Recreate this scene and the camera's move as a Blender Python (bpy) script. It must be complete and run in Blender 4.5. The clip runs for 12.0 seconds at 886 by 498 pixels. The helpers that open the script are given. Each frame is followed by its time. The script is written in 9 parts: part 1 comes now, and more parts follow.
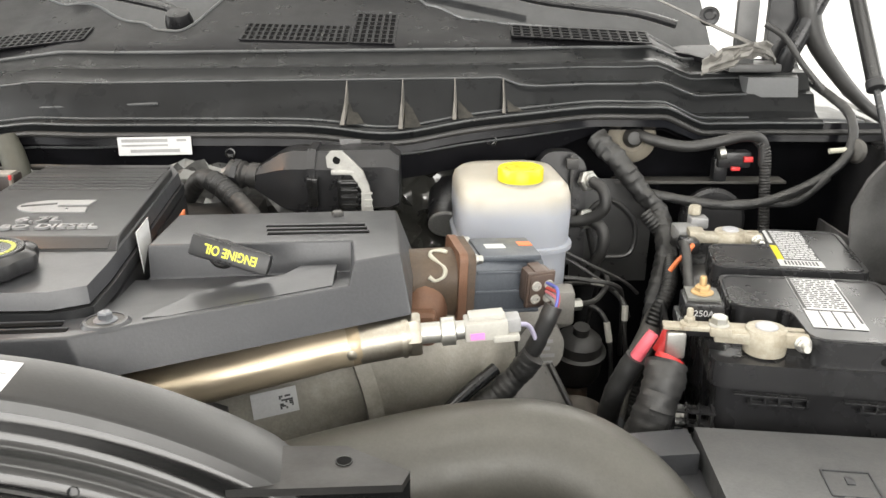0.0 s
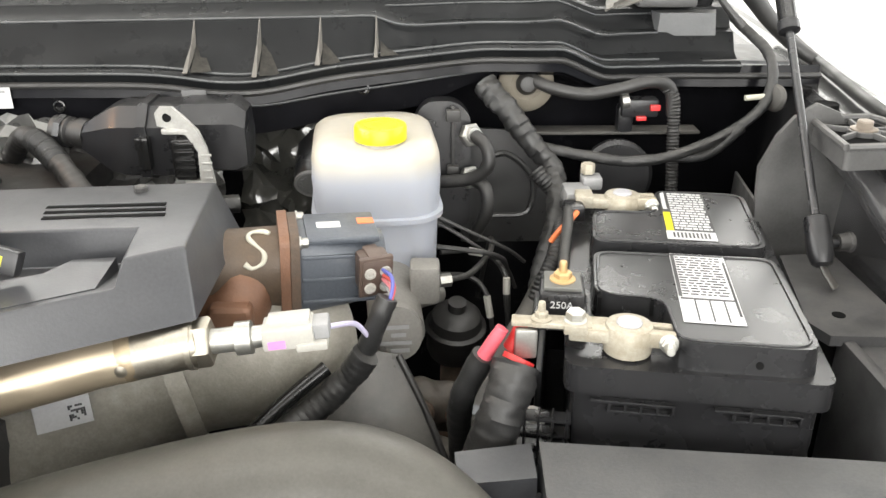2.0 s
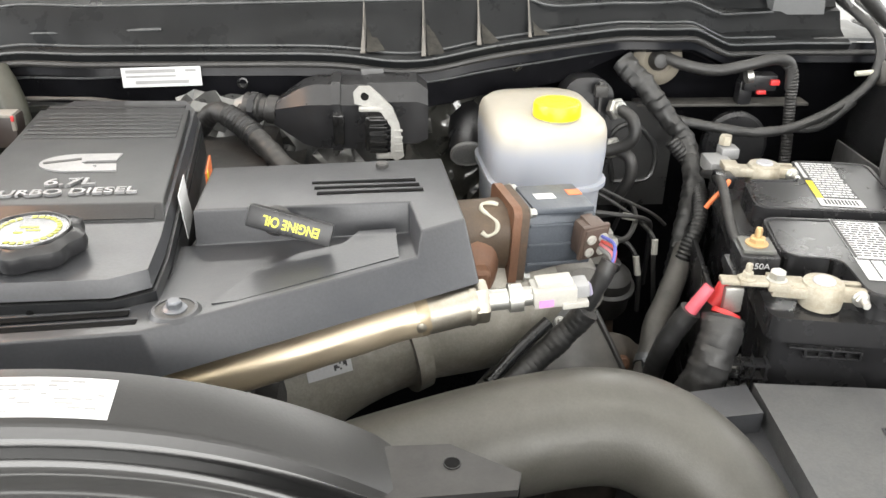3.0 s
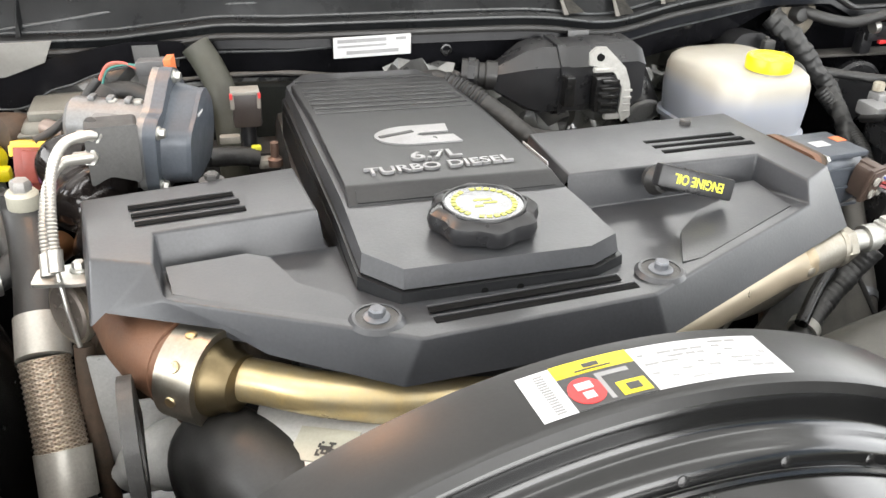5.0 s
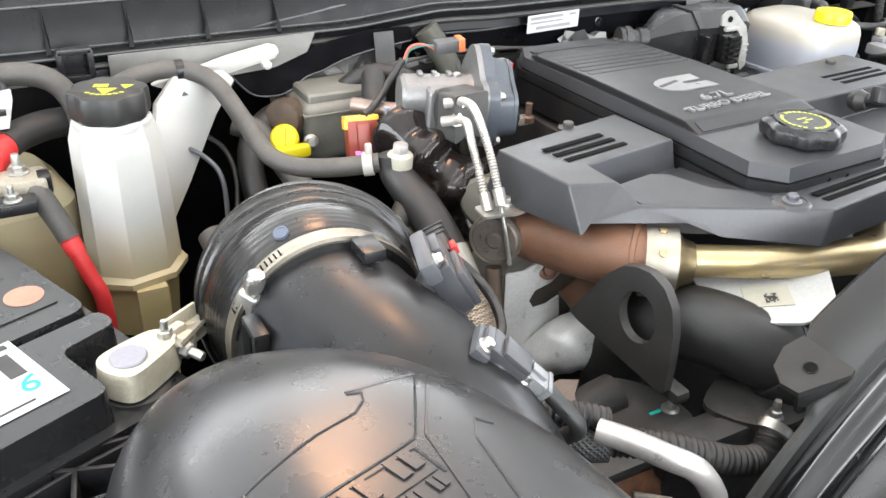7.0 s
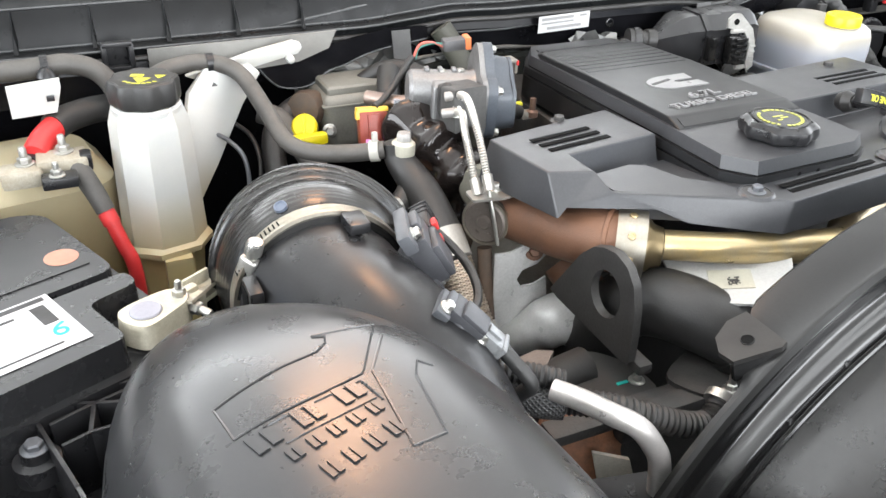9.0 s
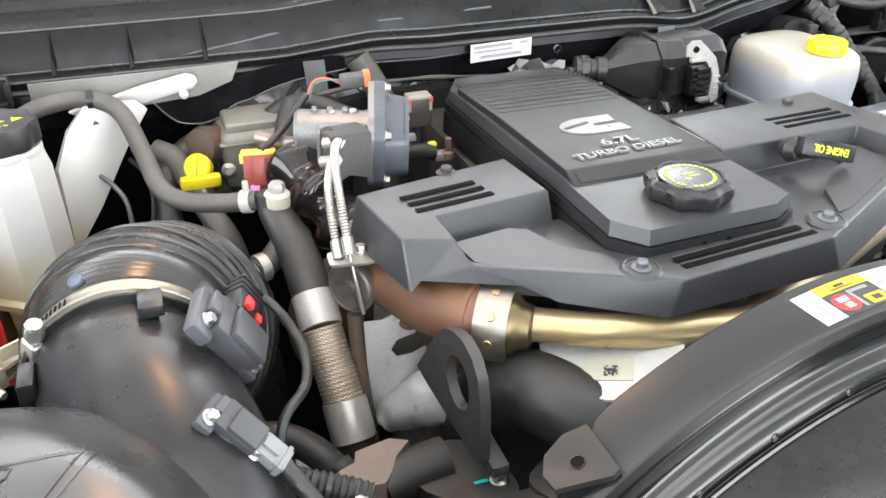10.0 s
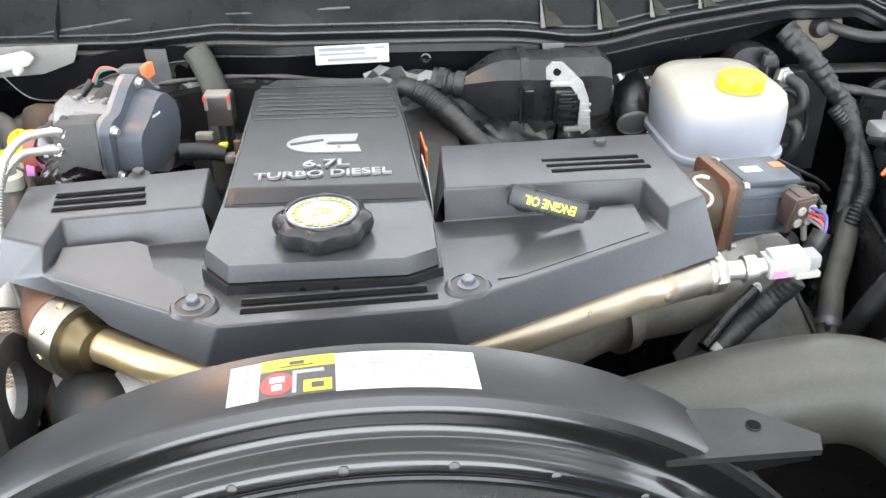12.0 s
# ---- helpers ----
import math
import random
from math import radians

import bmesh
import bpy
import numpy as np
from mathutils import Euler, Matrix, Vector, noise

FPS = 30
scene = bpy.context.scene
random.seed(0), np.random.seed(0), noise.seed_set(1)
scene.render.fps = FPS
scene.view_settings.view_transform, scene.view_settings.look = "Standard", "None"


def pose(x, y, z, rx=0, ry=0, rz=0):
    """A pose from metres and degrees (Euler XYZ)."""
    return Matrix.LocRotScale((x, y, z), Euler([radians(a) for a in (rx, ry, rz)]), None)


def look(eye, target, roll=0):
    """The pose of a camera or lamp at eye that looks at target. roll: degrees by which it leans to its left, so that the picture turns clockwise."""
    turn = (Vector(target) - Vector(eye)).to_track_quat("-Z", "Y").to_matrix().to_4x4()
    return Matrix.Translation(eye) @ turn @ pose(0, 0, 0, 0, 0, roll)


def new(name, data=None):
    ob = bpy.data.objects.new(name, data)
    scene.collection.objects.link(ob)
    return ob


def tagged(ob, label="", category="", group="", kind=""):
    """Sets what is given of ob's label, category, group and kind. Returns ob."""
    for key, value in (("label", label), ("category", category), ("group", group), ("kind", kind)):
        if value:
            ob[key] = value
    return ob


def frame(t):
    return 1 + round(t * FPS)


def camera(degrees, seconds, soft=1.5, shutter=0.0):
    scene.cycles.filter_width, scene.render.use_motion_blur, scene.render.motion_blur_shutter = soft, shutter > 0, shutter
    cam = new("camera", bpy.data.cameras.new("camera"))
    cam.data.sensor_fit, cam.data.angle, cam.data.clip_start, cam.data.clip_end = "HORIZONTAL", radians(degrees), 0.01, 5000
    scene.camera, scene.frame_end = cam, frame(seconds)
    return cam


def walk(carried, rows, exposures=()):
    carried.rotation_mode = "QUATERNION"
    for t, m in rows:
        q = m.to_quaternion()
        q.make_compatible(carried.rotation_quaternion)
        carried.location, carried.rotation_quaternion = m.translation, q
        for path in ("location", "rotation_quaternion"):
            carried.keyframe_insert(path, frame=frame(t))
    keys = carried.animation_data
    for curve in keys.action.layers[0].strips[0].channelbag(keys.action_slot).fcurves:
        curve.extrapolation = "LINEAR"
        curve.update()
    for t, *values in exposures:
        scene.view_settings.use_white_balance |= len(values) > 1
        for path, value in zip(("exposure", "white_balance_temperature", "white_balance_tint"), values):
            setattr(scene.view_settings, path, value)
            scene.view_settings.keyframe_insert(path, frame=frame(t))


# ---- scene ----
cam = camera(55.2, 12.0)
METRES, EYE, TILT, LEAN, TURN = 2.3, 1.55, -19.0, 0.0, 0.0
ROWS = [
    (0.0, 0.0, 0.0, 0.0, 0.0, 0.0, -0.0),
    (0.5, 0.0334, 0.0329, 0.0063, -0.16, -0.04, 0.0),
    (1.0, 0.0527, 0.0459, 0.0139, -0.56, -1.26, 0.08),
    (1.5, 0.0636, 0.0546, 0.0129, -0.9, -2.91, 0.23),
    (2.0, 0.0569, 0.0509, 0.0208, -1.37, -5.31, 0.42),
    (2.5, 0.0215, 0.0336, 0.0263, -2.12, -7.15, 0.5),
    (3.0, -0.0411, 0.0151, 0.0322, -3.5, -8.56, 0.5),
    (3.2, -0.0655, 0.0091, 0.0346, -4.18, -9.17, 0.67),
    (4.8, -0.2040, 0.0405, 0.0347, -13.19, -10.54, 2.45),
    (5.0, -0.2290, 0.0426, 0.0350, -14.48, -10.91, 3.06),
    (5.5, -0.3045, 0.0414, 0.0396, -19.71, -11.69, 4.45),
    (6.0, -0.3698, 0.0411, 0.0418, -24.14, -11.93, 6.46),
    (6.5, -0.4192, 0.0417, 0.0447, -26.52, -12.46, 6.85),
    (7.0, -0.453, 0.039, 0.0453, -27.97, -12.98, 7.05),
    (7.5, -0.4643, 0.0311, 0.0454, -28.3, -13.33, 6.77),
    (7.7, -0.4645, 0.0265, 0.0453, -28.11, -13.52, 6.53),
    (9.3, -0.4270, -0.0064, 0.0455, -22.85, -12.55, 6.29),
    (9.5, -0.4083, -0.0062, 0.0491, -22.15, -12.60, 6.23),
    (10.0, -0.3479, 0.0078, 0.0526, -19.21, -12.45, 6.12),
    (10.5, -0.2946, 0.0113, 0.0469, -13.52, -11.89, 4.71),
    (11.0, -0.2381, 0.0056, 0.045, -9.17, -11.88, 3.74),
    (11.5, -0.1824, -0.0056, 0.0437, -5.07, -11.87, 2.47),
    (12.0, -0.1206, -0.001, 0.0458, -1.56, -11.85, 1.28),
]
walk(cam, [(t, pose(0, 0, EYE, TILT, LEAN, TURN) @ pose(METRES * x, METRES * y, METRES * z, 90 + pitch, roll, yaw)) for t, x, y, z, yaw, pitch, roll in ROWS],
     exposures=[(0.0, 0.04, 7000, 10), (0.5, 0.20, 7000, 10), (2.5, 0.26, 6850, 10), (5.0, 0.14, 6700, 10), (7.0, 0.26, 6400, 10), (10.0, 0.22, 6400, 10), (11.0, 0.28, 6250, 10), (12.0, 0.32, 6180, 10)])

# ---- light ----
world = bpy.data.worlds.new("sky")
scene.world = world
world.use_nodes = True
wn = world.node_tree.nodes
sky = wn.new("ShaderNodeTexSky")
sky.sky_type, sky.sun_disc, sky.sun_elevation, sky.sun_rotation = "NISHITA", False, radians(40), radians(60)
world.node_tree.links.new(sky.outputs[0], wn["Background"].inputs[0])
wn["Background"].inputs[1].default_value = 0.12
scene.view_settings.exposure = 0.0


def area_lamp(name, at, target, sx, sy, watts, colour):
    data = bpy.data.lights.new(name, "AREA")
    data.shape, data.size, data.size_y, data.energy, data.color = "RECTANGLE", sx, sy, watts, colour
    ob = new(name, data)
    ob.matrix_world = look(at, target)
    return ob


# daylight in the two open shop doors, and the tube lamps under the ceiling
area_lamp("door_daylight", (0.4, -4.9, 2.2), (0.0, 0.5, 1.3), 6.0, 3.4, 640, (0.98, 0.99, 1.0))
area_lamp("side_daylight", (4.9, 1.0, 2.0), (0.2, 0.8, 1.3), 5.0, 3.2, 260, (0.97, 0.99, 1.0))
for ly, watts in ((0.2, 44), (1.8, 16), (3.4, 24)):
    area_lamp("tube_light", (-0.2, ly, 3.75), (-0.2, ly, 0.0), 6.4, 0.45, watts, (0.97, 0.99, 1.0))
area_lamp("rear_tube_light", (-0.2, 5.0, 3.58), (-0.2, 3.0, 0.0), 6.4, 0.6, 165, (0.97, 0.99, 1.0))
area_lamp("west_daylight", (-4.9, -0.4, 2.0), (-0.8, 0.6, 1.3), 4.6, 3.0, 440, (0.97, 0.99, 1.0))
# small warm bulb that hangs over the rear of the bay
area_lamp("warm_lamp", (-0.705, 0.95, 1.81), (-0.70, 0.45, 1.3), 0.12, 0.12, 1.5, (1.0, 0.50, 0.24))

# ---- materials ----
def paint(name, colour, rough=0.5, metal=0.0, vary=0.25, grain=0.15, bump=0.02, size=1.0, dust=0.0, dust_colour=(0.30, 0.28, 0.25), coat=0.0,
          spec=0.5, stretch=(1, 1, 1), rvary=0.12, edge=None):
    """A surface with large blotches, fine grain, uneven gloss and, if asked, patches of dust."""
    m = bpy.data.materials.new(name)
    m.use_nodes = True
    n, l = m.node_tree.nodes, m.node_tree.links
    b = n["Principled BSDF"]
    co = n.new("ShaderNodeTexCoord")
    mp = n.new("ShaderNodeMapping")
    mp.inputs["Scale"].default_value = stretch
    l.new(co.outputs["Object"], mp.inputs[0])

    def cloud(scale, detail, rough_=0.6):
        t = n.new("ShaderNodeTexNoise")
        t.inputs["Scale"].default_value, t.inputs["Detail"].default_value, t.inputs["Roughness"].default_value = scale, detail, rough_
        l.new(mp.outputs[0], t.inputs["Vector"])
        return t.outputs["Fac"]

    def ramp(fac, a, c):
        r = n.new("ShaderNodeMapRange")
        r.inputs[1].default_value, r.inputs[2].default_value, r.inputs[3].default_value, r.inputs[4].default_value = 0.3, 0.7, a, c
        l.new(fac, r.inputs[0])
        return r.outputs[0]

    def mixed(fac, a, c):
        x = n.new("ShaderNodeMix")
        x.data_type = "RGBA"
        for s, v in ((x.inputs[0], fac), (x.inputs[6], a), (x.inputs[7], c)):
            if isinstance(v, bpy.types.NodeSocket):
                l.new(v, s)
            else:
                s.default_value = v
        return x.outputs[2]

    big, fine = cloud(14 / size, 4), cloud(420 / size, 3)
    lo = tuple(c * (1 - vary) for c in colour) + (1,)
    hi = tuple(min(1, c * (1 + vary)) for c in colour) + (1,)
    base = mixed(ramp(big, 0, 1), lo, hi)
    g = mixed(ramp(fine, 0, grain), base, tuple(min(1, c * 1.7 + 0.01) for c in colour) + (1,))
    if edge:
        g = mixed(ramp(cloud(38 / size, 6, 0.75), 0, 1), g, tuple(edge) + (1,))
    rough_out = ramp(cloud(30 / size, 5), max(0.03, rough - rvary), min(1, rough + rvary))
    if dust:
        geo = n.new("ShaderNodeNewGeometry")
        sep = n.new("ShaderNodeSeparateXYZ")
        l.new(geo.outputs["Normal"], sep.inputs[0])
        mul = n.new("ShaderNodeMath")
        mul.operation = "MULTIPLY"
        mul.use_clamp = True
        l.new(sep.outputs[2], mul.inputs[0])
        l.new(ramp(cloud(22 / size, 8, 0.7), 0, dust), mul.inputs[1])
        g = mixed(mul.outputs[0], g, tuple(dust_colour) + (1,))
        r2 = n.new("ShaderNodeMix")
        l.new(mul.outputs[0], r2.inputs[0])
        l.new(rough_out, r2.inputs[2])
        r2.inputs[3].default_value = 0.85
        rough_out = r2.outputs[0]
    l.new(g, b.inputs["Base Color"])
    l.new(rough_out, b.inputs["Roughness"])
    b.inputs["Metallic"].default_value = metal
    b.inputs["Specular IOR Level"].default_value = spec
    b.inputs["Coat Weight"].default_value = coat
    if bump:
        bp = n.new("ShaderNodeBump")
        bp.inputs["Strength"].default_value, bp.inputs["Distance"].default_value = min(1.0, bump * 10), 0.0003
        l.new(fine, bp.inputs["Height"])
        l.new(bp.outputs[0], b.inputs["Normal"])
    return m


def woven(name, colour, dark, period, lean, rough=0.4, metal=0.9, depth=1.0):
    """Crossed strands over a tube, laid by its own length and girth."""
    m = bpy.data.materials.new(name)
    m.use_nodes = True
    n, l = m.node_tree.nodes, m.node_tree.links
    b = n["Principled BSDF"]
    uv = n.new("ShaderNodeUVMap")
    waves = []
    for turn in (lean, -lean):
        mp = n.new("ShaderNodeMapping")
        mp.inputs["Rotation"].default_value = (0, 0, radians(turn))
        l.new(uv.outputs[0], mp.inputs[0])
        w = n.new("ShaderNodeTexWave")
        w.inputs["Scale"].default_value = 0.314 / period
        w.inputs["Distortion"].default_value = 0.4
        l.new(mp.outputs[0], w.inputs["Vector"])
        waves.append(w.outputs["Fac"])
    mx = n.new("ShaderNodeMath")
    mx.operation = "MAXIMUM" if lean else "MULTIPLY"
    l.new(waves[0], mx.inputs[0])
    l.new(waves[1], mx.inputs[1])
    x = n.new("ShaderNodeMix")
    x.data_type = "RGBA"
    l.new(mx.outputs[0], x.inputs[0])
    x.inputs[6].default_value, x.inputs[7].default_value = (*dark, 1), (*colour, 1)
    l.new(x.outputs[2], b.inputs["Base Color"])
    bp = n.new("ShaderNodeBump")
    bp.inputs["Strength"].default_value, bp.inputs["Distance"].default_value = 0.8, 0.001 * depth
    l.new(mx.outputs[0], bp.inputs["Height"])
    l.new(bp.outputs[0], b.inputs["Normal"])
    b.inputs["Roughness"].default_value, b.inputs["Metallic"].default_value = rough, metal
    return m


def milky(name, top, low, z0, z1, rough=0.38):
    """Milky plastic through which the fluid inside shows up to its level."""
    m = paint(name, top, rough, 0, 0.06, 0.03, 0.01, rvary=0.08)
    n, l = m.node_tree.nodes, m.node_tree.links
    b = n["Principled BSDF"]
    geo = n.new("ShaderNodeNewGeometry")
    sep = n.new("ShaderNodeSeparateXYZ")
    l.new(geo.outputs["Position"], sep.inputs[0])
    r = n.new("ShaderNodeMapRange")
    r.inputs[1].default_value, r.inputs[2].default_value = z0, z1
    l.new(sep.outputs[2], r.inputs[0])
    old = b.inputs["Base Color"].links[0].from_socket
    x = n.new("ShaderNodeMix")
    x.data_type = "RGBA"
    l.new(r.outputs[0], x.inputs[0])
    x.inputs[6].default_value = (*low, 1)
    l.new(old, x.inputs[7])
    l.new(x.outputs[2], b.inputs["Base Color"])
    b.inputs["Subsurface Weight"].default_value = 0.35
    b.inputs["Subsurface Radius"].default_value = (0.02, 0.017, 0.013)
    b.inputs["Subsurface Scale"].default_value = 0.5
    return m


COVER = paint("cover_plastic", (0.030, 0.031, 0.034), 0.35, vary=0.10, grain=0.25, bump=0.03, rvary=0.04, dust=0.03)
DOME = paint("smooth_black_airbox", (0.021, 0.021, 0.022), 0.28, vary=0.08, grain=0.12, bump=0.005, rvary=0.03, dust=0.01, spec=0.60)
COVER_DARK = paint("slot_black", (0.006, 0.006, 0.006), 0.8, spec=0.05)
SILVER_PRINT = paint("silver_lettering", (0.26, 0.26, 0.26), 0.38, 0.55)
BLACK_GLOSS = paint("gloss_black_plastic", (0.008, 0.008, 0.008), 0.17, vary=0.3, grain=0.08, bump=0.008, rvary=0.06, dust=0.03, spec=0.38)
BLACK_SATIN = paint("satin_black_plastic", (0.011, 0.011, 0.012), 0.33, vary=0.3, grain=0.15, dust=0.02, spec=0.40)
COWL = paint("cowl_plastic", (0.007, 0.0075, 0.008), 0.33, vary=0.3, grain=0.1, spec=0.14, dust=0.015, dust_colour=(0.14, 0.13, 0.115))
BODY_PAINT = paint("black_body_paint", (0.022, 0.022, 0.022), 0.34, vary=0.4, grain=0.05, bump=0.0, dust=0.10, coat=0.12)
# Paler than the cowl, so its edge beads carry a painted highlight.
COWL_EDGE_SHINE = paint("cowl_edge_shine", (0.040, 0.042, 0.043), 0.34, vary=0.4, grain=0.2)
DECK = paint("upper_cowl_plastic", (0.007, 0.007, 0.008), 0.30, vary=0.25, grain=0.15, spec=0.10, dust=0.010, dust_colour=(0.14, 0.13, 0.115), rvary=0.05)
FIREWALL = paint("gloss_black_firewall", (0.005, 0.005, 0.006), 0.20, vary=0.4, grain=0.1, bump=0.0, dust=0.012, spec=0.12, rvary=0.08)
BELLOWS = paint("dusty_glossy_rubber", (0.010, 0.0098, 0.0095), 0.23, vary=0.3, grain=0.1, bump=0.006, rvary=0.05, dust=0.07, dust_colour=(0.10, 0.085, 0.07), spec=0.55)
RUBBER = paint("black_rubber", (0.016, 0.0155, 0.015), 0.50, vary=0.3, grain=0.2, bump=0.05, dust=0.04)
RUBBER_GREY = paint("grey_dusty_rubber", (0.046, 0.043, 0.039), 0.58, vary=0.2, grain=0.2, bump=0.04, dust=0.20)
PIPE_GREY = paint("grey_coated_pipe", (0.047, 0.045, 0.038), 0.44, 0.1, vary=0.12, grain=0.25, bump=0.05, dust=0.08)
TAPE = paint("black_cloth_tape", (0.014, 0.014, 0.014), 0.5, vary=0.35, grain=0.2, bump=0.08, dust=0.12)
BATTERY = paint("battery_case", (0.017, 0.017, 0.018), 0.27, vary=0.2, grain=0.08, bump=0.003, rvary=0.025, dust=0.04, dust_colour=(0.12, 0.115, 0.10), spec=0.45)
LEAD = paint("corroded_lead", (0.37, 0.345, 0.285), 0.55, 0.25, vary=0.35, grain=0.4, bump=0.08, edge=(0.25, 0.215, 0.155))
ZINC = paint("zinc_steel", (0.40, 0.395, 0.37), 0.38, 0.9, vary=0.25, grain=0.25)
STEEL = paint("stainless_steel", (0.37, 0.345, 0.30), 0.46, 1.0, vary=0.18, grain=0.25, bump=0.02, edge=(0.31, 0.28, 0.225))
GOLD = paint("heat_tinted_steel", (0.52, 0.40, 0.21), 0.33, 1.0, vary=0.18, grain=0.2, bump=0.02, edge=(0.46, 0.39, 0.27))
RUST = paint("rusty_cast_iron", (0.125, 0.066, 0.041), 0.58, 0.2, vary=0.35, grain=0.35, bump=0.10, edge=(0.16, 0.075, 0.040))
RUST_DARK = paint("dark_rusty_iron", (0.09, 0.055, 0.035), 0.72, 0.1, vary=0.35, grain=0.3, bump=0.10, edge=(0.05, 0.04, 0.03))
ALLOY = paint("cast_aluminium", (0.242, 0.234, 0.222), 0.46, 0.4, vary=0.2, grain=0.3, bump=0.08, dust=0.25)
ALLOY_DULL = paint("dusty_cast_aluminium", (0.25, 0.235, 0.205), 0.58, 0.35, vary=0.2, grain=0.35, bump=0.08, dust=0.25)
SHIELD = paint("heat_shield_sheet", (0.45, 0.45, 0.44), 0.36, 0.2, vary=0.22, grain=0.25, dust=0.2)
IRON_BLACK = paint("black_painted_iron", (0.028, 0.027, 0.026), 0.5, 0.1, vary=0.25, grain=0.3, bump=0.10, dust=0.1)
SLATE = paint("slate_grey_housing", (0.052, 0.060, 0.072), 0.40, 0.1, vary=0.15, grain=0.3, bump=0.05)
EGR_GREY = paint("blue_grey_housing", (0.050, 0.057, 0.068), 0.46, 0.0, vary=0.15, grain=0.3, bump=0.05)
YELLOW = paint("yellow_plastic", (0.58, 0.48, 0.006), 0.38, vary=0.06, grain=0.05)
YELLOW_INK = paint("yellow_ink", (0.52, 0.50, 0.03), 0.5)
GREEN_INK = paint("pale_green_ink", (0.36, 0.37, 0.07), 0.45)
RED = paint("red_rubber", (0.48, 0.026, 0.026), 0.45, vary=0.12)
PINK = paint("faded_red_rubber", (0.60, 0.10, 0.13), 0.5, vary=0.12)
WHITE_PLASTIC = paint("white_plastic", (0.33, 0.32, 0.29), 0.42, vary=0.08, dust=0.1)
CREAM = paint("cream_plastic", (0.38, 0.365, 0.30), 0.45, vary=0.12)
PAPER = paint("white_label", (0.45, 0.45, 0.45), 0.45, vary=0.05)
INK = paint("black_ink", (0.03, 0.03, 0.03), 0.5)
INK_GREY = paint("grey_ink", (0.22, 0.22, 0.22), 0.5)
ORANGE_INK = paint("orange_ink", (0.65, 0.16, 0.05), 0.5)
MAROON = paint("maroon_plastic", (0.20, 0.035, 0.022), 0.42)
BROWN_PLASTIC = paint("brown_plastic", (0.07, 0.048, 0.038), 0.45)
MAGENTA = paint("magenta_mark", (0.55, 0.20, 0.46), 0.5)
TEAL = paint("teal_ink", (0.02, 0.42, 0.36), 0.5)
FOIL = paint("crumpled_foil", (0.15, 0.15, 0.145), 0.34, 0.6, vary=0.3, grain=0.2, dust=0.15)
MAT_BLACK = paint("shiny_black_insulation", (0.040, 0.040, 0.036), 0.16, vary=0.4, coat=1.0, dust=0.06)
BRONZE = paint("oiled_bronze", (0.22, 0.10, 0.045), 0.4, 0.7, vary=0.25)
FOAM = paint("tan_grommet", (0.13, 0.115, 0.09), 0.75, vary=0.3, bump=0.06)
CLEAR_DIRTY = paint("dirty_white_sheet", (0.16, 0.158, 0.148), 0.42, vary=0.25, dust=0.15)
ROCK_PAD = paint("grey_green_pad", (0.008, 0.009, 0.0075), 0.8, vary=0.4, grain=0.3, bump=0.08, dust=0.04, spec=0.2)
BRAID = woven("steel_braid", (0.50, 0.43, 0.35), (0.22, 0.16, 0.11), 0.0026, 62, 0.42, 0.7)
CONCRETE = paint("shop_concrete", (0.30, 0.29, 0.27), 0.6, size=8, bump=0.04)
WALL_WHITE = paint("white_shop_wall", (0.80, 0.80, 0.79), 0.6, size=8, vary=0.05)
WINDSCREEN = paint("dark_windscreen", (0.018, 0.019, 0.02), 0.08, vary=0.25, bump=0.0, rvary=0.02, dust=0.05, dust_colour=(0.3, 0.3, 0.3))
TANK = milky("milky_reservoir", (0.36, 0.335, 0.285), (0.31, 0.325, 0.36), 1.270, 1.290)
AMBER = milky("amber_side_tank", (0.40, 0.35, 0.23), (0.33, 0.23, 0.09), 1.06, 1.24)
BOTTLE = milky("milky_coolant_bottle", (0.40, 0.40, 0.38), (0.46, 0.37, 0.18), 1.135, 1.225)

# ---- mesh helpers ----
ORIGIN = {}


def place(name, bm, material, parent=None, label=""):
    """Links a bmesh as one mesh object, under its thing or part where one is given."""
    bmesh.ops.recalc_face_normals(bm, faces=bm.faces)
    o = ORIGIN.get(parent, Vector((0, 0, 0)))
    bm.transform(Matrix.Translation(-o))
    me = bpy.data.meshes.new(name)
    bm.to_mesh(me)
    bm.free()
    me.polygons.foreach_set("use_smooth", [True] * len(me.polygons))
    me.set_sharp_from_angle(angle=radians(34))
    me.materials.append(material)
    ob = new(name, me)
    ORIGIN[ob] = o
    if parent is not None:
        ob.parent = parent
    if label:
        ob["label"] = label
    return ob


def part(name, bm, material, parent, label=""):
    return place(name, bm, material, parent, label)


def thing(name, at, label, category, group="", kind=""):
    ob = new(name)
    ob.empty_display_size = 0.02
    ob.location = at
    ORIGIN[ob] = Vector(at)
    return tagged(ob, label, category, group, kind)


def round_poly(pts, r, n=4):
    """The outline with every corner rounded."""
    out = []
    for i, p in enumerate(pts):
        p, a, b = Vector(p), Vector(pts[i - 1]), Vector(pts[(i + 1) % len(pts)])
        u, v = (a - p), (b - p)
        d = min(r, u.length * 0.45, v.length * 0.45)
        q0, q1 = p + u.normalized() * d, p + v.normalized() * d
        for k in range(n + 1):
            t = k / n
            q = q0 * (1 - t) ** 2 + p * 2 * t * (1 - t) + q1 * t * t
            out.append((q.x, q.y))
    return out


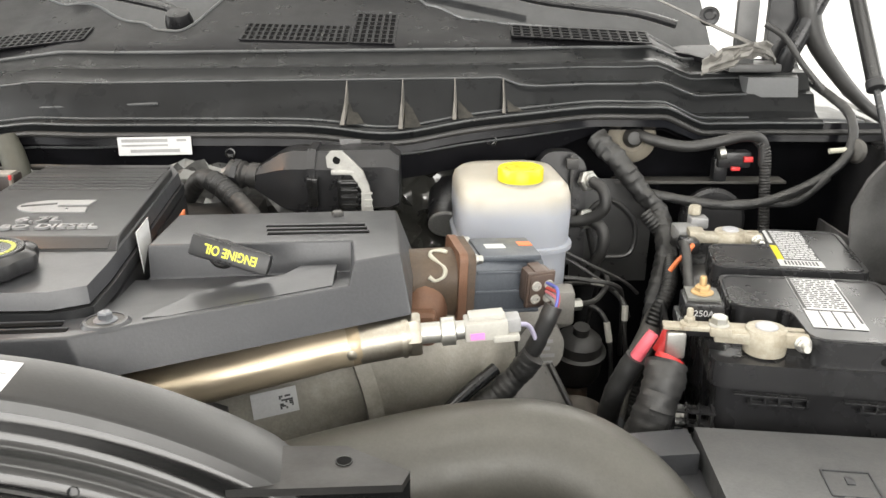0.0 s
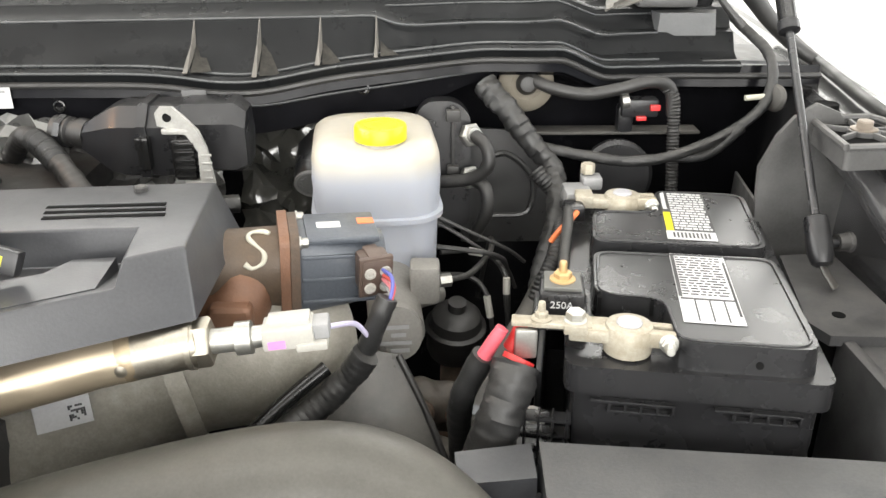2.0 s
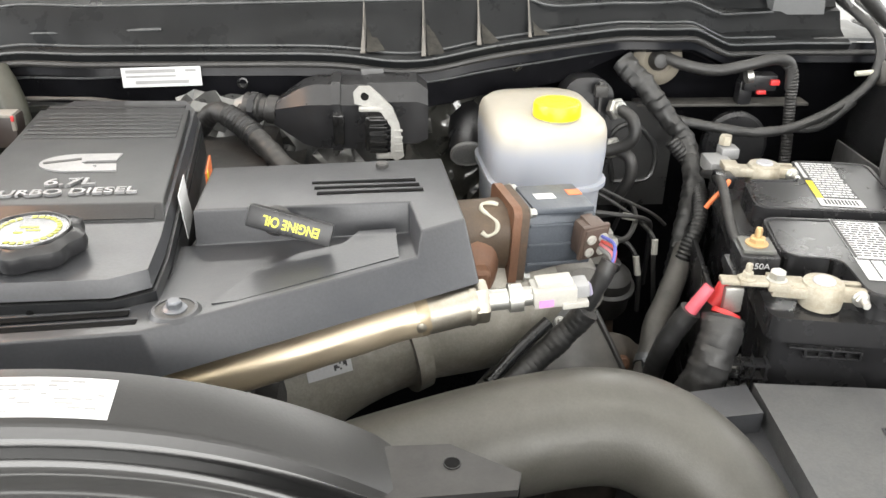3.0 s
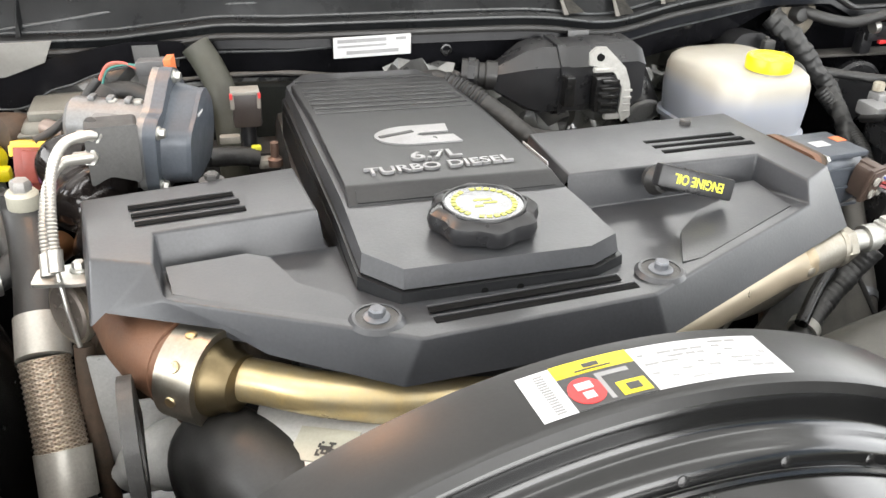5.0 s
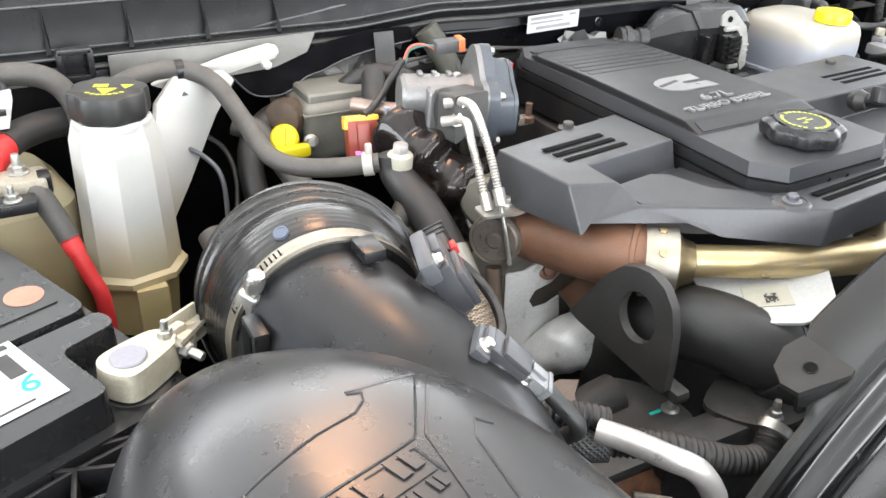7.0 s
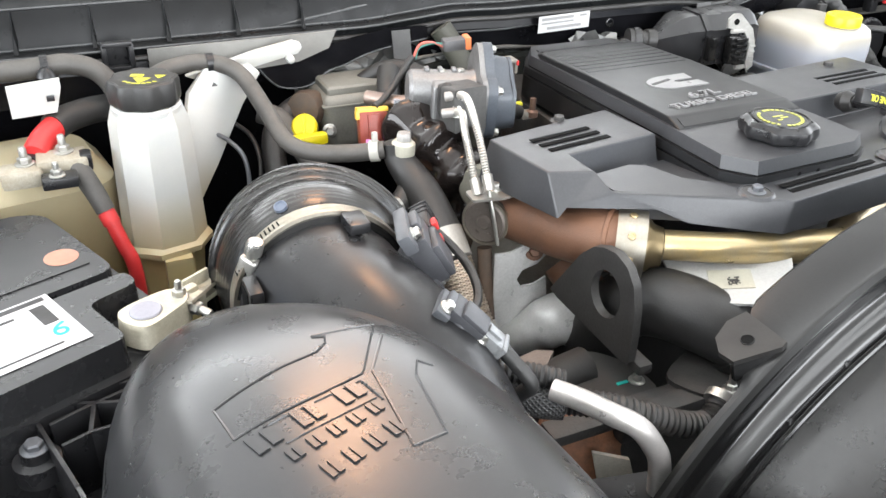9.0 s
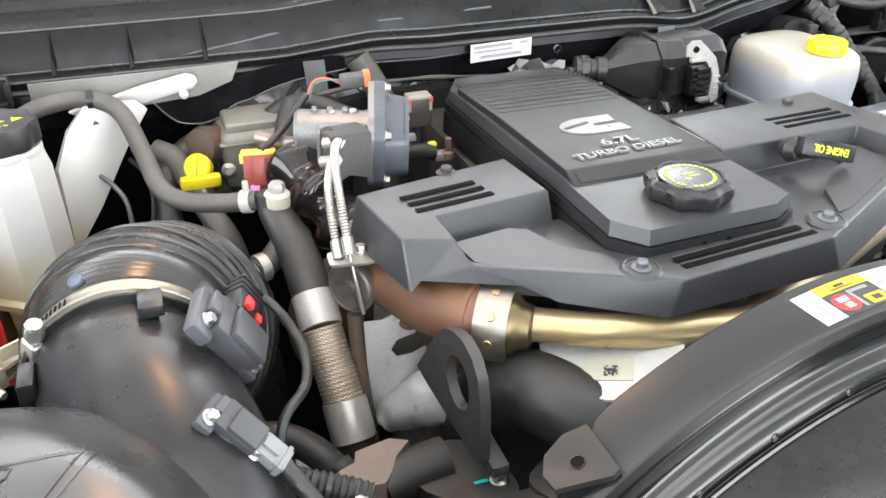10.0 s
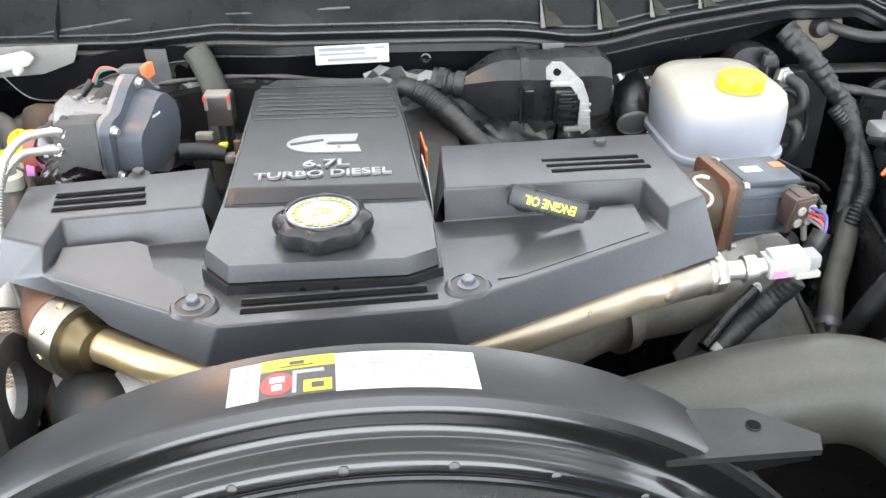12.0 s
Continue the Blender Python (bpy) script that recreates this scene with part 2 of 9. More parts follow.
def axis_frame(at, along, up=(0, 0, 1)):
    """A frame at a point whose z runs along a direction and whose y keeps towards up."""
    z = Vector(along).normalized()
    u = Vector(up)
    if abs(z.dot(u.normalized())) > 0.98:
        u = Vector((0, 1, 0))
    x = u.cross(z).normalized()
    y = z.cross(x)
    return Matrix(((x.x, y.x, z.x, at[0]), (x.y, y.y, z.y, at[1]), (x.z, y.z, z.z, at[2]), (0, 0, 0, 1)))


def bevelled(bm, width, segments=2, angle=30):
    if width:
        bm.edges.ensure_lookup_table()
        es = [e for e in bm.edges if len(e.link_faces) == 2 and e.calc_face_angle(0) > radians(angle)]
        bmesh.ops.bevel(bm, geom=es, offset=width, segments=segments, profile=0.6, affect="EDGES", clamp_overlap=True)
    return bm


def box(at, size, bevel=0.002, m=None, segments=2):
    """A box of a size round a point, or in the frame m."""
    bm = bmesh.new()
    bmesh.ops.create_cube(bm, size=1)
    bm.transform(Matrix.Diagonal((*size, 1)))
    bevelled(bm, bevel, segments)
    bm.transform((m or Matrix.Identity(4)) @ Matrix.Translation(at))
    return bm


def prism(outline, z0, z1, bevel=0.002, m=None, taper=0.0, segments=2):
    """An outline raised from z0 to z1; taper draws the top in towards its middle, in metres."""
    bm = bmesh.new()
    c = sum((Vector(p[:2]) for p in outline), Vector((0, 0))) / len(outline)
    low = [bm.verts.new((*p[:2], z0)) for p in outline]
    top = []
    for p in outline:
        d = Vector(p[:2]) - c
        q = Vector(p[:2]) - d.normalized() * taper
        top.append(bm.verts.new((*q, p[2] if len(p) > 2 else z1)))
    bm.faces.new(low[::-1])
    bm.faces.new(top)
    for i in range(len(outline)):
        j = (i + 1) % len(outline)
        bm.faces.new((low[i], low[j], top[j], top[i]))
    bevelled(bm, bevel, segments)
    if m:
        bm.transform(m)
    return bm


def smooth_line(points, step=6):
    """Points on a smooth curve through the given ones."""
    p = [Vector(q) for q in points]
    if len(p) == 2:
        return [p[0].lerp(p[1], i / step) for i in range(step + 1)]
    out = []
    ext = [p[0] * 2 - p[1], *p, p[-1] * 2 - p[-2]]
    for i in range(1, len(ext) - 2):
        a, b, c, d = ext[i - 1:i + 3]
        for k in range(step):
            t = k / step
            out.append(0.5 * (2 * b + (c - a) * t + (2 * a - 5 * b + 4 * c - d) * t * t + (3 * b - a - 3 * c + d) * t ** 3))
    out.append(p[-1])
    return out


def tube(points, radius, sides=14, step=6, rings=None, straight=False, flat=1.0):
    """A tube along a smooth line. radius: a number, or a function of (metres along, whole length, angle). rings: metres between cross-sections."""
    line = [Vector(q) for q in points] if straight else smooth_line(points, step)
    if rings:
        out, left = [line[0]], rings
        for a, b in zip(line, line[1:]):
            d = (b - a).length
            s = left
            while s < d:
                out.append(a.lerp(b, s / d))
                s += rings
            left = s - d
        line = out
    total = sum((b - a).length for a, b in zip(line, line[1:]))
    bm = bmesh.new()
    uv = bm.loops.layers.uv.new("UVMap")
    t = (line[1] - line[0]).normalized()
    ref = Vector((0, 0, 1)) if abs(t.z) < 0.9 else Vector((0, 1, 0))
    u = t.cross(ref).normalized()
    loops, dist = [], []
    s = 0.0
    for i, p in enumerate(line):
        if i:
            s += (p - line[i - 1]).length
        d = (line[min(i + 1, len(line) - 1)] - line[max(i - 1, 0)])
        if d.length > 1e-9:
            d.normalize()
            u = (u - d * u.dot(d)).normalized()
            t = d
        v = t.cross(u)
        ring = []
        for k in range(sides):
            a = 2 * math.pi * k / sides
            r = radius(s, total, a) if callable(radius) else radius
            ring.append(bm.verts.new(p + (u * math.cos(a) + v * math.sin(a) * flat) * r))
        loops.append(ring)
        dist.append(s)
    girth = 2 * math.pi * (radius if not callable(radius) else radius(0, total, 0))
    for i in range(len(loops) - 1):
        for k in range(sides):
            k2 = (k + 1) % sides
            f = bm.faces.new((loops[i][k], loops[i][k2], loops[i + 1][k2], loops[i + 1][k]))
            for lp, (uu, vv) in zip(f.loops, ((k / sides, dist[i]), ((k + 1) / sides, dist[i]), ((k + 1) / sides, dist[i + 1]), (k / sides, dist[i + 1]))):
                lp[uv].uv = (uu * girth, vv)
    bm.faces.new(loops[0][::-1])
    bm.faces.new(loops[-1])
    return bm


def ribbed(r, depth, period, duty=0.5):
    """A radius for conduits and bellows."""
    return lambda s, total, a: r - depth * (0.5 + 0.5 * math.cos(2 * math.pi * s / period))


def taped(r, amount=0.06, period=0.011):
    """A radius for a loom wound with tape: overlapping turns and lumps."""
    def f(s, total, a):
        ph = (s / period + a / (2 * math.pi)) % 1.0
        return r * (1 + amount * (ph - 0.5) + amount * 1.2 * noise.noise((s * 60, math.cos(a) * 1.5, math.sin(a) * 1.5)))
    return f


def lathe(profile, m, sides=32, lobes=0, lobe=0.0):
    """A turned body: (radius, height) pairs about the z of the frame m; lobes scallop its girth."""
    bm = bmesh.new()
    loops = []
    for r, h in profile:
        if r < 1e-6:
            loops.append([bm.verts.new((0, 0, h))])
        else:
            loops.append([bm.verts.new((r * (1 + lobe * math.cos(lobes * a)) * math.cos(a), r * (1 + lobe * math.cos(lobes * a)) * math.sin(a), h))
                          for a in (2 * math.pi * k / sides for k in range(sides))])
    for p, q in zip(loops, loops[1:]):
        if len(p) == 1 and len(q) == 1:
            continue
        for k in range(sides):
            k2 = (k + 1) % sides
            if len(p) == 1:
                bm.faces.new((p[0], q[k], q[k2]))
            elif len(q) == 1:
                bm.faces.new((p[k], p[k2], q[0]))
            else:
                bm.faces.new((p[k], p[k2], q[k2], q[k]))
    for lp in (loops[0], loops[-1]):
        if len(lp) > 1:
            bm.faces.new(lp)
    bm.transform(m)
    return bm


def loft(rings):
    """A skin over rings of equal count, closed at both ends."""
    bm = bmesh.new()
    loops = [[bm.verts.new(p) for p in ring] for ring in rings]
    n = len(loops[0])
    for a, b in zip(loops, loops[1:]):
        for k in range(n):
            bm.faces.new((a[k], a[(k + 1) % n], b[(k + 1) % n], b[k]))
    bm.faces.new(loops[0][::-1])
    bm.faces.new(loops[-1])
    return bm


def merged(*bms):
    """Several bodies of one part in one bmesh."""
    out = bmesh.new()
    for b in bms:
        me = bpy.data.meshes.new("tmp")
        b.to_mesh(me)
        out.from_mesh(me)
        bpy.data.meshes.remove(me)
        b.free()
    return out


def surface(points, faces, bevel=0.0, thick=0.0):
    """A sheet of explicit corners, thickened downwards along its normals."""
    bm = bmesh.new()
    vs = [bm.verts.new(p) for p in points]
    for f in faces:
        bm.faces.new([vs[i] for i in f])
    bmesh.ops.recalc_face_normals(bm, faces=bm.faces)
    if thick:
        bmesh.ops.solidify(bm, geom=list(bm.faces), thickness=thick)
    bevelled(bm, bevel)
    return bm


def bolt(parent, at, along=(0, 0, 1), head=0.006, height=0.005, washer=0.009, material=None, stud=0.0, name="bolt"):
    """A flanged hex bolt, or a nut on a stud."""
    m = axis_frame(at, along)
    bodies = [lathe([(washer, 0), (washer, 0.0012), (washer * 0.8, 0.0022)], m, 20),
              lathe([(head, 0.001), (head, height), (head * 0.82, height + 0.0012), (0, height + 0.0012)], m, 6)]
    if stud:
        bodies.append(lathe([(stud, height), (stud, height + stud * 2.4), (stud * 0.8, height + stud * 3), (0, height + stud * 3)], m, 12))
    return part(name, merged(*bodies), material or ZINC, parent)


def words(text, height, m, material, parent, depth=0.0006, name="lettering", bold=0.0, width=None):
    """Raised words in the frame m, centred on it, reading along its x."""
    cu = bpy.data.curves.new("words", "FONT")
    cu.body, cu.size, cu.extrude, cu.offset = text, height / 0.70, depth, bold
    cu.align_x, cu.align_y = "CENTER", "CENTER"
    ob = bpy.data.objects.new("words", cu)
    scene.collection.objects.link(ob)
    me = bpy.data.meshes.new_from_object(ob.evaluated_get(bpy.context.evaluated_depsgraph_get()))
    bpy.data.objects.remove(ob)
    bm = bmesh.new()
    bm.from_mesh(me)
    bpy.data.meshes.remove(me)
    if width:
        xs = [v.co.x for v in bm.verts]
        bm.transform(Matrix.Diagonal((width / (max(xs) - min(xs)), 1, 1, 1)))
    bm.transform(m)
    return part(name, bm, material, parent)


def sheet_frame(o, px, py):
    """A frame with its origin at o, x towards px and y towards py; z stands off the sheet."""
    o, px, py = Vector(o), Vector(px), Vector(py)
    x = (px - o).normalized()
    z = x.cross((py - o)).normalized()
    y = z.cross(x)
    return Matrix(((x.x, y.x, z.x, o.x), (x.y, y.y, z.y, o.y), (x.z, y.z, z.z, o.z), (0, 0, 0, 1)))


def bars(m, rows, thick=0.0003, lift=0.0004):
    """Plain bars for print that cannot be read: (x, y, width, height) in the frame m."""
    return merged(*[box((x, y, lift), (w, h, thick), 0, m) for x, y, w, h in rows])


def print_rows(w, h, lines, seed, margin=0.06, fill=0.55):
    """Rows of bars of uneven length over a w by h field about (0, 0)."""
    rng = random.Random(seed)
    out = []
    for i in range(lines):
        y = h * (0.5 - margin) - (i + 0.5) * h * (1 - 2 * margin) / lines
        x = -w * (0.5 - margin)
        while x < w * (0.5 - margin) - w * 0.05:
            b = min(w * rng.uniform(0.06, 0.25), w * (0.5 - margin) - x)
            out.append((x + b / 2, y, b, h / lines * fill))
            x += b + w * 0.03
    return out

# ---- the shop round the truck ----
def slab(name, at, size, material, label, category):
    return tagged(place(name, box(at, size, 0), material), label, category, kind="structure")


slab("ground", (0, 0.5, -0.05), (60, 60, 0.1), CONCRETE, "smooth grey concrete shop floor", "floor")
slab("wall_west", (-5.2, 5.0, 2.0), (0.2, 2.6, 4.0), WALL_WHITE, "white wall beside the open shop door", "wall")
slab("wall_north", (0, 6.2, 2.0), (10.2, 0.2, 4.0), WALL_WHITE, "plain white painted shop wall", "wall")
slab("ceiling", (0, 0.5, 4.05), (10.6, 11.6, 0.1), WALL_WHITE, "plain white shop ceiling", "ceiling")
slab("wall_east", (5.2, 5.2, 2.0), (0.2, 1.8, 4.0), WALL_WHITE, "white wall beside the open shop door", "wall")
slab("wall_south", (-4.2, -5.2, 2.0), (2.0, 0.2, 4.0), WALL_WHITE, "white wall beside the open shop door", "wall")

# ---- body of the truck round the engine bay ----


def sweep(sections, thick):
    """A sheet through cross-sections of equal count, given thickness."""
    bm = bmesh.new()
    loops = [[bm.verts.new(p) for p in s] for s in sections]
    for a, b in zip(loops, loops[1:]):
        for k in range(len(a) - 1):
            bm.faces.new((a[k], a[k + 1], b[k + 1], b[k]))
    bmesh.ops.recalc_face_normals(bm, faces=bm.faces)
    bmesh.ops.solidify(bm, geom=list(bm.faces), thickness=thick)
    return bm


def lip(x):
    """Height of the wavy front edge of the cowl at x."""
    return 1.352 + 0.010 * math.exp(-((x - 0.22) / 0.13) ** 2) - 0.012 * math.exp(-((x + 0.06) / 0.07) ** 2) - 0.019 * max(0, min(1, (x - 0.30) / 0.05)) - 0.016 * max(0, min(1, (-0.52 - x) / 0.12))


def cowl_front(x):
    """How far back the cowl's front edge lies at x."""
    return 1.045 + 0.075 * max(0, min(1, (x + 0.10) / 0.30)) + 0.04 * max(0, min(1, (x - 0.25) / 0.2)) + 0.03 * max(0, min(1, (-0.45 - x) / 0.2))


def back_y(x):
    """How far back the straight folds behind the wavy front edge lie at x."""
    return 1.050 + 0.096 * (x + 0.30)


def back_z(x):
    """Height of the straight folds at x."""
    return 1.354 - 0.019 * max(0, min(1, (x - 0.30) / 0.05)) - 0.016 * max(0, min(1, (-0.52 - x) / 0.12))


def rear(x):
    """How far back the cowl's deck reaches at x: a notch round the wiper pivot, a step down beside the far grille."""
    knots = ((-1.6, 1.45), (-0.66, 1.45), (-0.586, 1.393), (-0.44, 1.275), (-0.405, 1.248), (-0.378, 1.246), (-0.362, 1.275), (-0.348, 1.35), (-0.33, 1.44), (-0.30, 1.45),
             (-0.06, 1.45), (-0.02, 1.378), (0.04, 1.326), (0.10, 1.312), (0.31, 1.300), (0.40, 1.262), (0.45, 1.24))
    for (x0, y0), (x1, y1) in zip(knots, knots[1:]):
        if x <= x1:
            t = (x - x0) / (x1 - x0)
            return y0 + (y1 - y0) * t * t * (3 - 2 * t)
    return knots[-1][1]


DUST = paint("dry_grey_dirt", (0.045, 0.042, 0.036), 0.9, vary=0.5, grain=0.4, spec=0.1, edge=(0.012, 0.012, 0.012))
RIB = paint("dusty_cowl_rib", (0.060, 0.058, 0.052), 0.65, vary=0.5, dust=0.25, edge=(0.11, 0.10, 0.088))
cowl = thing("windscreen_cowl", (0, 1.2, 1.35), "dusty black plastic cowl with ribs and air grilles", "cowl")
xs = [-1.55 + 0.025 * i for i in range(88)]
secs = []
for x in xs:
    y, z = cowl_front(x), lip(x)
    k = 0.012 * max(0, min(1, (x - 0.085) / 0.02))          # the trough steps back beside the ribs
    if x > 0.53:
        continue
    b, c = max(back_y(x), y - 0.008), back_z(x)
    secs.append([(x, y + 0.004, z - 0.010), (x, y, z), (x, y + 0.006, z + 0.004), (x, y + 0.018, z + 0.004), (x, b + 0.030 + k, c + 0.022 - k), (x, b + 0.042 + k, c + 0.044 - k),
                 (x, b + 0.055 + k, c + 0.047 - k), (x, b + 0.075, c + 0.050 - k * 0.5), (x, b + 0.085, c + 0.058), (x, b + 0.115, c + 0.060), (x, b + 0.135, c + 0.072)])
part("trough", sweep(secs, 0.003), COWL, cowl)
# thin beads along the folds, coloured pale as the shine on rounded edges
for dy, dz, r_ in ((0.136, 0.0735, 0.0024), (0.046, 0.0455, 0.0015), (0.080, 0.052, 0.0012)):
    part("edge_bead", tube([(x, max(back_y(x), cowl_front(x) - 0.008) + dy, back_z(x) + dz - (0.012 * max(0, min(1, (x - 0.085) / 0.02)) if dz < 0.05 else 0)) for x in xs if x < 0.44], r_, 8, 2), COWL_EDGE_SHINE, cowl)
part("edge_bead", tube([(x, cowl_front(x) + 0.019, lip(x) + 0.0055) for x in xs if x < 0.44], 0.0016, 8, 2), COWL_EDGE_SHINE, cowl)
def deck(x, share):
    """A point of the deck at x, by its share of the way to the rear edge."""
    y0 = max(back_y(x), cowl_front(x) - 0.008) + 0.150
    y = y0 + (rear(x) - y0) * share
    return x, y, back_z(x) + 0.080 + (y - y0) * 0.29


dx = [-1.55 + 0.0125 * i for i in range(158)]
secs = [[(x, max(back_y(x), cowl_front(x) - 0.008) + 0.133, back_z(x) + 0.070), *[deck(x, k) for k in (0.0, 0.3, 0.6, 0.85, 1.0)], (x, rear(x) + 0.004, deck(x, 1.0)[2] - 0.012)] for x in dx if x < 0.42]
part("top_deck", sweep(secs, 0.003), DECK, cowl)
part("rear_edge", tube([deck(x, 1.0) for x in dx if x < 0.42], 0.0026, 8, 2), COWL_EDGE_SHINE, cowl)
for x in [-0.125, -0.053, 0.015, 0.080] + [-1.312 + 0.084 * k for k in range(8)]:
    y, z = cowl_front(x), lip(x)
    k = 0.012 * max(0, min(1, (x - 0.085) / 0.02))
    b, c = max(back_y(x), y - 0.008), back_z(x)
    part("rib", surface([(x - 0.0035, y + 0.003, z + 0.0045), (x + 0.001, y + 0.003, z + 0.0045), (x + 0.002, b + 0.024, c + 0.014), (x, b + 0.041 + k, c + 0.046 - k), (x - 0.001, b + 0.020, c + 0.022)], [(0, 1, 4), (1, 2, 4), (2, 3, 4)], thick=0.0015), RIB if x > -0.3 else COWL, cowl)
    if x < -0.3:
        continue
    part("dust_patch", surface([(x + 0.004, y + 0.006, z + 0.0052), (x + 0.026, y + 0.012, z + 0.0052), (x + 0.012, b + 0.024, c + 0.0125), (x + 0.004, b + 0.028, c + 0.020)], [(0, 1, 2, 3)], thick=0.0004), DUST, cowl)


def grille(x0, x1, y0, y1, cols, rows, lift=0.0):
    """Rows of dark air slots with thin bars between."""
    dy = y1 - y0
    z0, z1 = (lift + back_z(x) + 0.0808 + (y0 - max(back_y(x), cowl_front(x) - 0.008) - 0.150) * 0.29 for x in (x0, x1))
    m = sheet_frame((x0, y0, z0), (x1, y0, z1), (x0, y1, z0 + dy * 0.29))
    w = x1 - x0
    part("grille_backing", box((w / 2, dy / 2, 0), (w, dy, 0.001), 0, m), COVER_DARK, cowl)
    bs = [box((w * i / cols, dy / 2, 0.0008), (0.0034, dy, 0.0016), 0, m) for i in range(cols + 1)]
    bs += [box((w / 2, dy * j / rows, 0.0008), (w, 0.0028, 0.0016), 0, m) for j in range(rows + 1)]
    part("grille", merged(*bs), DECK, cowl)


grille(-0.72, -0.503, 1.215, 1.262, 20, 4)
grille(-0.285, -0.135, 1.22, 1.282, 16, 4)
grille(-0.13, -0.07, 1.22, 1.335, 6, 7)
grille(0.10, 0.30, 1.25, 1.292, 14, 4, 0.004)

# lip of the bay under the cowl: upright band with a rubber bead
bulk = tagged(place("firewall", sweep([[(x, cowl_front(x) + 0.010, lip(x) - 0.001), (x, cowl_front(x) + 0.004, lip(x) - 0.022), (x, cowl_front(x) + 0.012, lip(x) - 0.024), (x, cowl_front(x) + 0.016, lip(x) - 0.058 + 0.03 * max(0, min(1, (x - 0.12) / 0.1))),
                                       (x, cowl_front(x) + 0.06 + 0.03 * max(0, min(1, (x - 0.1) / 0.1)), lip(x) - 0.064 + 0.03 * max(0, min(1, (x - 0.12) / 0.1))), (x, cowl_front(x) + 0.09, 1.20), (x, cowl_front(x) + 0.10, 0.6)] for x in xs], 0.004), FIREWALL),
              "black painted steel firewall behind the engine", "firewall", kind="structure")
# creases and lips get the same pale beads for their shine
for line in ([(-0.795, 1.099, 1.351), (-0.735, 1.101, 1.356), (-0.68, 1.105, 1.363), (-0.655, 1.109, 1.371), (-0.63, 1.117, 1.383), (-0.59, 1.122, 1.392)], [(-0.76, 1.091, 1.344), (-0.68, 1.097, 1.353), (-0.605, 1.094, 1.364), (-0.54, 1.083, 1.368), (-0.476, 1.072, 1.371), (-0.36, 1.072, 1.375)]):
    part("fold_edge", tube(line, lambda q, t, a: 0.0020 * min(1, q / 0.03), 8, 6), COWL_EDGE_SHINE, cowl)
part("front_edge", tube([(x, cowl_front(x) - 0.001, lip(x) + 0.001) for x in xs if x < 0.53], 0.0016, 8, 2), COWL_EDGE_SHINE, cowl)
part("lip_edge", tube([(x, cowl_front(x) + 0.006, lip(x) - 0.026 - 0.004 * math.sin(x * 11 + 1)) for x in xs if -1.0 < x < 0.45], 0.0016, 8, 2), COWL_EDGE_SHINE, cowl)
seal = tagged(place("weatherstrip", tube([(x, cowl_front(x) + 0.001, lip(x) - 0.012) for x in xs], 0.004, 8, 2), RUBBER), "black rubber weatherstrip along the cowl edge", "trim", kind="structure")

wind = tagged(place("windscreen", sweep([[(x, 1.26 + 0.06 * x * x, 1.32), (x, 1.44 + 0.06 * x * x, 1.47), (x, 2.1, 2.02)] for x in xs if x < 0.44], 0.006), WINDSCREEN), "dark raked windscreen above the cowl", "windscreen", kind="structure")
wiper = thing("wiper_arm", (-0.41, 1.40, 1.47), "black wiper arm on a round pivot", "wiper")
part("pivot", lathe([(0.020, 0), (0.021, 0.02), (0.017, 0.034), (0, 0.036)], axis_frame((-0.400, 1.335, 1.440), (0, -0.4, 1)), 24), BLACK_SATIN, wiper)
part("arm", tube([(-0.402, 1.335, 1.470), (-0.44, 1.36, 1.480), (-0.60, 1.42, 1.505)], 0.010, 10, 6, flat=0.6), BLACK_SATIN, wiper)

second = thing("wiper_arm", (0.20, 1.36, 1.46), "black wiper arm lying across the windscreen foot", "wiper")
part("arm", tube([(0.02, 1.40, 1.515), (0.135, 1.36, 1.4885), (0.212, 1.36, 1.4775), (0.298, 1.36, 1.468), (0.36, 1.35, 1.452)], lambda q, t, a: 0.007 + 0.004 * q / t, 12, 8, flat=0.6), BLACK_SATIN, second)
part("blade", tube([(-0.25, 1.50, 1.545), (-0.05, 1.46, 1.530), (0.14, 1.42, 1.508)], 0.006, 10, 6), RUBBER, second)

# label on the firewall
lab = thing("label", (-0.36, 1.045, 1.325), "white printed label on the black firewall", "label")
m = sheet_frame((-0.4025, 1.034, 1.3165), (-0.3145, 1.042, 1.3165), (-0.4025, 1.034, 1.340))
part("sheet", box((0.0445, 0.0115, 0), (0.089, 0.023, 0.0006), 0, m), PAPER, lab)
part("print", bars(m @ Matrix.Translation((0.0445, 0.0115, 0)), [(-0.012, 0.007, 0.056, 0.004), (-0.012, 0.001, 0.056, 0.0025), (0.0, -0.006, 0.06, 0.004), (0.033, 0.007, 0.012, 0.003)]), INK_GREY, lab)

# inner wings and what lies beyond them
def wing(side):
    """Cross-sections of the plain wing."""
    return [[(side(a), y, z) for a, z in WING] for y in (0.15, 0.6, 1.0, 1.35)]


WING = ((0.0, 0.55), (0.0, 1.10), (0.02, 1.26), (0.05, 1.315), (0.16, 1.325), (0.30, 1.30), (0.36, 1.22), (0.38, 0.5))
FENDER = paint("glossy_black_fender", (0.03, 0.03, 0.031), 0.16, vary=0.3, grain=0.05, bump=0.0, dust=0.12, dust_colour=(0.22, 0.21, 0.20), coat=0.6, rvary=0.08)
EAST = ((0.0, 0.55), (0.0, 1.10), (0.006, 1.26), (0.012, 1.302), (0.022, 1.310), (0.070, 1.312), (0.078, 1.306), (0.086, 1.312), (0.13, 1.308), (0.155, 1.290), (0.17, 1.24), (0.18, 1.10), (0.18, 0.5))
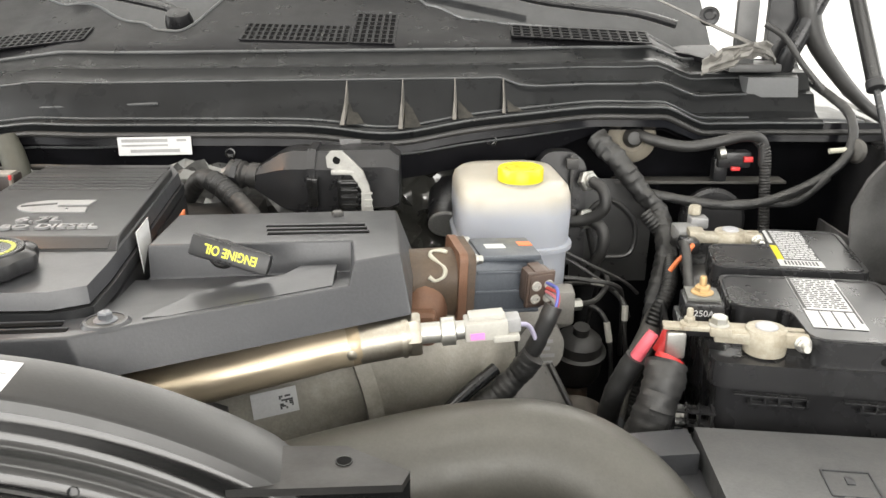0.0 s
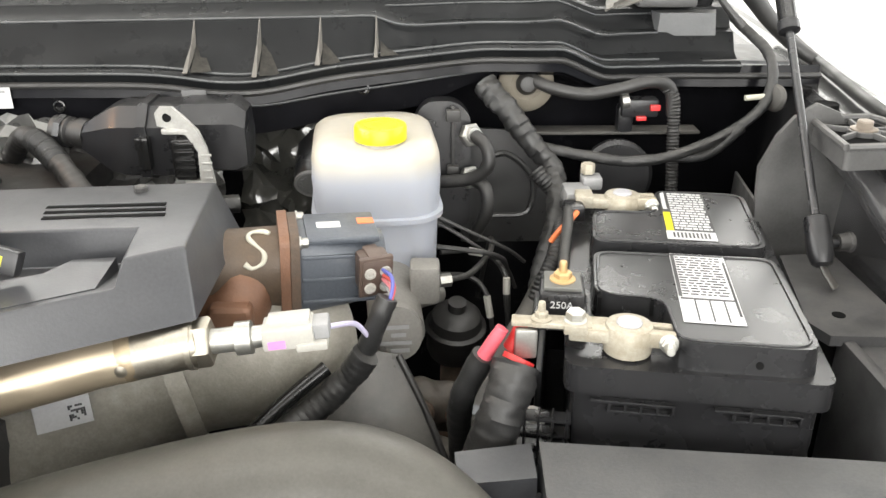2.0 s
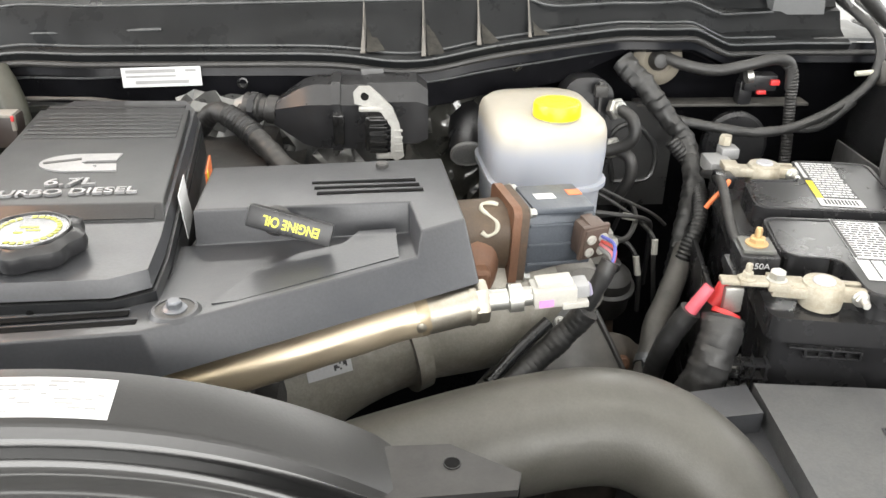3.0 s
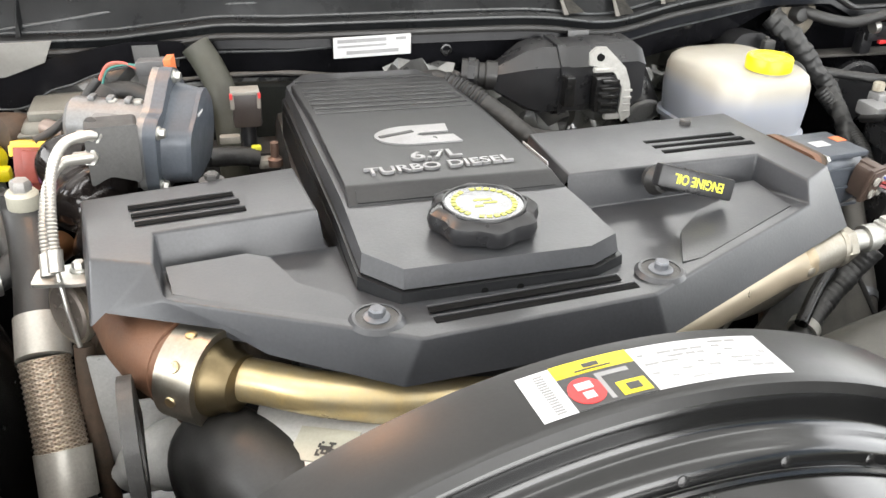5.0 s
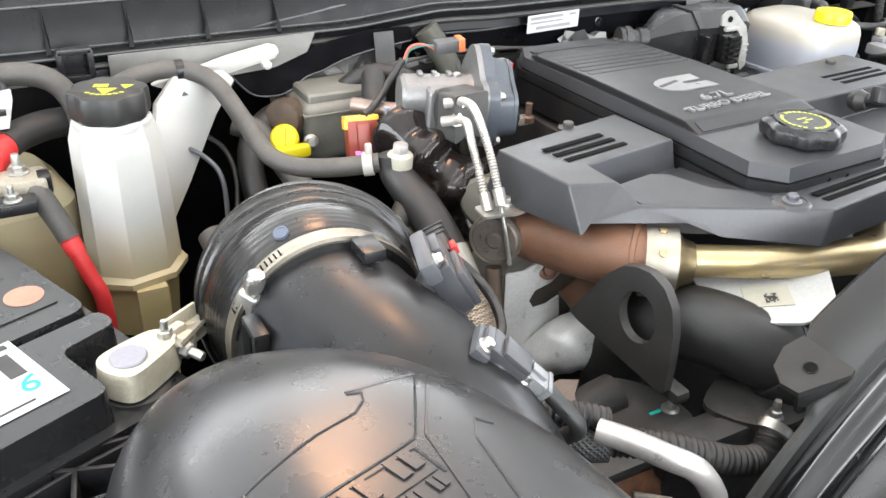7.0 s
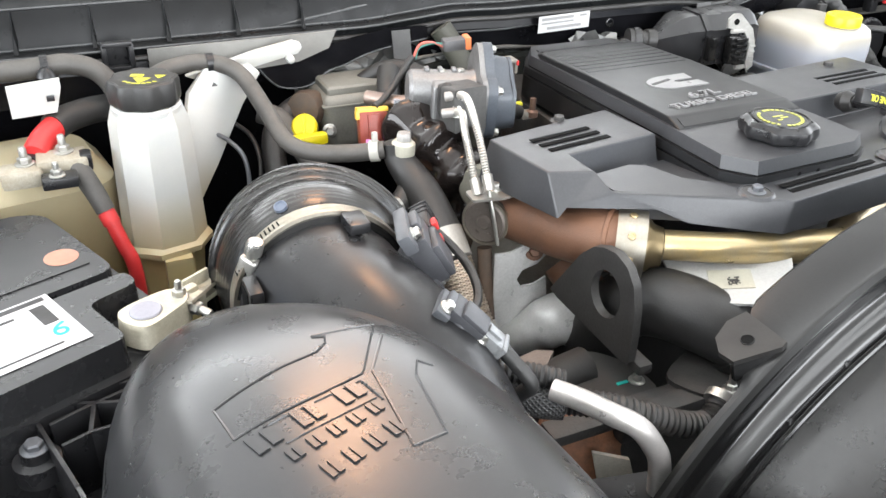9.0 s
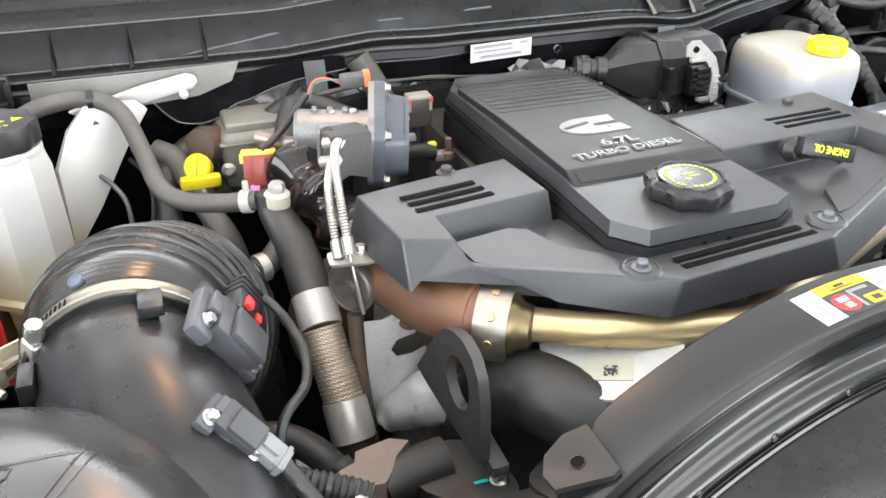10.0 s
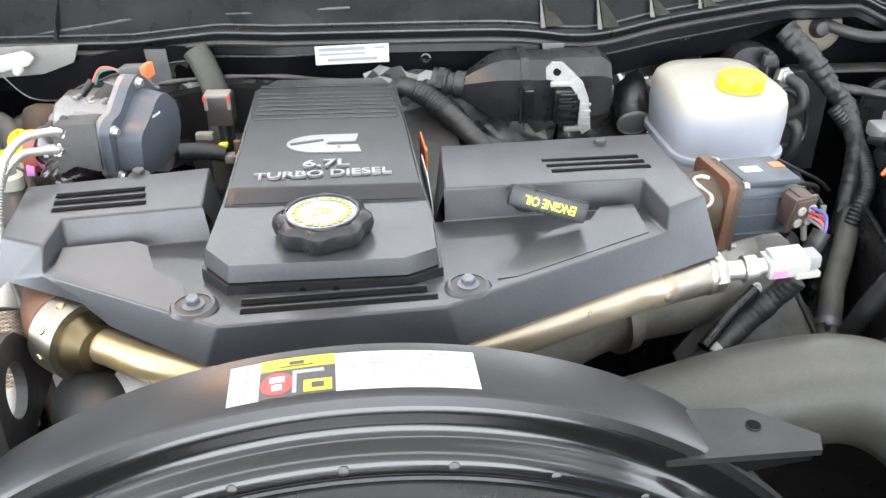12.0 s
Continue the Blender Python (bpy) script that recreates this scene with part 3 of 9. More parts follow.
tagged(place("fender_east", sweep([[(0.565 + 0.10 * max(0, y - 0.95) + a, y, z) for a, z in EAST] for y in (0.15, 0.6, 0.95, 1.2, 1.5, 1.9)], 0.006), FENDER), "black painted inner fender with holes and bolts", "fender", kind="structure")
tagged(place("fender_west", sweep(wing(lambda a: -1.28 - a), 0.006), BODY_PAINT), "black painted inner fender", "fender", kind="structure")
tagged(place("bay_floor", box((-0.35, 0.75, 0.56), (1.9, 1.5, 0.04), 0), BODY_PAINT), "dark underside of the engine bay", "floor pan", kind="structure")
tagged(place("radiator_support", box((-0.35, 0.10, 0.95), (1.8, 0.10, 0.62), 0.01), BODY_PAINT), "black painted radiator support panel", "panel", kind="structure")


hs_ = tagged(place("hood_seal", tube([(0.602, 0.20, 1.318), (0.605, 0.60, 1.320), (0.612, 0.95, 1.322), (0.640, 1.15, 1.322), (0.668, 1.32, 1.324), (0.69, 1.46, 1.332)], 0.0075, 12, 6), RUBBER), "black rubber hood seal along the fender", "seal", kind="structure")
for x_, y_, r_ in ((0.592, 1.130, 0.011), (0.588, 1.055, 0.014)):
    part("fender_hole", lathe([(r_, -0.002), (r_, 0.0012), (r_ * 0.9, 0.0016), (r_ * 0.85, 0.0004), (0, 0.0002)], axis_frame((x_, y_, 1.3125), (0, 0, 1)), 20), COVER_DARK, bpy.data.objects["fender_east"])


end = thing("cowl_end_box", (0.46, 1.2, 1.34), "black plastic end box of the cowl with a ragged grey seal", "cowl end")
ENDG = paint("grey_end_plastic", (0.060, 0.062, 0.064), 0.46, vary=0.25, grain=0.2, dust=0.25)
part("box", prism([(0.425, 1.20), (0.505, 1.20), (0.535, 1.30), (0.40, 1.30)], 1.325, 1.390, 0.010, taper=0.008), ENDG, end)
part("flange", surface([(0.34, 1.172, 1.331), (0.53, 1.172, 1.334), (0.60, 1.20, 1.326), (0.60, 1.32, 1.326), (0.34, 1.32, 1.330)], [(0, 1, 2, 3, 4)], thick=0.004), ENDG, end)
bm = bmesh.new()
grid = []
for i in range(13):
    for_x = 0.355 + 0.100 * i / 12
    grid.append([bm.verts.new((for_x, 1.178 + 0.012 * noise.noise((i * 0.5, j * 0.6, 2.0)), 1.396 + 0.004 * j + 0.0032 * i * (1 - 0.05 * j) - 0.0016 * max(0, i - 8) ** 2 + 0.006 * noise.noise((i * 0.7, j * 0.5, 5.0)))) for j in range(8)])
for i in range(12):
    for j in range(7):
        if (i, j) not in ((0, 6), (0, 5), (1, 6), (11, 0), (11, 6)):
            bm.faces.new((grid[i][j], grid[i + 1][j], grid[i + 1][j + 1], grid[i][j + 1]))
bmesh.ops.delete(bm, geom=[v for v in bm.verts if not v.link_faces], context="VERTS")
bmesh.ops.solidify(bm, geom=list(bm.faces), thickness=0.003)
part("ragged_seal", bm, paint("grey_torn_seal", (0.12, 0.115, 0.105), 0.6, vary=0.35, bump=0.06), end)
part("hinge_arm", tube([(0.495, 1.26, 1.385), (0.502, 1.25, 1.42), (0.520, 1.25, 1.46), (0.56, 1.25, 1.56)], 0.013, 14), BLACK_SATIN, end)
part("door_seal", tube([(0.515, 1.26, 1.54), (0.530, 1.25, 1.450), (0.573, 1.25, 1.390), (0.620, 1.25, 1.345), (0.652, 1.24, 1.322)], lambda q, t, a: 0.018 - 0.010 * q / t, 14), RUBBER, end)
part("corner_bracket", merged(box((0.425, 1.225, 1.445), (0.030, 0.014, 0.100), 0.004, pose(0, 0, 0, 0, 0, 0)), box((0.440, 1.235, 1.402), (0.075, 0.05, 0.012), 0.004)), paint("dull_black_bracket", (0.05, 0.05, 0.05), 0.5, vary=0.3, dust=0.2), end)
part("bracket_bolt", lathe([(0.014, 0), (0.014, 0.006), (0.009, 0.008), (0.006, 0.005), (0, 0.005)], axis_frame((0.375, 1.235, 1.470), (-0.2, -0.8, 0.5)), 20), BLACK_SATIN, end)
part("hinge_plate", prism(round_poly([(0.470, 1.400), (0.500, 1.385), (0.520, 1.420), (0.520, 1.60), (0.470, 1.60)], 0.012), -1.275, -1.262, 0.002, pose(0, 0, 0, 90)), BLACK_SATIN, end)
part("washer_tube", tube([(0.45, 1.22, 1.462), (0.475, 1.21, 1.445), (0.50, 1.20, 1.41), (0.53, 1.19, 1.375)], 0.0045, 10), RUBBER, end)

# ---- engine cover ----
BOLT_DARK = paint("dark_zinc_bolt", (0.12, 0.125, 0.135), 0.45, 0.6, vary=0.25)
OLIVE = paint("scorched_olive_steel", (0.13, 0.10, 0.055), 0.38, 0.9, vary=0.35)
cover = thing("engine_cover", (-0.33, 0.64, 1.27), "matte dark grey moulded plastic engine cover with two wings", "engine cover")
A = [(-0.574, 0.597, 1.300), (-0.424, 0.521, 1.300), (-0.262, 0.538, 1.300), (-0.076, 0.635, 1.300)]
B = [(-0.578, 0.655, 1.285), (-0.462, 0.676, 1.281), (-0.258, 0.698, 1.281), (-0.080, 0.708, 1.285)]
WL = [(-0.635, 0.732, 1.310), (-0.476, 0.759, 1.312), (-0.467, 0.681, 1.312), (-0.581, 0.666, 1.312), (-0.621, 0.639, 1.311)]
WR = [(-0.259, 0.797, 1.311), (-0.047, 0.818, 1.310), (-0.036, 0.672, 1.3150), (-0.080, 0.709, 1.3138), (-0.258, 0.704, 1.3115)]
S = [(-0.623, 0.612, 1.275), (-0.608, 0.614, 1.286), (-0.525, 0.567, 1.287), (-0.518, 0.560, 1.276), (-0.436, 0.516, 1.269), (-0.252, 0.531, 1.268), (-0.026, 0.642, 1.272)]
P = A + B + WL + WR + S + [(-0.642, 0.740, 1.262), (-0.645, 0.742, 1.262), (-0.030, 0.822, 1.262),
                         (-0.472, 0.770, 1.262), (-0.452, 0.690, 1.270), (-0.263, 0.807, 1.262), (-0.270, 0.705, 1.270), (-0.072, 0.649, 1.3160), (-0.580, 0.621, 1.3125)]
a, b, wl, wr, s, e = 0, 4, 8, 13, 18, 25
F_ = [(a, a + 1, b + 1, b), (a + 1, a + 2, b + 2, b + 1), (a + 2, a + 3, b + 3, b + 2),
      (wl, wl + 4, wl + 3), (wl, wl + 3, wl + 2, wl + 1), (wl + 4, e + 8, wl + 3), (wl + 3, e + 8, a, b), (wl + 3, b, b + 1, wl + 2),
      (wr, wr + 4, wr + 3), (wr, wr + 3, wr + 2, wr + 1), (wr + 2, wr + 3, e + 7), (wr + 3, b + 3, a + 3, e + 7), (wr + 3, wr + 4, b + 2, b + 3),
      (wl + 4, s, s + 1, e + 8), (e + 8, s + 1, a), (a, s + 1, s + 2), (a, s + 2, s + 3), (a, s + 3, s + 4, a + 1), (a + 1, s + 4, s + 5, a + 2), (a + 2, s + 5, s + 6, a + 3), (a + 3, s + 6, wr + 2, e + 7),
      (wl, e, s, wl + 4), (wr + 2, s + 6, e + 2, wr + 1), (wl, wl + 1, e + 3, e), (wl + 1, wl + 2, e + 4, e + 3), (wr, wr + 1, e + 2, e + 5), (wr, e + 5, e + 6, wr + 4)]
bm = surface(P, F_)
bmesh.ops.delete(bm, geom=[v for v in bm.verts if not v.link_faces], context="VERTS")
bevelled(bm, 0.0035, 3, 14)
part("body", bm, COVER, cover)
# the raised floor in each wing's pocket
part("pocket_floor", prism([(-0.569, 0.604), (-0.574, 0.640), (-0.520, 0.648), (-0.505, 0.640), (-0.490, 0.602), (-0.462, 0.580), (-0.452, 0.548), (-0.470, 0.552)], 1.27, 1.2985, 0.0038, None, 0.0, 3), COVER, cover)
part("pocket_floor", prism([(-0.090, 0.640), (-0.092, 0.690), (-0.122, 0.686), (-0.134, 0.664), (-0.168, 0.648), (-0.200, 0.618), (-0.222, 0.575), (-0.205, 0.578)], 1.27, 1.2985, 0.0038, None, 0.0, 3), COVER, cover)


def slot(x0, y0, x1, y1, z0, z1, w=0.0055):
    """A long dark air slot with a raised rim, let into the cover."""
    d = Vector((x1 - x0, y1 - y0, z1 - z0))
    m = sheet_frame((x0, y0, z0), (x1, y1, z1), (x0 - (y1 - y0), y0 + (x1 - x0), z0))
    part("slot", box((d.length / 2, 0, -0.0002), (d.length, w, 0.0012), 0.0005, m), COVER_DARK, cover)
    part("slot_rim", box((d.length / 2, w * 0.72, 0), (d.length, 0.0016, 0.0014), 0.0004, m), COVER, cover)


for k in range(3):
    slot(-0.600 + 0.003 * k, 0.707 - 0.0135 * k, -0.525 + 0.004 * k, 0.7175 - 0.0135 * k, 1.3125, 1.3125)
    slot(-0.165 + 0.003 * k, 0.754 - 0.012 * k, -0.073 + 0.003 * k, 0.759 - 0.012 * k, 1.3124 + 0.0003 * k, 1.3128 + 0.0004 * k, 0.005)
for k in range(2):
    slot(-0.413 + 0.001 * k, 0.552 - 0.012 * k, -0.276 + 0.008 * k, 0.564 - 0.012 * k, 1.2985, 1.2985, 0.006)
for x, y, z in ((-0.447, 0.548, 1.2995), (-0.245, 0.565, 1.2995)):
    part("bolt_well", lathe([(0.0135, 0.0004), (0.0135, 0.0012), (0, 0.0012)], axis_frame((x, y, z), (0, 0, 1)), 28), IRON_BLACK, cover)
    part("well_rim", lathe([(0.0135, -0.001), (0.0135, 0.0020), (0.0155, 0.0018), (0.0180, -0.001)], axis_frame((x, y, z), (0, 0, 1)), 28), COVER, cover)
    bolt(cover, (x, y, z + 0.0008), head=0.0055, height=0.006, washer=0.0085, material=BOLT_DARK)
bolt(cover, (-0.540, 0.752, 1.3085), head=0.006, height=0.006, washer=0.010, material=IRON_BLACK)
bolt(cover, (-0.103, 0.794, 1.3085), head=0.006, height=0.006, washer=0.010, material=IRON_BLACK)

# ---- raised middle cover with lettering ----
# Cover plastic darkened for the shadow and dark reflections on the middle cover.
MID_SHADED = paint("cover_plastic_shaded", (0.011, 0.0115, 0.0125), 0.33, vary=0.12, grain=0.25, bump=0.008, rvary=0.03, dust=0.03, spec=0.30)
mid = thing("oil_fill_cover", (-0.36, 0.75, 1.28), "raised dark grey middle cover with silver lettering", "engine cover")


def grown(outline, d):
    c = sum((Vector(p) for p in outline), Vector((0, 0))) / len(outline)
    return [((p[0] - c.x) * (1 + d / 0.09) + c.x, (p[1] - c.y) * (1 + d / 0.2) + c.y) for p in outline]


PLAN = [(-0.447, 0.600), (-0.424, 0.573), (-0.292, 0.578), (-0.268, 0.592), (-0.270, 0.640), (-0.304, 0.950), (-0.322, 0.985), (-0.442, 0.985), (-0.462, 0.950), (-0.449, 0.680)]
part("base_flange", prism(grown(PLAN, 0.006), 1.262, 1.2895, 0.0025, taper=0.0015), MID_SHADED, mid)
# near-black colour stands for the shade between the bands
part("band_gap", prism(grown(PLAN, 0.001), 1.286, 1.304, 0.001), COVER_DARK, mid)
part("band", prism(grown(PLAN, 0.005), 1.2925, 1.3015, 0.0022, taper=0.001), MID_SHADED, mid)
part("front_plate", prism(grown(PLAN, 0.002), 1.3035, 1.3165, 0.0040, taper=0.004, segments=3), COVER, mid)
RAISED = [(-0.4455, 0.668, 1.3172), (-0.2735, 0.672, 1.3172), (-0.2785, 0.692, 1.3240), (-0.294, 0.84, 1.3250), (-0.305, 0.930, 1.3240), (-0.322, 0.978, 1.308),
          (-0.442, 0.978, 1.308), (-0.4595, 0.930, 1.3240), (-0.4515, 0.84, 1.3250), (-0.4445, 0.690, 1.3240)]
bm = bmesh.new()
vs = [bm.verts.new(p) for p in RAISED]
for f in ((0, 1, 2, 9), (9, 2, 3, 8), (8, 3, 4, 7), (7, 4, 5, 6)):
    bm.faces.new([vs[i] for i in f])
r = bmesh.ops.extrude_face_region(bm, geom=list(bm.faces))
low = [v for v in r["geom"] if isinstance(v, bmesh.types.BMVert)]
for v in low:
    v.co.z = 1.303
bevelled(bm, 0.003, 3, 12)
part("raised_plate", bm, MID_SHADED, mid)
part("front_inset", surface([(-0.438, 0.6705, 1.3186), (-0.282, 0.674, 1.3186), (-0.284, 0.687, 1.3230), (-0.437, 0.6845, 1.3230)], [(0, 1, 2, 3)], thick=0.0012), MID_SHADED, mid)
for k in range(9):
    y = 0.845 + 0.0125 * k
    xr, xl = -0.294 - (y - 0.84) * 0.12, -0.4515 - (y - 0.84) * 0.09
    part("ridge", box(((xl + xr) / 2, y, 1.3247 - 0.00004 * k * k), (xr - xl - 0.012, 0.0085, 0.0020), 0.0009, None, 3), MID_SHADED, mid)
for x in (-0.37, -0.345):
    part("dimple", lathe([(0.0026, 0), (0, 0.0003)], axis_frame((x, 0.5705, 1.296), (0.03, -1, 0)), 12), COVER_DARK, mid)
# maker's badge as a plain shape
bm = bmesh.new()
ring = []
for k in range(25):
    t = math.pi / 2 + math.pi * k / 24
    ring.append((-0.372 + 0.033 * math.cos(t), 0.7775 + 0.0205 * math.sin(t)))
ring += [(-0.3335, 0.7575), (-0.3375, 0.7735), (-0.364, 0.7730), (-0.3685, 0.7765), (-0.3655, 0.7805), (-0.3400, 0.7815), (-0.3385, 0.7985)]
bm.faces.new([bm.verts.new((x, y, 1.3243)) for x, y in ring])
r = bmesh.ops.extrude_face_region(bm, geom=list(bm.faces))
bmesh.ops.translate(bm, verts=[v for v in r["geom"] if isinstance(v, bmesh.types.BMVert)], vec=(0, 0, 0.0016))
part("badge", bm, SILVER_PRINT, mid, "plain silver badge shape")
part("badge_bar", box((0, 0, 0), (0.032, 0.0042, 0.0006), 0, pose(-0.386, 0.780, 1.3262, 0, 0, 17)), INK, mid)
words("6.7L", 0.0135, pose(-0.364, 0.7315, 1.3252, 0, 0, 3), SILVER_PRINT, mid, 0.0015, width=0.042, bold=0.0003)
words("TURBO DIESEL", 0.0105, pose(-0.365, 0.7115, 1.3249, 0, 0, 3.5), SILVER_PRINT, mid, 0.0015, width=0.121, bold=0.00025)
part("white_sticker", surface([(-0.2685, 0.712, 1.281), (-0.2735, 0.757, 1.281), (-0.2765, 0.760, 1.300), (-0.2780, 0.762, 1.319), (-0.2730, 0.716, 1.319), (-0.2705, 0.713, 1.300)], [(0, 1, 2, 5), (5, 2, 3, 4)], thick=0.0008), PAPER, mid, "curled white paper sticker on its side")

cap = thing("oil_filler_cap", (-0.357, 0.620, 1.3165), "black scalloped oil filler cap with pale print", "cap")
m = axis_frame((-0.357, 0.622, 1.3165), (0, 0, 1))
part("grip", lathe([(0.031, 0.0), (0.037, 0.003), (0.0385, 0.009), (0.0372, 0.0145), (0.033, 0.0178), (0.030, 0.0185), (0.0295, 0.0175), (0, 0.0175)], m, 96, 8, 0.055), BLACK_SATIN, cap)
part("disc", lathe([(0.0275, 0.0172), (0.0275, 0.0187), (0, 0.0190)], m, 40), paint("glossy_cap_disc", (0.03, 0.031, 0.032), 0.20, vary=0.2, grain=0.2, bump=0.02, spec=0.6, rvary=0.05), cap)
part("disc_rim", lathe([(0.0275, 0.0180), (0.0280, 0.0198), (0.0292, 0.0198), (0.0297, 0.0180)], m, 48), BLACK_SATIN, cap)
rows = []
for k in range(26):
    t = 2 * math.pi * k / 26
    if k % 9 == 8:
        continue
    rows.append(box((0.0215, 0, 0), (0.0034, 0.0036, 0.0004), 0, m @ Matrix.Translation((0, 0, 0.0191)) @ pose(0, 0, 0, 0, 0, math.degrees(t))))
rows += [box((x, y, 0.0191), (w, 0.0022, 0.0004), 0, m) for x, y, w in ((0, 0.004, 0.013), (0.004, -0.001, 0.01), (-0.005, -0.005, 0.006))]
part("print", merged(*rows), GREEN_INK, cap)

dip = thing("oil_dipstick", (-0.175, 0.66, 1.29), "black dipstick handle with yellow lettering in its tube", "dipstick")
m = sheet_frame((-0.207, 0.649, 1.3235), (-0.1445, 0.6435, 1.3065), (-0.203, 0.6535, 1.3385))
part("handle", box((0.0325, 0.0075, -0.006), (0.067, 0.018, 0.012), 0.003, m), BLACK_SATIN, dip)
part("ball", lathe([(0.0, -0.013), (0.009, -0.010), (0.013, 0), (0.009, 0.010), (0, 0.013)], axis_frame((-0.188, 0.684, 1.310), (0.1, -1, 0.2)), 20), RUBBER, dip)
part("shaft", tube([(-0.188, 0.690, 1.309), (-0.186, 0.670, 1.314), (-0.183, 0.655, 1.320)], 0.0075, 12), BLACK_SATIN, dip)
words("ENGINE OIL", 0.0075, m @ pose(0.034, 0.0078, 0.0002, 0, 0, 180), YELLOW_INK, dip, 0.0003, width=0.044, bold=0.0002)

# ---- fan shroud ----
RING = paint("satin_shroud_ring", (0.010, 0.0098, 0.0095), 0.33, vary=0.15, grain=0.15, rvary=0.04, spec=0.5)
TABS = paint("satin_shroud_tab", (0.016, 0.0155, 0.015), 0.5, vary=0.25, grain=0.15, dust=0.05, spec=0.3)
BELL = paint("gloss_shroud_bell", (0.006, 0.006, 0.006), 0.18, vary=0.15, grain=0.1, bump=0.006, rvary=0.03, spec=0.62)
shroud = thing("fan_shroud", (-0.30, 0.42, 0.96), "glossy black round fan shroud with a warning label", "fan shroud")
SH = pose(-0.331, 0.429, 0.930, 90, 0, 5.4)   # its z axis points to the front of the truck
R = 0.400


def barrel(profile, t0, t1, n, m, narrow=None):
    """Part of a turned body between two angles, closed; narrow(t) tells how far the rear edge is drawn forward at an angle."""
    rings = []
    for k in range(n + 1):
        t = t0 + (t1 - t0) * k / n
        h0 = narrow(t) if narrow else -1
        rings.append([m @ Vector((r * math.cos(t), r * math.sin(t), max(h, h0))) for r, h in profile])
    return loft(rings)


def beyond_tab(t):
    """Past its mounting tabs the ring thins to a narrow edge."""
    off = abs(t - math.radians(88.5))
    return -0.031 + 0.046 * max(0, min(1, (off - math.radians(33)) / math.radians(9)))


def shroud_part(name, profile, t0=-0.15, t1=math.pi + 0.15, n=120, material=None, narrow=None):
    return part(name, barrel(profile, t0, t1, n, SH, narrow), material or BELL, shroud)


shroud_part("ring", [(R - 0.004, -0.030), (R, -0.026), (R + 0.001, 0.020), (R - 0.001, 0.0235), (R - 0.007, 0.0255), (R - 0.010, 0.022), (R - 0.008, -0.030)], material=RING, narrow=beyond_tab)
shroud_part("bell", [(R - 0.006, 0.0240), (R - 0.0090, 0.0258), (R - 0.0130, 0.0264), (R - 0.0180, 0.0268), (R - 0.0222, 0.0277), (R - 0.0246, 0.0296), (R - 0.0258, 0.0325), (R - 0.0266, 0.0360), (R - 0.0274, 0.0395), (R - 0.0286, 0.0426), (R - 0.0306, 0.0450),
                    (R - 0.0332, 0.0463), (R - 0.0360, 0.0469), (R - 0.0383, 0.0476), (R - 0.040, 0.050), (R - 0.044, 0.049), (R - 0.034, 0.040), (R - 0.029, 0.024), (R - 0.012, 0.020)], n=160)
shroud_part("rib_line", [(R - 0.0388, 0.0480), (R - 0.0372, 0.0492), (R - 0.0368, 0.0512), (R - 0.0384, 0.0525), (R - 0.0405, 0.0515)])
shroud_part("inner_lip", [(R - 0.040, 0.049), (R - 0.0405, 0.056), (R - 0.043, 0.070), (R - 0.048, 0.100), (R - 0.056, 0.135), (R - 0.060, 0.135), (R - 0.052, 0.100), (R - 0.046, 0.052)], material=BLACK_GLOSS)
for k in range(9):
    t = math.radians(50 + 10 * k)
    p = SH @ Vector(((R - 0.0345) * math.cos(t), (R - 0.0345) * math.sin(t), 0.0463))
    part("rivet", lathe([(0.0035, 0), (0.0032, 0.0010), (0, 0.0016)], axis_frame(p, (0.05, -0.9, 0.35)), 14), BLACK_GLOSS, shroud)
EAST_TAB = [(-0.060, 0.018), (-0.066, -0.030), (0.037, -0.024), (0.041, -0.010), (0.0, 0.018)]
WEST_TAB = [(0.020, 0.024), (0.002, 0.026), (-0.016, 0.018), (-0.024, 0.004), (-0.022, -0.010), (0.014, -0.022), (0.020, -0.020)]
for (x, y, z), lean_, outline in (((-0.061, 0.451, 1.256), 0, EAST_TAB), ((-0.577, 0.405, 1.262), -20, WEST_TAB)):
    tm = pose(x, y, z, 0, lean_, 0)
    tb = part("mounting_tab", prism(outline, -0.005, 0.0, 0.0015, tm), TABS, shroud)
    front = [p for p in outline if p[1] < -0.005]
    (ax_, ay_), (bx_, by_) = max(front, key=lambda p: -abs(p[0] + 0.03)), max(front)
    part("tab_wall", prism([(ax_, ay_ + 0.001), (bx_, by_ + 0.001), (bx_, by_ + 0.005), (ax_, ay_ + 0.005)], -0.024, -0.003, 0.001, tm), BLACK_GLOSS, shroud)
    part("hole", lathe([(0.0048, 0), (0.0048, 0.0005), (0.0, 0.0005)], tm @ Matrix.Translation((0, 0, 0.0001)), 20), COVER_DARK, tb)
    part("hole_rim", lathe([(0.0048, -0.001), (0.0048, 0.0008), (0.0053, 0.0008), (0.0056, -0.001)], tm @ Matrix.Translation((0, 0, 0.0001)), 20), BLACK_GLOSS, tb)
# warning label bent over the ring
lab = thing("warning_label", (-0.32, 0.44, 1.322), "white and yellow printed warning label on the fan shroud", "label")


def on_ring(t0, t1, h0, h1, lift):
    return barrel([(R + 0.0006, h0), (R + 0.0006 + lift, h0), (R + 0.0006 + lift, h1), (R + 0.0006, h1)], t0, t1, 24, SH)


def ang(u):
    """Angle on the ring for a share u of the label's length from its white end by the red sign."""
    return math.radians(99.2 - 21.3 * u)


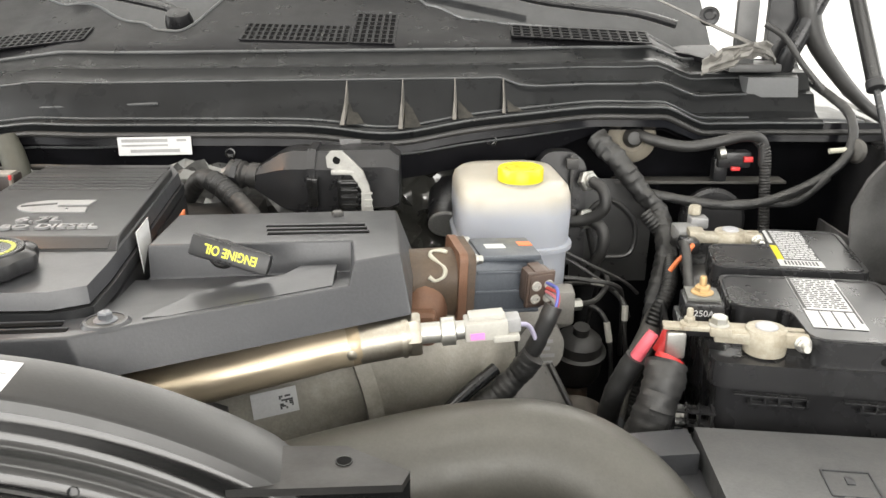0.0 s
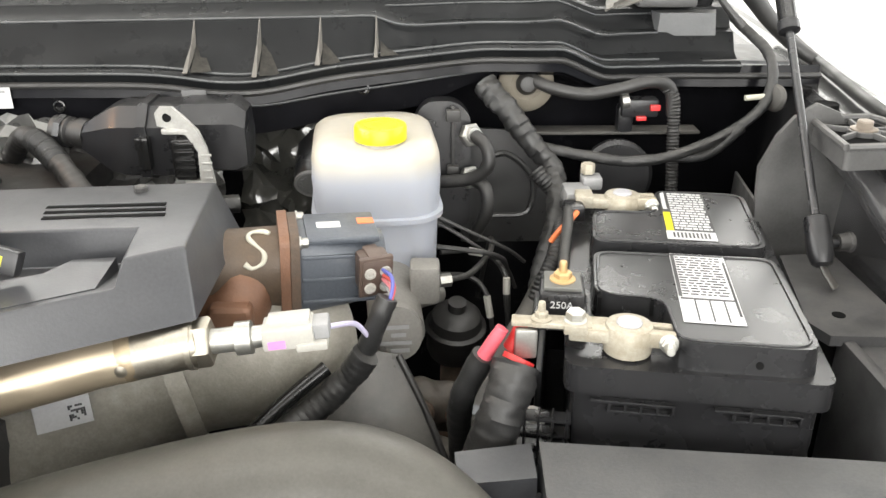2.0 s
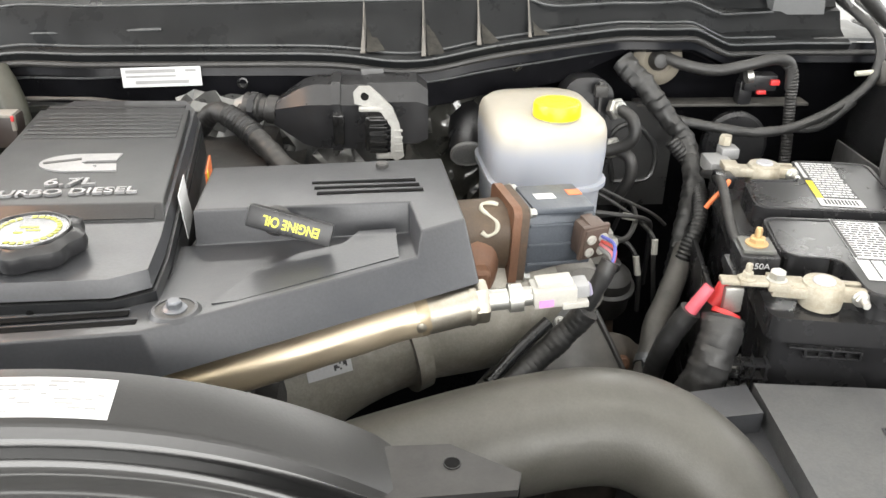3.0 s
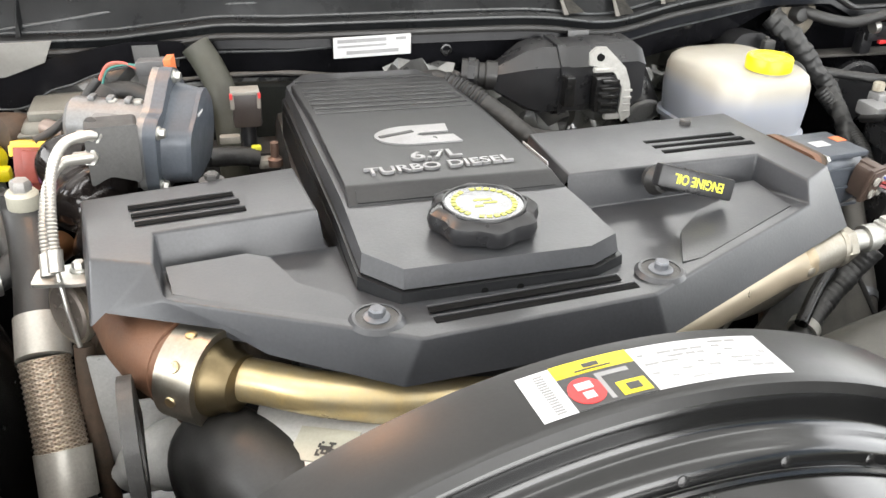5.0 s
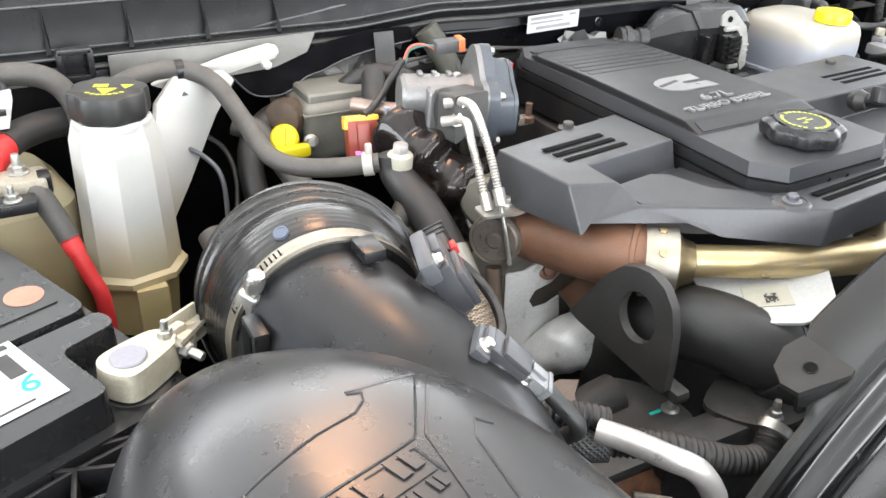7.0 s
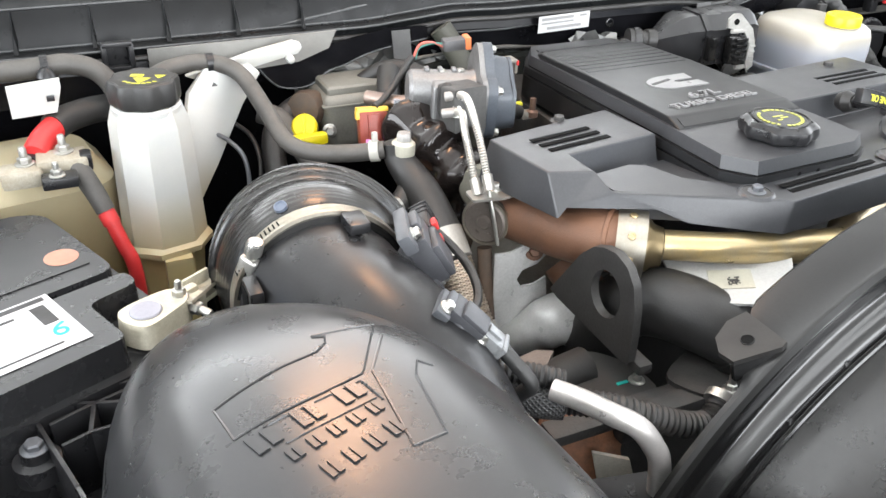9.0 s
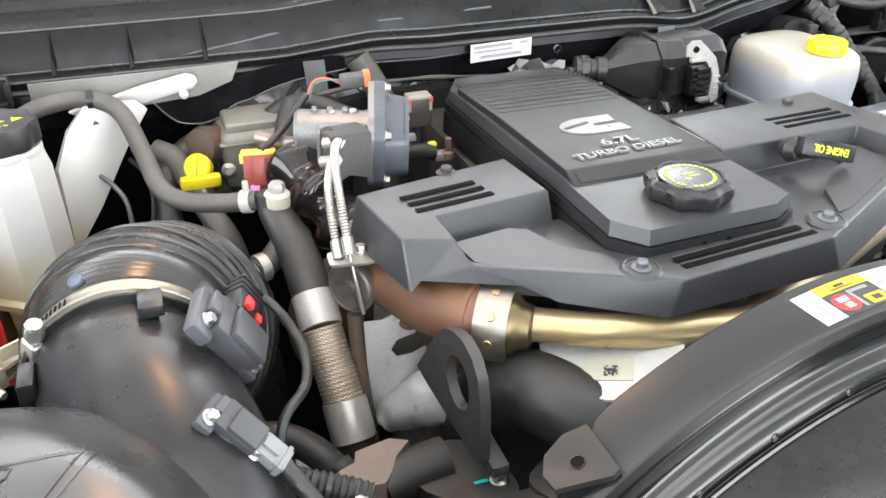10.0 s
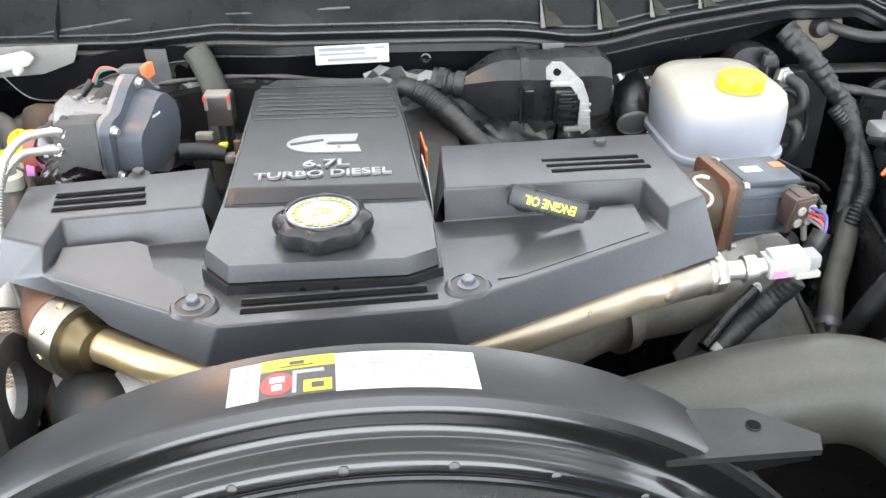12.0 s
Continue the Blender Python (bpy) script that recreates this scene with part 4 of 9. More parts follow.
part("sheet", on_ring(ang(0), ang(1), -0.017, 0.018, 0.0004), PAPER, lab)
part("yellow_field", on_ring(ang(0.125), ang(0.425), -0.017, -0.007, 0.0008), YELLOW, lab)
part("black_field", on_ring(ang(0.125), ang(0.425), -0.0065, 0.018, 0.0008), INK, lab)
def round_on_ring(u, h, r, lift):
    """A round spot on the label."""
    rings = []
    for k in range(21):
        a = -1 + 0.1 * k
        hh = r * math.sqrt(max(0.004, 1 - a * a))
        t = ang(u) - a * r / R
        rings.append([SH @ Vector((rr * math.cos(t), rr * math.sin(t), hz_)) for rr, hz_ in ((R + 0.0006, h - hh), (R + 0.0006 + lift, h - hh), (R + 0.0006 + lift, h + hh), (R + 0.0006, h + hh))])
    return loft(rings)


part("red_sign", round_on_ring(0.195, 0.006, 0.0098, 0.0011), RED, lab)
part("sign_hand", merged(on_ring(ang(0.165), ang(0.225), 0.000, 0.005, 0.0014), on_ring(ang(0.175), ang(0.215), 0.007, 0.012, 0.0014)), PAPER, lab)
part("sign_rod", merged(on_ring(ang(0.255), ang(0.272), -0.004, 0.016, 0.0011), on_ring(ang(0.255), ang(0.38), -0.004, -0.001, 0.0012)), INK_GREY, lab)
part("yellow_box", on_ring(ang(0.30), ang(0.41), 0.006, 0.016, 0.0011), YELLOW, lab)
part("box_mark", on_ring(ang(0.33), ang(0.38), 0.0085, 0.0135, 0.0014), INK, lab)
part("yellow_print", merged(on_ring(ang(0.24), ang(0.30), -0.0135, -0.0105, 0.0011), on_ring(ang(0.20), ang(0.34), -0.0095, -0.0085, 0.0011)), INK, lab)
rows = [on_ring(ang(0.055), ang(0.09), -0.014 + 0.0019 * k, -0.0131 + 0.0019 * k, 0.0007) for k in range(16)]
part("barcode", merged(*rows), INK_GREY, lab)
rng = random.Random(5)
rows = []
for j in range(8):
    u = 0.45
    while u < 0.95:
        w = rng.uniform(0.02, 0.07)
        if rng.random() < 0.45:
            rows.append(on_ring(ang(u), ang(min(0.97, u + w)), -0.014 + 0.0038 * j, -0.0126 + 0.0038 * j, 0.0007))
        u += w + 0.012
part("print", merged(*rows), INK_GREY, lab)

TINTED = paint("heat_tinted_pipe", (0.50, 0.37, 0.17), 0.36, 0.75, vary=0.18, grain=0.2, bump=0.02, edge=(0.44, 0.37, 0.24))
tn, tl = TINTED.node_tree.nodes, TINTED.node_tree.links
t_pos, t_sep, t_map, t_mix = tn.new("ShaderNodeNewGeometry"), tn.new("ShaderNodeSeparateXYZ"), tn.new("ShaderNodeMapRange"), tn.new("ShaderNodeMix")
t_map.inputs[1].default_value, t_map.inputs[2].default_value = -0.36, -0.18     # straw tint fades to pale steel
t_mix.data_type = "RGBA"
tl.new(t_pos.outputs["Position"], t_sep.inputs[0])
tl.new(t_sep.outputs[0], t_map.inputs[0])
tl.new(t_map.outputs[0], t_mix.inputs[0])
tl.new(tn["Principled BSDF"].inputs["Base Color"].links[0].from_socket, t_mix.inputs[6])
t_mix.inputs[7].default_value = (0.50, 0.42, 0.31, 1)
tl.new(t_mix.outputs[2], tn["Principled BSDF"].inputs["Base Color"])

# ---- crossover pipe along the front of the engine ----
pipe = thing("crossover_pipe", (-0.30, 0.55, 1.25), "straw-coloured heat-tinted steel crossover pipe", "pipe")
part("tube", tube([(-0.553, 0.583, 1.249), (-0.520, 0.566, 1.249), (-0.476, 0.541, 1.250), (-0.405, 0.527, 1.243), (-0.335, 0.530, 1.232), (-0.285, 0.562, 1.227), (-0.19, 0.597, 1.236), (-0.105, 0.628, 1.2455), (-0.072, 0.634, 1.249)],
                  lambda q, t, a: 0.0146 + 0.0050 * max(0, min(1, (q / t - 0.15) / 0.45)) - 0.0018 * max(0, min(1, (q / t - 0.93) / 0.07)), 28, 10, 0.004), TINTED, pipe)
part("end_tube", tube([(-0.074, 0.634, 1.249), (-0.030, 0.646, 1.252)], 0.0178, 28), STEEL, pipe)
part("weld", tube([(-0.079, 0.6327, 1.2486), (-0.069, 0.6352, 1.2497)], lambda q, t, a: 0.0176 + 0.0002 * math.sin(a * 9) + 0.0006 * math.sin(q / t * math.pi), 36, 6), paint("scorched_weld", (0.36, 0.29, 0.20), 0.45, 0.8), pipe)
part("weld_spot", lathe([(0.0050, -0.002), (0.0046, 0.0012), (0.0022, 0.0022), (0, 0.0024)], axis_frame((-0.0735, 0.6172, 1.2472), (0.1, -0.98, -0.1)), 18), STEEL, pipe)
clamp = thing("band_clamp", (-0.555, 0.583, 1.247), "wide stainless steel band clamp with rivets", "clamp")
ax = Vector((-0.03, 0.022, 0.0)) * -1
m = axis_frame((-0.556, 0.586, 1.248), ax)
part("band", lathe([(0.0315, -0.013), (0.033, -0.014), (0.0335, 0.0), (0.033, 0.014), (0.0315, 0.013)], m, 40), STEEL, clamp)
part("seat_ring", lathe([(0.018, 0.012), (0.0265, 0.013), (0.0255, 0.017), (0.0215, 0.021), (0.0190, 0.030), (0.012, 0.032)], m, 36), OLIVE, clamp)
for t in (60, 100, 140, 180):
    q = m @ Vector((0.0335 * math.cos(radians(t)), 0.0335 * math.sin(radians(t)), 0))
    part("rivet", lathe([(0.004, 0), (0.0035, 0.0012), (0, 0.0018)], axis_frame(q, q - m.translation), 14), GOLD, clamp)

sensor = thing("temperature_sensor", (-0.01, 0.648, 1.253), "steel sensor with a white connector and magenta mark", "sensor")
d = Vector((0.052, 0.003, 0.004)).normalized()
o = Vector((-0.034, 0.6455, 1.2515))
m = axis_frame(o, d)
part("nut", lathe([(0.0175, 0.004), (0.018, 0.006), (0.018, 0.014), (0.0165, 0.016)], m, 6), STEEL, sensor)
part("washer", lathe([(0.0165, 0.0), (0.0190, 0.0), (0.0190, 0.004), (0.0165, 0.004)], m, 28), STEEL, sensor)
part("stem", lathe([(0.009, 0.014), (0.009, 0.032), (0.012, 0.033), (0.012, 0.044), (0.008, 0.045), (0.008, 0.055), (0, 0.055)], m, 24), ZINC, sensor)
c = part("connector", merged(box((0, 0.001, 0.070), (0.024, 0.016, 0.036), 0.002, m), box((0.002, 0.010, 0.071), (0.016, 0.006, 0.030), 0.0015, m), box((0, -0.006, 0.086), (0.028, 0.006, 0.022), 0.0015, m)), WHITE_PLASTIC, sensor, "white plastic connector")
part("mark", box((-0.0125, -0.002, 0.062), (0.0006, 0.006, 0.012), 0, m), MAGENTA, c)
part("seal", box((0, 0.003, 0.093), (0.018, 0.012, 0.012), 0.002, m), INK_GREY, sensor)

# ---- dusty intake horn, its tag and the grey charge-air pipe ----
HORN = paint("pale_dusty_aluminium", (0.27, 0.255, 0.22), 0.55, 0.25, vary=0.3, grain=0.35, bump=0.08, dust=0.25, edge=(0.20, 0.185, 0.155))
horn = thing("intake_elbow", (-0.03, 0.70, 1.17), "dusty cast aluminium intake elbow", "intake")
part("elbow", tube([(-0.30, 0.675, 1.068), (-0.20, 0.733, 1.121), (-0.09, 0.778, 1.150), (-0.02, 0.795, 1.165), (0.03, 0.83, 1.165)], lambda s, t, a: 0.068 + 0.006 * math.sin(s * 22), 32, 8), HORN, horn)
part("flange", tube([(-0.100, 0.774, 1.148), (-0.086, 0.780, 1.151)], 0.0712, 36, 2), HORN, horn)
m = sheet_frame((-0.174, 0.683, 1.150), (-0.132, 0.700, 1.152), (-0.174, 0.693, 1.175))
t_ = part("tag", box((0.021, 0.0115, 0.0075), (0.042, 0.023, 0.0006), 0, m), PAPER, horn, "white tag with a square code")
rng = random.Random(3)
part("code", bars(m @ Matrix.Translation((0.0, 0, 0.0078)), [(0.026 + 0.0018 * i, 0.005 + 0.0018 * j, 0.0017, 0.0017) for i in range(7) for j in range(7) if rng.random() < 0.55]), INK, t_)

charge = thing("charge_air_pipe", (0.02, 0.56, 1.17), "thick dusty grey charge-air pipe", "pipe")
part("tube", tube([(-0.32, 0.51, 1.106), (-0.22, 0.530, 1.131), (-0.10, 0.553, 1.159), (0.016, 0.573, 1.176), (0.089, 0.575, 1.174), (0.144, 0.548, 1.148), (0.178, 0.508, 1.096), (0.191, 0.485, 1.02), (0.20, 0.47, 0.85)], 0.046, 36, 10), PIPE_GREY, charge)

# block and dark mass under the cover
block = thing("engine_block", (-0.33, 0.9, 0.6), "dark grey cast iron engine block under its covers", "engine")
part("block", box((-0.34, 0.96, 0.86), (0.30, 0.70, 0.62), 0.02), IRON_BLACK, block)
part("head", box((-0.35, 0.90, 1.20), (0.24, 0.52, 0.11), 0.015), IRON_BLACK, block)
part("front_case", box((-0.38, 0.64, 0.99), (0.34, 0.08, 0.38), 0.02), IRON_BLACK, block)
part("rear_cover", prism([(-0.56, 1.00), (-0.20, 1.00), (-0.20, 1.08), (-0.56, 1.08)], 1.0, 1.225, 0.01), IRON_BLACK, block)

FIRE_HOLES = ((-0.272, 1.330), (-0.269, 1.315), (-0.030, 1.316), (0.064, 1.323), (-0.545, 1.318))
# ---- brake fluid reservoir and master cylinder ----
res = thing("brake_reservoir", (0.08, 0.97, 1.15), "milky white brake fluid reservoir with a yellow cap", "reservoir")


def rounded(cx, cy, w, d, r, z, n=6, turn=0.0):
    """A rounded rectangle as a ring of corners at one height."""
    out = []
    for sx, sy, t0 in ((1, 1, 0), (-1, 1, 90), (-1, -1, 180), (1, -1, 270)):
        for k in range(n):
            t = math.radians(t0 + 90 * k / (n - 1))
            x, y = sx * (w / 2 - r) + r * math.cos(t), sy * (d / 2 - r) + r * math.sin(t)
            c, s2 = math.cos(radians(turn)), math.sin(radians(turn))
            out.append(Vector((cx + x * c - y * s2, cy + x * s2 + y * c, z)))
    return out


def stack(cx, cy, layers, turn=0.0):
    """A body of rounded rectangles: (z, width, depth, corner) from below."""
    return loft([rounded(cx, cy, w, d, r, z, 7, turn) for z, w, d, r in layers])


RX, RY = 0.080, 0.993
part("tank", stack(RX, RY, [(1.232, 0.128, 0.152, 0.036), (1.240, 0.129, 0.153, 0.036), (1.268, 0.132, 0.156, 0.036), (1.290, 0.130, 0.154, 0.036), (1.299, 0.125, 0.149, 0.036), (1.3045, 0.114, 0.138, 0.036), (1.307, 0.085, 0.105, 0.03), (1.3075, 0.03, 0.03, 0.012)], 5), TANK, res)
part("rim", stack(RX, RY, [(1.226, 0.128, 0.152, 0.036), (1.227, 0.137, 0.160, 0.038), (1.2325, 0.137, 0.160, 0.038), (1.2335, 0.130, 0.154, 0.036)], 5), TANK, res)
part("lower_tank", stack(RX, RY, [(1.135, 0.105, 0.105, 0.030), (1.15, 0.122, 0.146, 0.034), (1.227, 0.126, 0.150, 0.035)], 5), TANK, res)
part("neck", lathe([(0.023, 0), (0.023, 0.012), (0.021, 0.014)], axis_frame((0.089, 0.948, 1.298), (0, 0, 1)), 28), TANK, res)
c = part("cap", lathe([(0.0245, 0), (0.0262, 0.001), (0.0262, 0.0135), (0.025, 0.0158), (0.022, 0.0162), (0.0215, 0.0152), (0, 0.0152)], axis_frame((0.089, 0.948, 1.3075), (0, 0, 1)), 60, 30, 0.008), YELLOW, res, "ribbed yellow screw cap")
m = axis_frame((0.089, 0.948, 1.3230), (0, 0, 1))
rows = [box((0.0170, 0, 0), (0.003, 0.0035, 0.0003), 0, m @ pose(0, 0, 0, 0, 0, 15 * k)) for k in range(24) if k % 6 != 5]
rows += [box((0, -0.002, 0), (0.018, 0.0018, 0.0003), 0, m), box((0, 0.003, 0), (0.012, 0.0018, 0.0003), 0, m), box((-0.004, 0.007, 0), (0.006, 0.0015, 0.0003), 0, m)]
part("print", merged(*rows), paint("olive_ink", (0.35, 0.30, 0.01), 0.5), c)

MASTER = paint("grey_cast_iron", (0.17, 0.163, 0.15), 0.55, 0.3, vary=0.2, grain=0.3, bump=0.08)
master = thing("master_cylinder", (0.10, 0.88, 1.12), "grey cast brake master cylinder with cast marks", "master cylinder")
part("body", tube([(0.105, 0.835, 1.150), (0.09, 0.99, 1.165)], 0.027, 28, 4), MASTER, master)
part("end_plate", prism([(0.025 * math.cos(t), 0.025 * math.sin(t) - (0.006 if math.sin(t) < 0 else 0)) for t in (2 * math.pi * k / 24 for k in range(24))], 0, 0.012, 0.002, axis_frame((0.103, 0.832, 1.158), (0.1, -1, 0.1))), MASTER, master)
part("port", tube([(0.115, 0.90, 1.150), (0.147, 0.925, 1.146)], 0.011, 20, 3), MASTER, master)
part("cast_marks", bars(axis_frame((0.104, 0.8185, 1.156), (0.1, -1, 0.1)), [(0.0, 0.008, 0.026, 0.004), (0.003, 0.000, 0.014, 0.004), (0.0, -0.008, 0.030, 0.004), (0.004, -0.016, 0.018, 0.004)], 0.0006), INK_GREY, master)
part("union_nut", lathe([(0.007, 0), (0.007, 0.012), (0.004, 0.013)], axis_frame((0.147, 0.900, 1.172), (1, 0.25, 0)), 6), ZINC, master)
part("brake_line", tube([(0.157, 0.903, 1.172), (0.18, 0.925, 1.168), (0.205, 0.985, 1.165), (0.21, 1.05, 1.15), (0.20, 1.10, 1.05)], 0.0032, 8), IRON_BLACK, master)
part("wire", tube([(0.13, 0.96, 1.185), (0.17, 0.955, 1.182), (0.21, 0.96, 1.172), (0.225, 0.985, 1.14), (0.23, 1.0, 1.06)], 0.003, 8), RUBBER, master)
for p, q in (((0.221, 0.950, 1.150), (0.221, 0.947, 1.132)), ((0.200, 0.950, 1.128), (0.204, 0.946, 1.104))):
    part("white_sleeve", tube([p, q], 0.0040, 10, 2), WHITE_PLASTIC, master)
part("thin_wire", tube([(0.125, 0.985, 1.215), (0.150, 0.98, 1.208), (0.185, 0.98, 1.190), (0.225, 0.985, 1.168), (0.245, 0.99, 1.150)], 0.0022, 8), RUBBER, master)
part("thin_wire", tube([(0.125, 0.99, 1.208), (0.155, 0.98, 1.198), (0.190, 0.975, 1.176), (0.222, 0.98, 1.150), (0.235, 0.985, 1.12)], 0.0022, 8), RUBBER, master)
part("white_tape", tube([(0.180, 0.958, 1.179), (0.195, 0.958, 1.176)], 0.0040, 10, 2), WHITE_PLASTIC, master)
part("tag_wire", tube([(0.150, 0.985, 1.165), (0.185, 1.000, 1.160), (0.208, 0.985, 1.158), (0.220, 0.955, 1.150), (0.221, 0.945, 1.120), (0.23, 0.95, 1.06)], 0.0030, 8), RUBBER, master)
part("tag_wire", tube([(0.150, 0.96, 1.150), (0.180, 0.965, 1.145), (0.198, 0.955, 1.132), (0.205, 0.945, 1.100), (0.21, 0.95, 1.05)], 0.0030, 8), RUBBER, master)
part("port_block", box((0.132, 0.885, 1.180), (0.030, 0.030, 0.040), 0.005), MASTER, master)
boot = thing("steering_boot", (0.165, 0.93, 1.06), "black rubber boot below the brake cylinder", "boot")
part("boot", lathe([(0.012, -0.07), (0.013, -0.03), (0.028, -0.026), (0.031, -0.018), (0.031, 0.006), (0.0340, 0.008), (0.0340, 0.013), (0.029, 0.015), (0.027, 0.027), (0.019, 0.034), (0.010, 0.036), (0.010, 0.046), (0, 0.046)], axis_frame((0.165, 0.945, 1.085), (0.05, -0.25, 1)), 36), RUBBER, boot)
part("shaft", tube([(0.165, 0.95, 1.04), (0.16, 0.90, 0.90)], 0.016, 16, 2), RUST_DARK, boot)

# ---- exhaust gas valve ----
DUCT_RUST = paint("brown_rusty_duct", (0.085, 0.058, 0.036), 0.58, 0.2, vary=0.35, grain=0.3, bump=0.08, edge=(0.060, 0.042, 0.030))
egr = thing("egr_valve", (0.02, 0.76, 1.21), "blue-grey exhaust gas valve motor on a rusty duct", "valve")
d = Vector((0.092, 0.018, -0.004)).normalized()
o = Vector((-0.043, 0.771, 1.249))
m = axis_frame(o, d)


def four_square(w, h, r, z):
    return [m @ Vector((p.x, p.y, z)) for p in rounded(0, 0, w, h, r, 0, 5)]


part("duct", loft([four_square(0.060, 0.066, 0.027, -0.03), four_square(0.061, 0.066, 0.027, 0.02), four_square(0.062, 0.067, 0.026, 0.052)]), DUCT_RUST, egr, "rusty duct with a chalk mark")
part("flange", loft([four_square(0.070, 0.080, 0.008, 0.052), four_square(0.070, 0.080, 0.008, 0.060)]), RUST, egr)
part("gasket_plate", loft([four_square(0.068, 0.078, 0.010, 0.0605), four_square(0.068, 0.078, 0.010, 0.068)]), RUST_DARK, egr)
hs = part("motor_housing", loft([four_square(0.060, 0.066, 0.010, 0.068), four_square(0.062, 0.068, 0.012, 0.072), four_square(0.060, 0.064, 0.020, 0.110), four_square(0.056, 0.058, 0.022, 0.130), four_square(0.052, 0.054, 0.020, 0.140)]), EGR_GREY, egr)
for k in range(3):
    part("housing_rib", box((-0.0305, 0.020 - 0.020 * k, 0.102), (0.003, 0.0035, 0.064), 0.001, m), EGR_GREY, hs)
part("lid_edge", box((0, 0.033, 0.104), (0.056, 0.006, 0.060), 0.002, m), EGR_GREY, hs)
part("white_mark", box((0.0, 0.0363, 0.094), (0.012, 0.0006, 0.020), 0, m @ pose(0, 0, 0)), PAPER, hs)
part("orange_mark", box((0.006, 0.0363, 0.126), (0.012, 0.0006, 0.014), 0, m), ORANGE_INK, hs)
for x, y in ((-0.029, 0.033), (-0.029, -0.033), (0.029, 0.033)):
    bolt(egr, m @ Vector((x, y, 0.068)), d, 0.0042, 0.006, 0.0055)
# chalk letter on the duct, a bent stroke
s_pts = [(0.0320, 0.018, 0.036), (0.0325, 0.022, 0.028), (0.0325, 0.020, 0.020), (0.0325, 0.012, 0.018), (0.0325, 0.004, 0.024), (0.0325, -0.004, 0.030), (0.0325, -0.012, 0.028), (0.0325, -0.016, 0.020), (0.0325, -0.012, 0.013)]
part("chalk_stroke", tube([m @ Vector((-0.0326 * math.cos(0.92 + (y - 0.003) * 28), 0.0346 * math.sin(0.92 + (y - 0.003) * 28), 0.034 + (z - 0.024) * 0.95 + 0.0004 * math.sin(y * 900))) for x, y, z in s_pts], lambda q, t, a: 0.0019 + 0.0005 * math.sin(q * 300), 8, 5), CREAM, egr)
dn = thing("rusty_manifold_neck", (0.0, 0.73, 1.18), "rusty cast iron neck below the valve duct", "manifold")
part("neck", tube([(-0.02, 0.772, 1.246), (-0.022, 0.752, 1.224), (-0.040, 0.750, 1.214), (-0.08, 0.77, 1.21)], lambda s, t, a: 0.026 + 0.003 * noise.noise((s * 60, a, 0)), 22, 6), RUST, dn)
part("gusset", box((-0.024, 0.728, 1.222), (0.036, 0.02, 0.034), 0.008, pose(0, 0, 0), 3), RUST, dn)
plug = thing("valve_connector", (0.095, 0.725, 1.26), "brown four-pin connector with coloured wires", "connector")
pm = axis_frame((0.087, 0.762, 1.254), (0.35, -0.9, -0.15))
part("shell", merged(box((0, 0, 0.006), (0.026, 0.034, 0.024), 0.005, pm), box((0, 0.016, 0.004), (0.012, 0.006, 0.020), 0.0015, pm), box((0, 0, 0.013), (0.029, 0.037, 0.005), 0.002, pm)), BROWN_PLASTIC, plug)
for x in (-0.0065, 0.0065):
    for y in (-0.0075, 0.0065):
        part("pin_seal", lathe([(0.0048, 0.0), (0.0048, 0.002), (0.0028, 0.0022), (0.0024, 0.0008), (0, 0.0008)], pm @ Matrix.Translation((x, y, 0.018)), 14), WHITE_PLASTIC, plug)
for k, (mt, off) in enumerate(((paint("dull_red_wire", (0.40, 0.06, 0.05), 0.45), 0.004), (paint("blue_wire", (0.07, 0.08, 0.28), 0.45), 0.009), (paint("pink_wire", (0.50, 0.16, 0.18), 0.45), 0.0), (INK_GREY, -0.004))):
    part("wire", tube([pm @ Vector((0.004, off, 0.019)), (0.107 - 0.001 * k, 0.730, 1.250 + off), (0.104, 0.722, 1.240 + off * 0.5), (0.095, 0.720, 1.234)], 0.0016, 8), mt, plug)
loom = thing("taped_wire_loom", (0.05, 0.73, 1.15), "taped black wire loom hanging from the valve connector", "wire loom")
part("thin_loom", tube([(0.102, 0.722, 1.246), (0.096, 0.719, 1.232), (0.086, 0.722, 1.205), (0.078, 0.728, 1.185)], taped(0.0085), 14, 10, 0.0025), TAPE, loom)
part("thick_loom", tube([(0.084, 0.716, 1.198), (0.066, 0.718, 1.172), (0.034, 0.708, 1.145), (-0.006, 0.682, 1.128), (-0.06, 0.645, 1.105)], taped(0.0118, 0.10, 0.007), 18, 10, 0.0022), TAPE, loom)
part("sleeve", tube([(0.050, 0.725, 1.180), (0.020, 0.705, 1.163), (-0.010, 0.680, 1.145)], 0.0065, 14), BLACK_GLOSS, loom)
part("clip", lathe([(0.014, -0.005), (0.0155, -0.005), (0.0155, 0.005), (0.014, 0.005)], axis_frame((0.002, 0.688, 1.1315), (1, 0.7, 0.4)), 24), WHITE_PLASTIC, loom)
part("white_wire", tube([(0.050, 0.655, 1.255), (0.066, 0.672, 1.250), (0.078, 0.70, 1.235), (0.086, 0.716, 1.215)], 0.0022, 8), paint("lilac_wire", (0.45, 0.42, 0.55), 0.5), loom)
GREASY = paint("greasy_brown_cast_iron", (0.085, 0.070, 0.056), 0.55, 0.1, vary=0.4, grain=0.3, bump=0.10, dust=0.2, edge=(0.035, 0.032, 0.028))
splash = thing("splash_flap", (0.10, 0.76, 1.10), "dirty grey-black rubber splash flap", "flap")
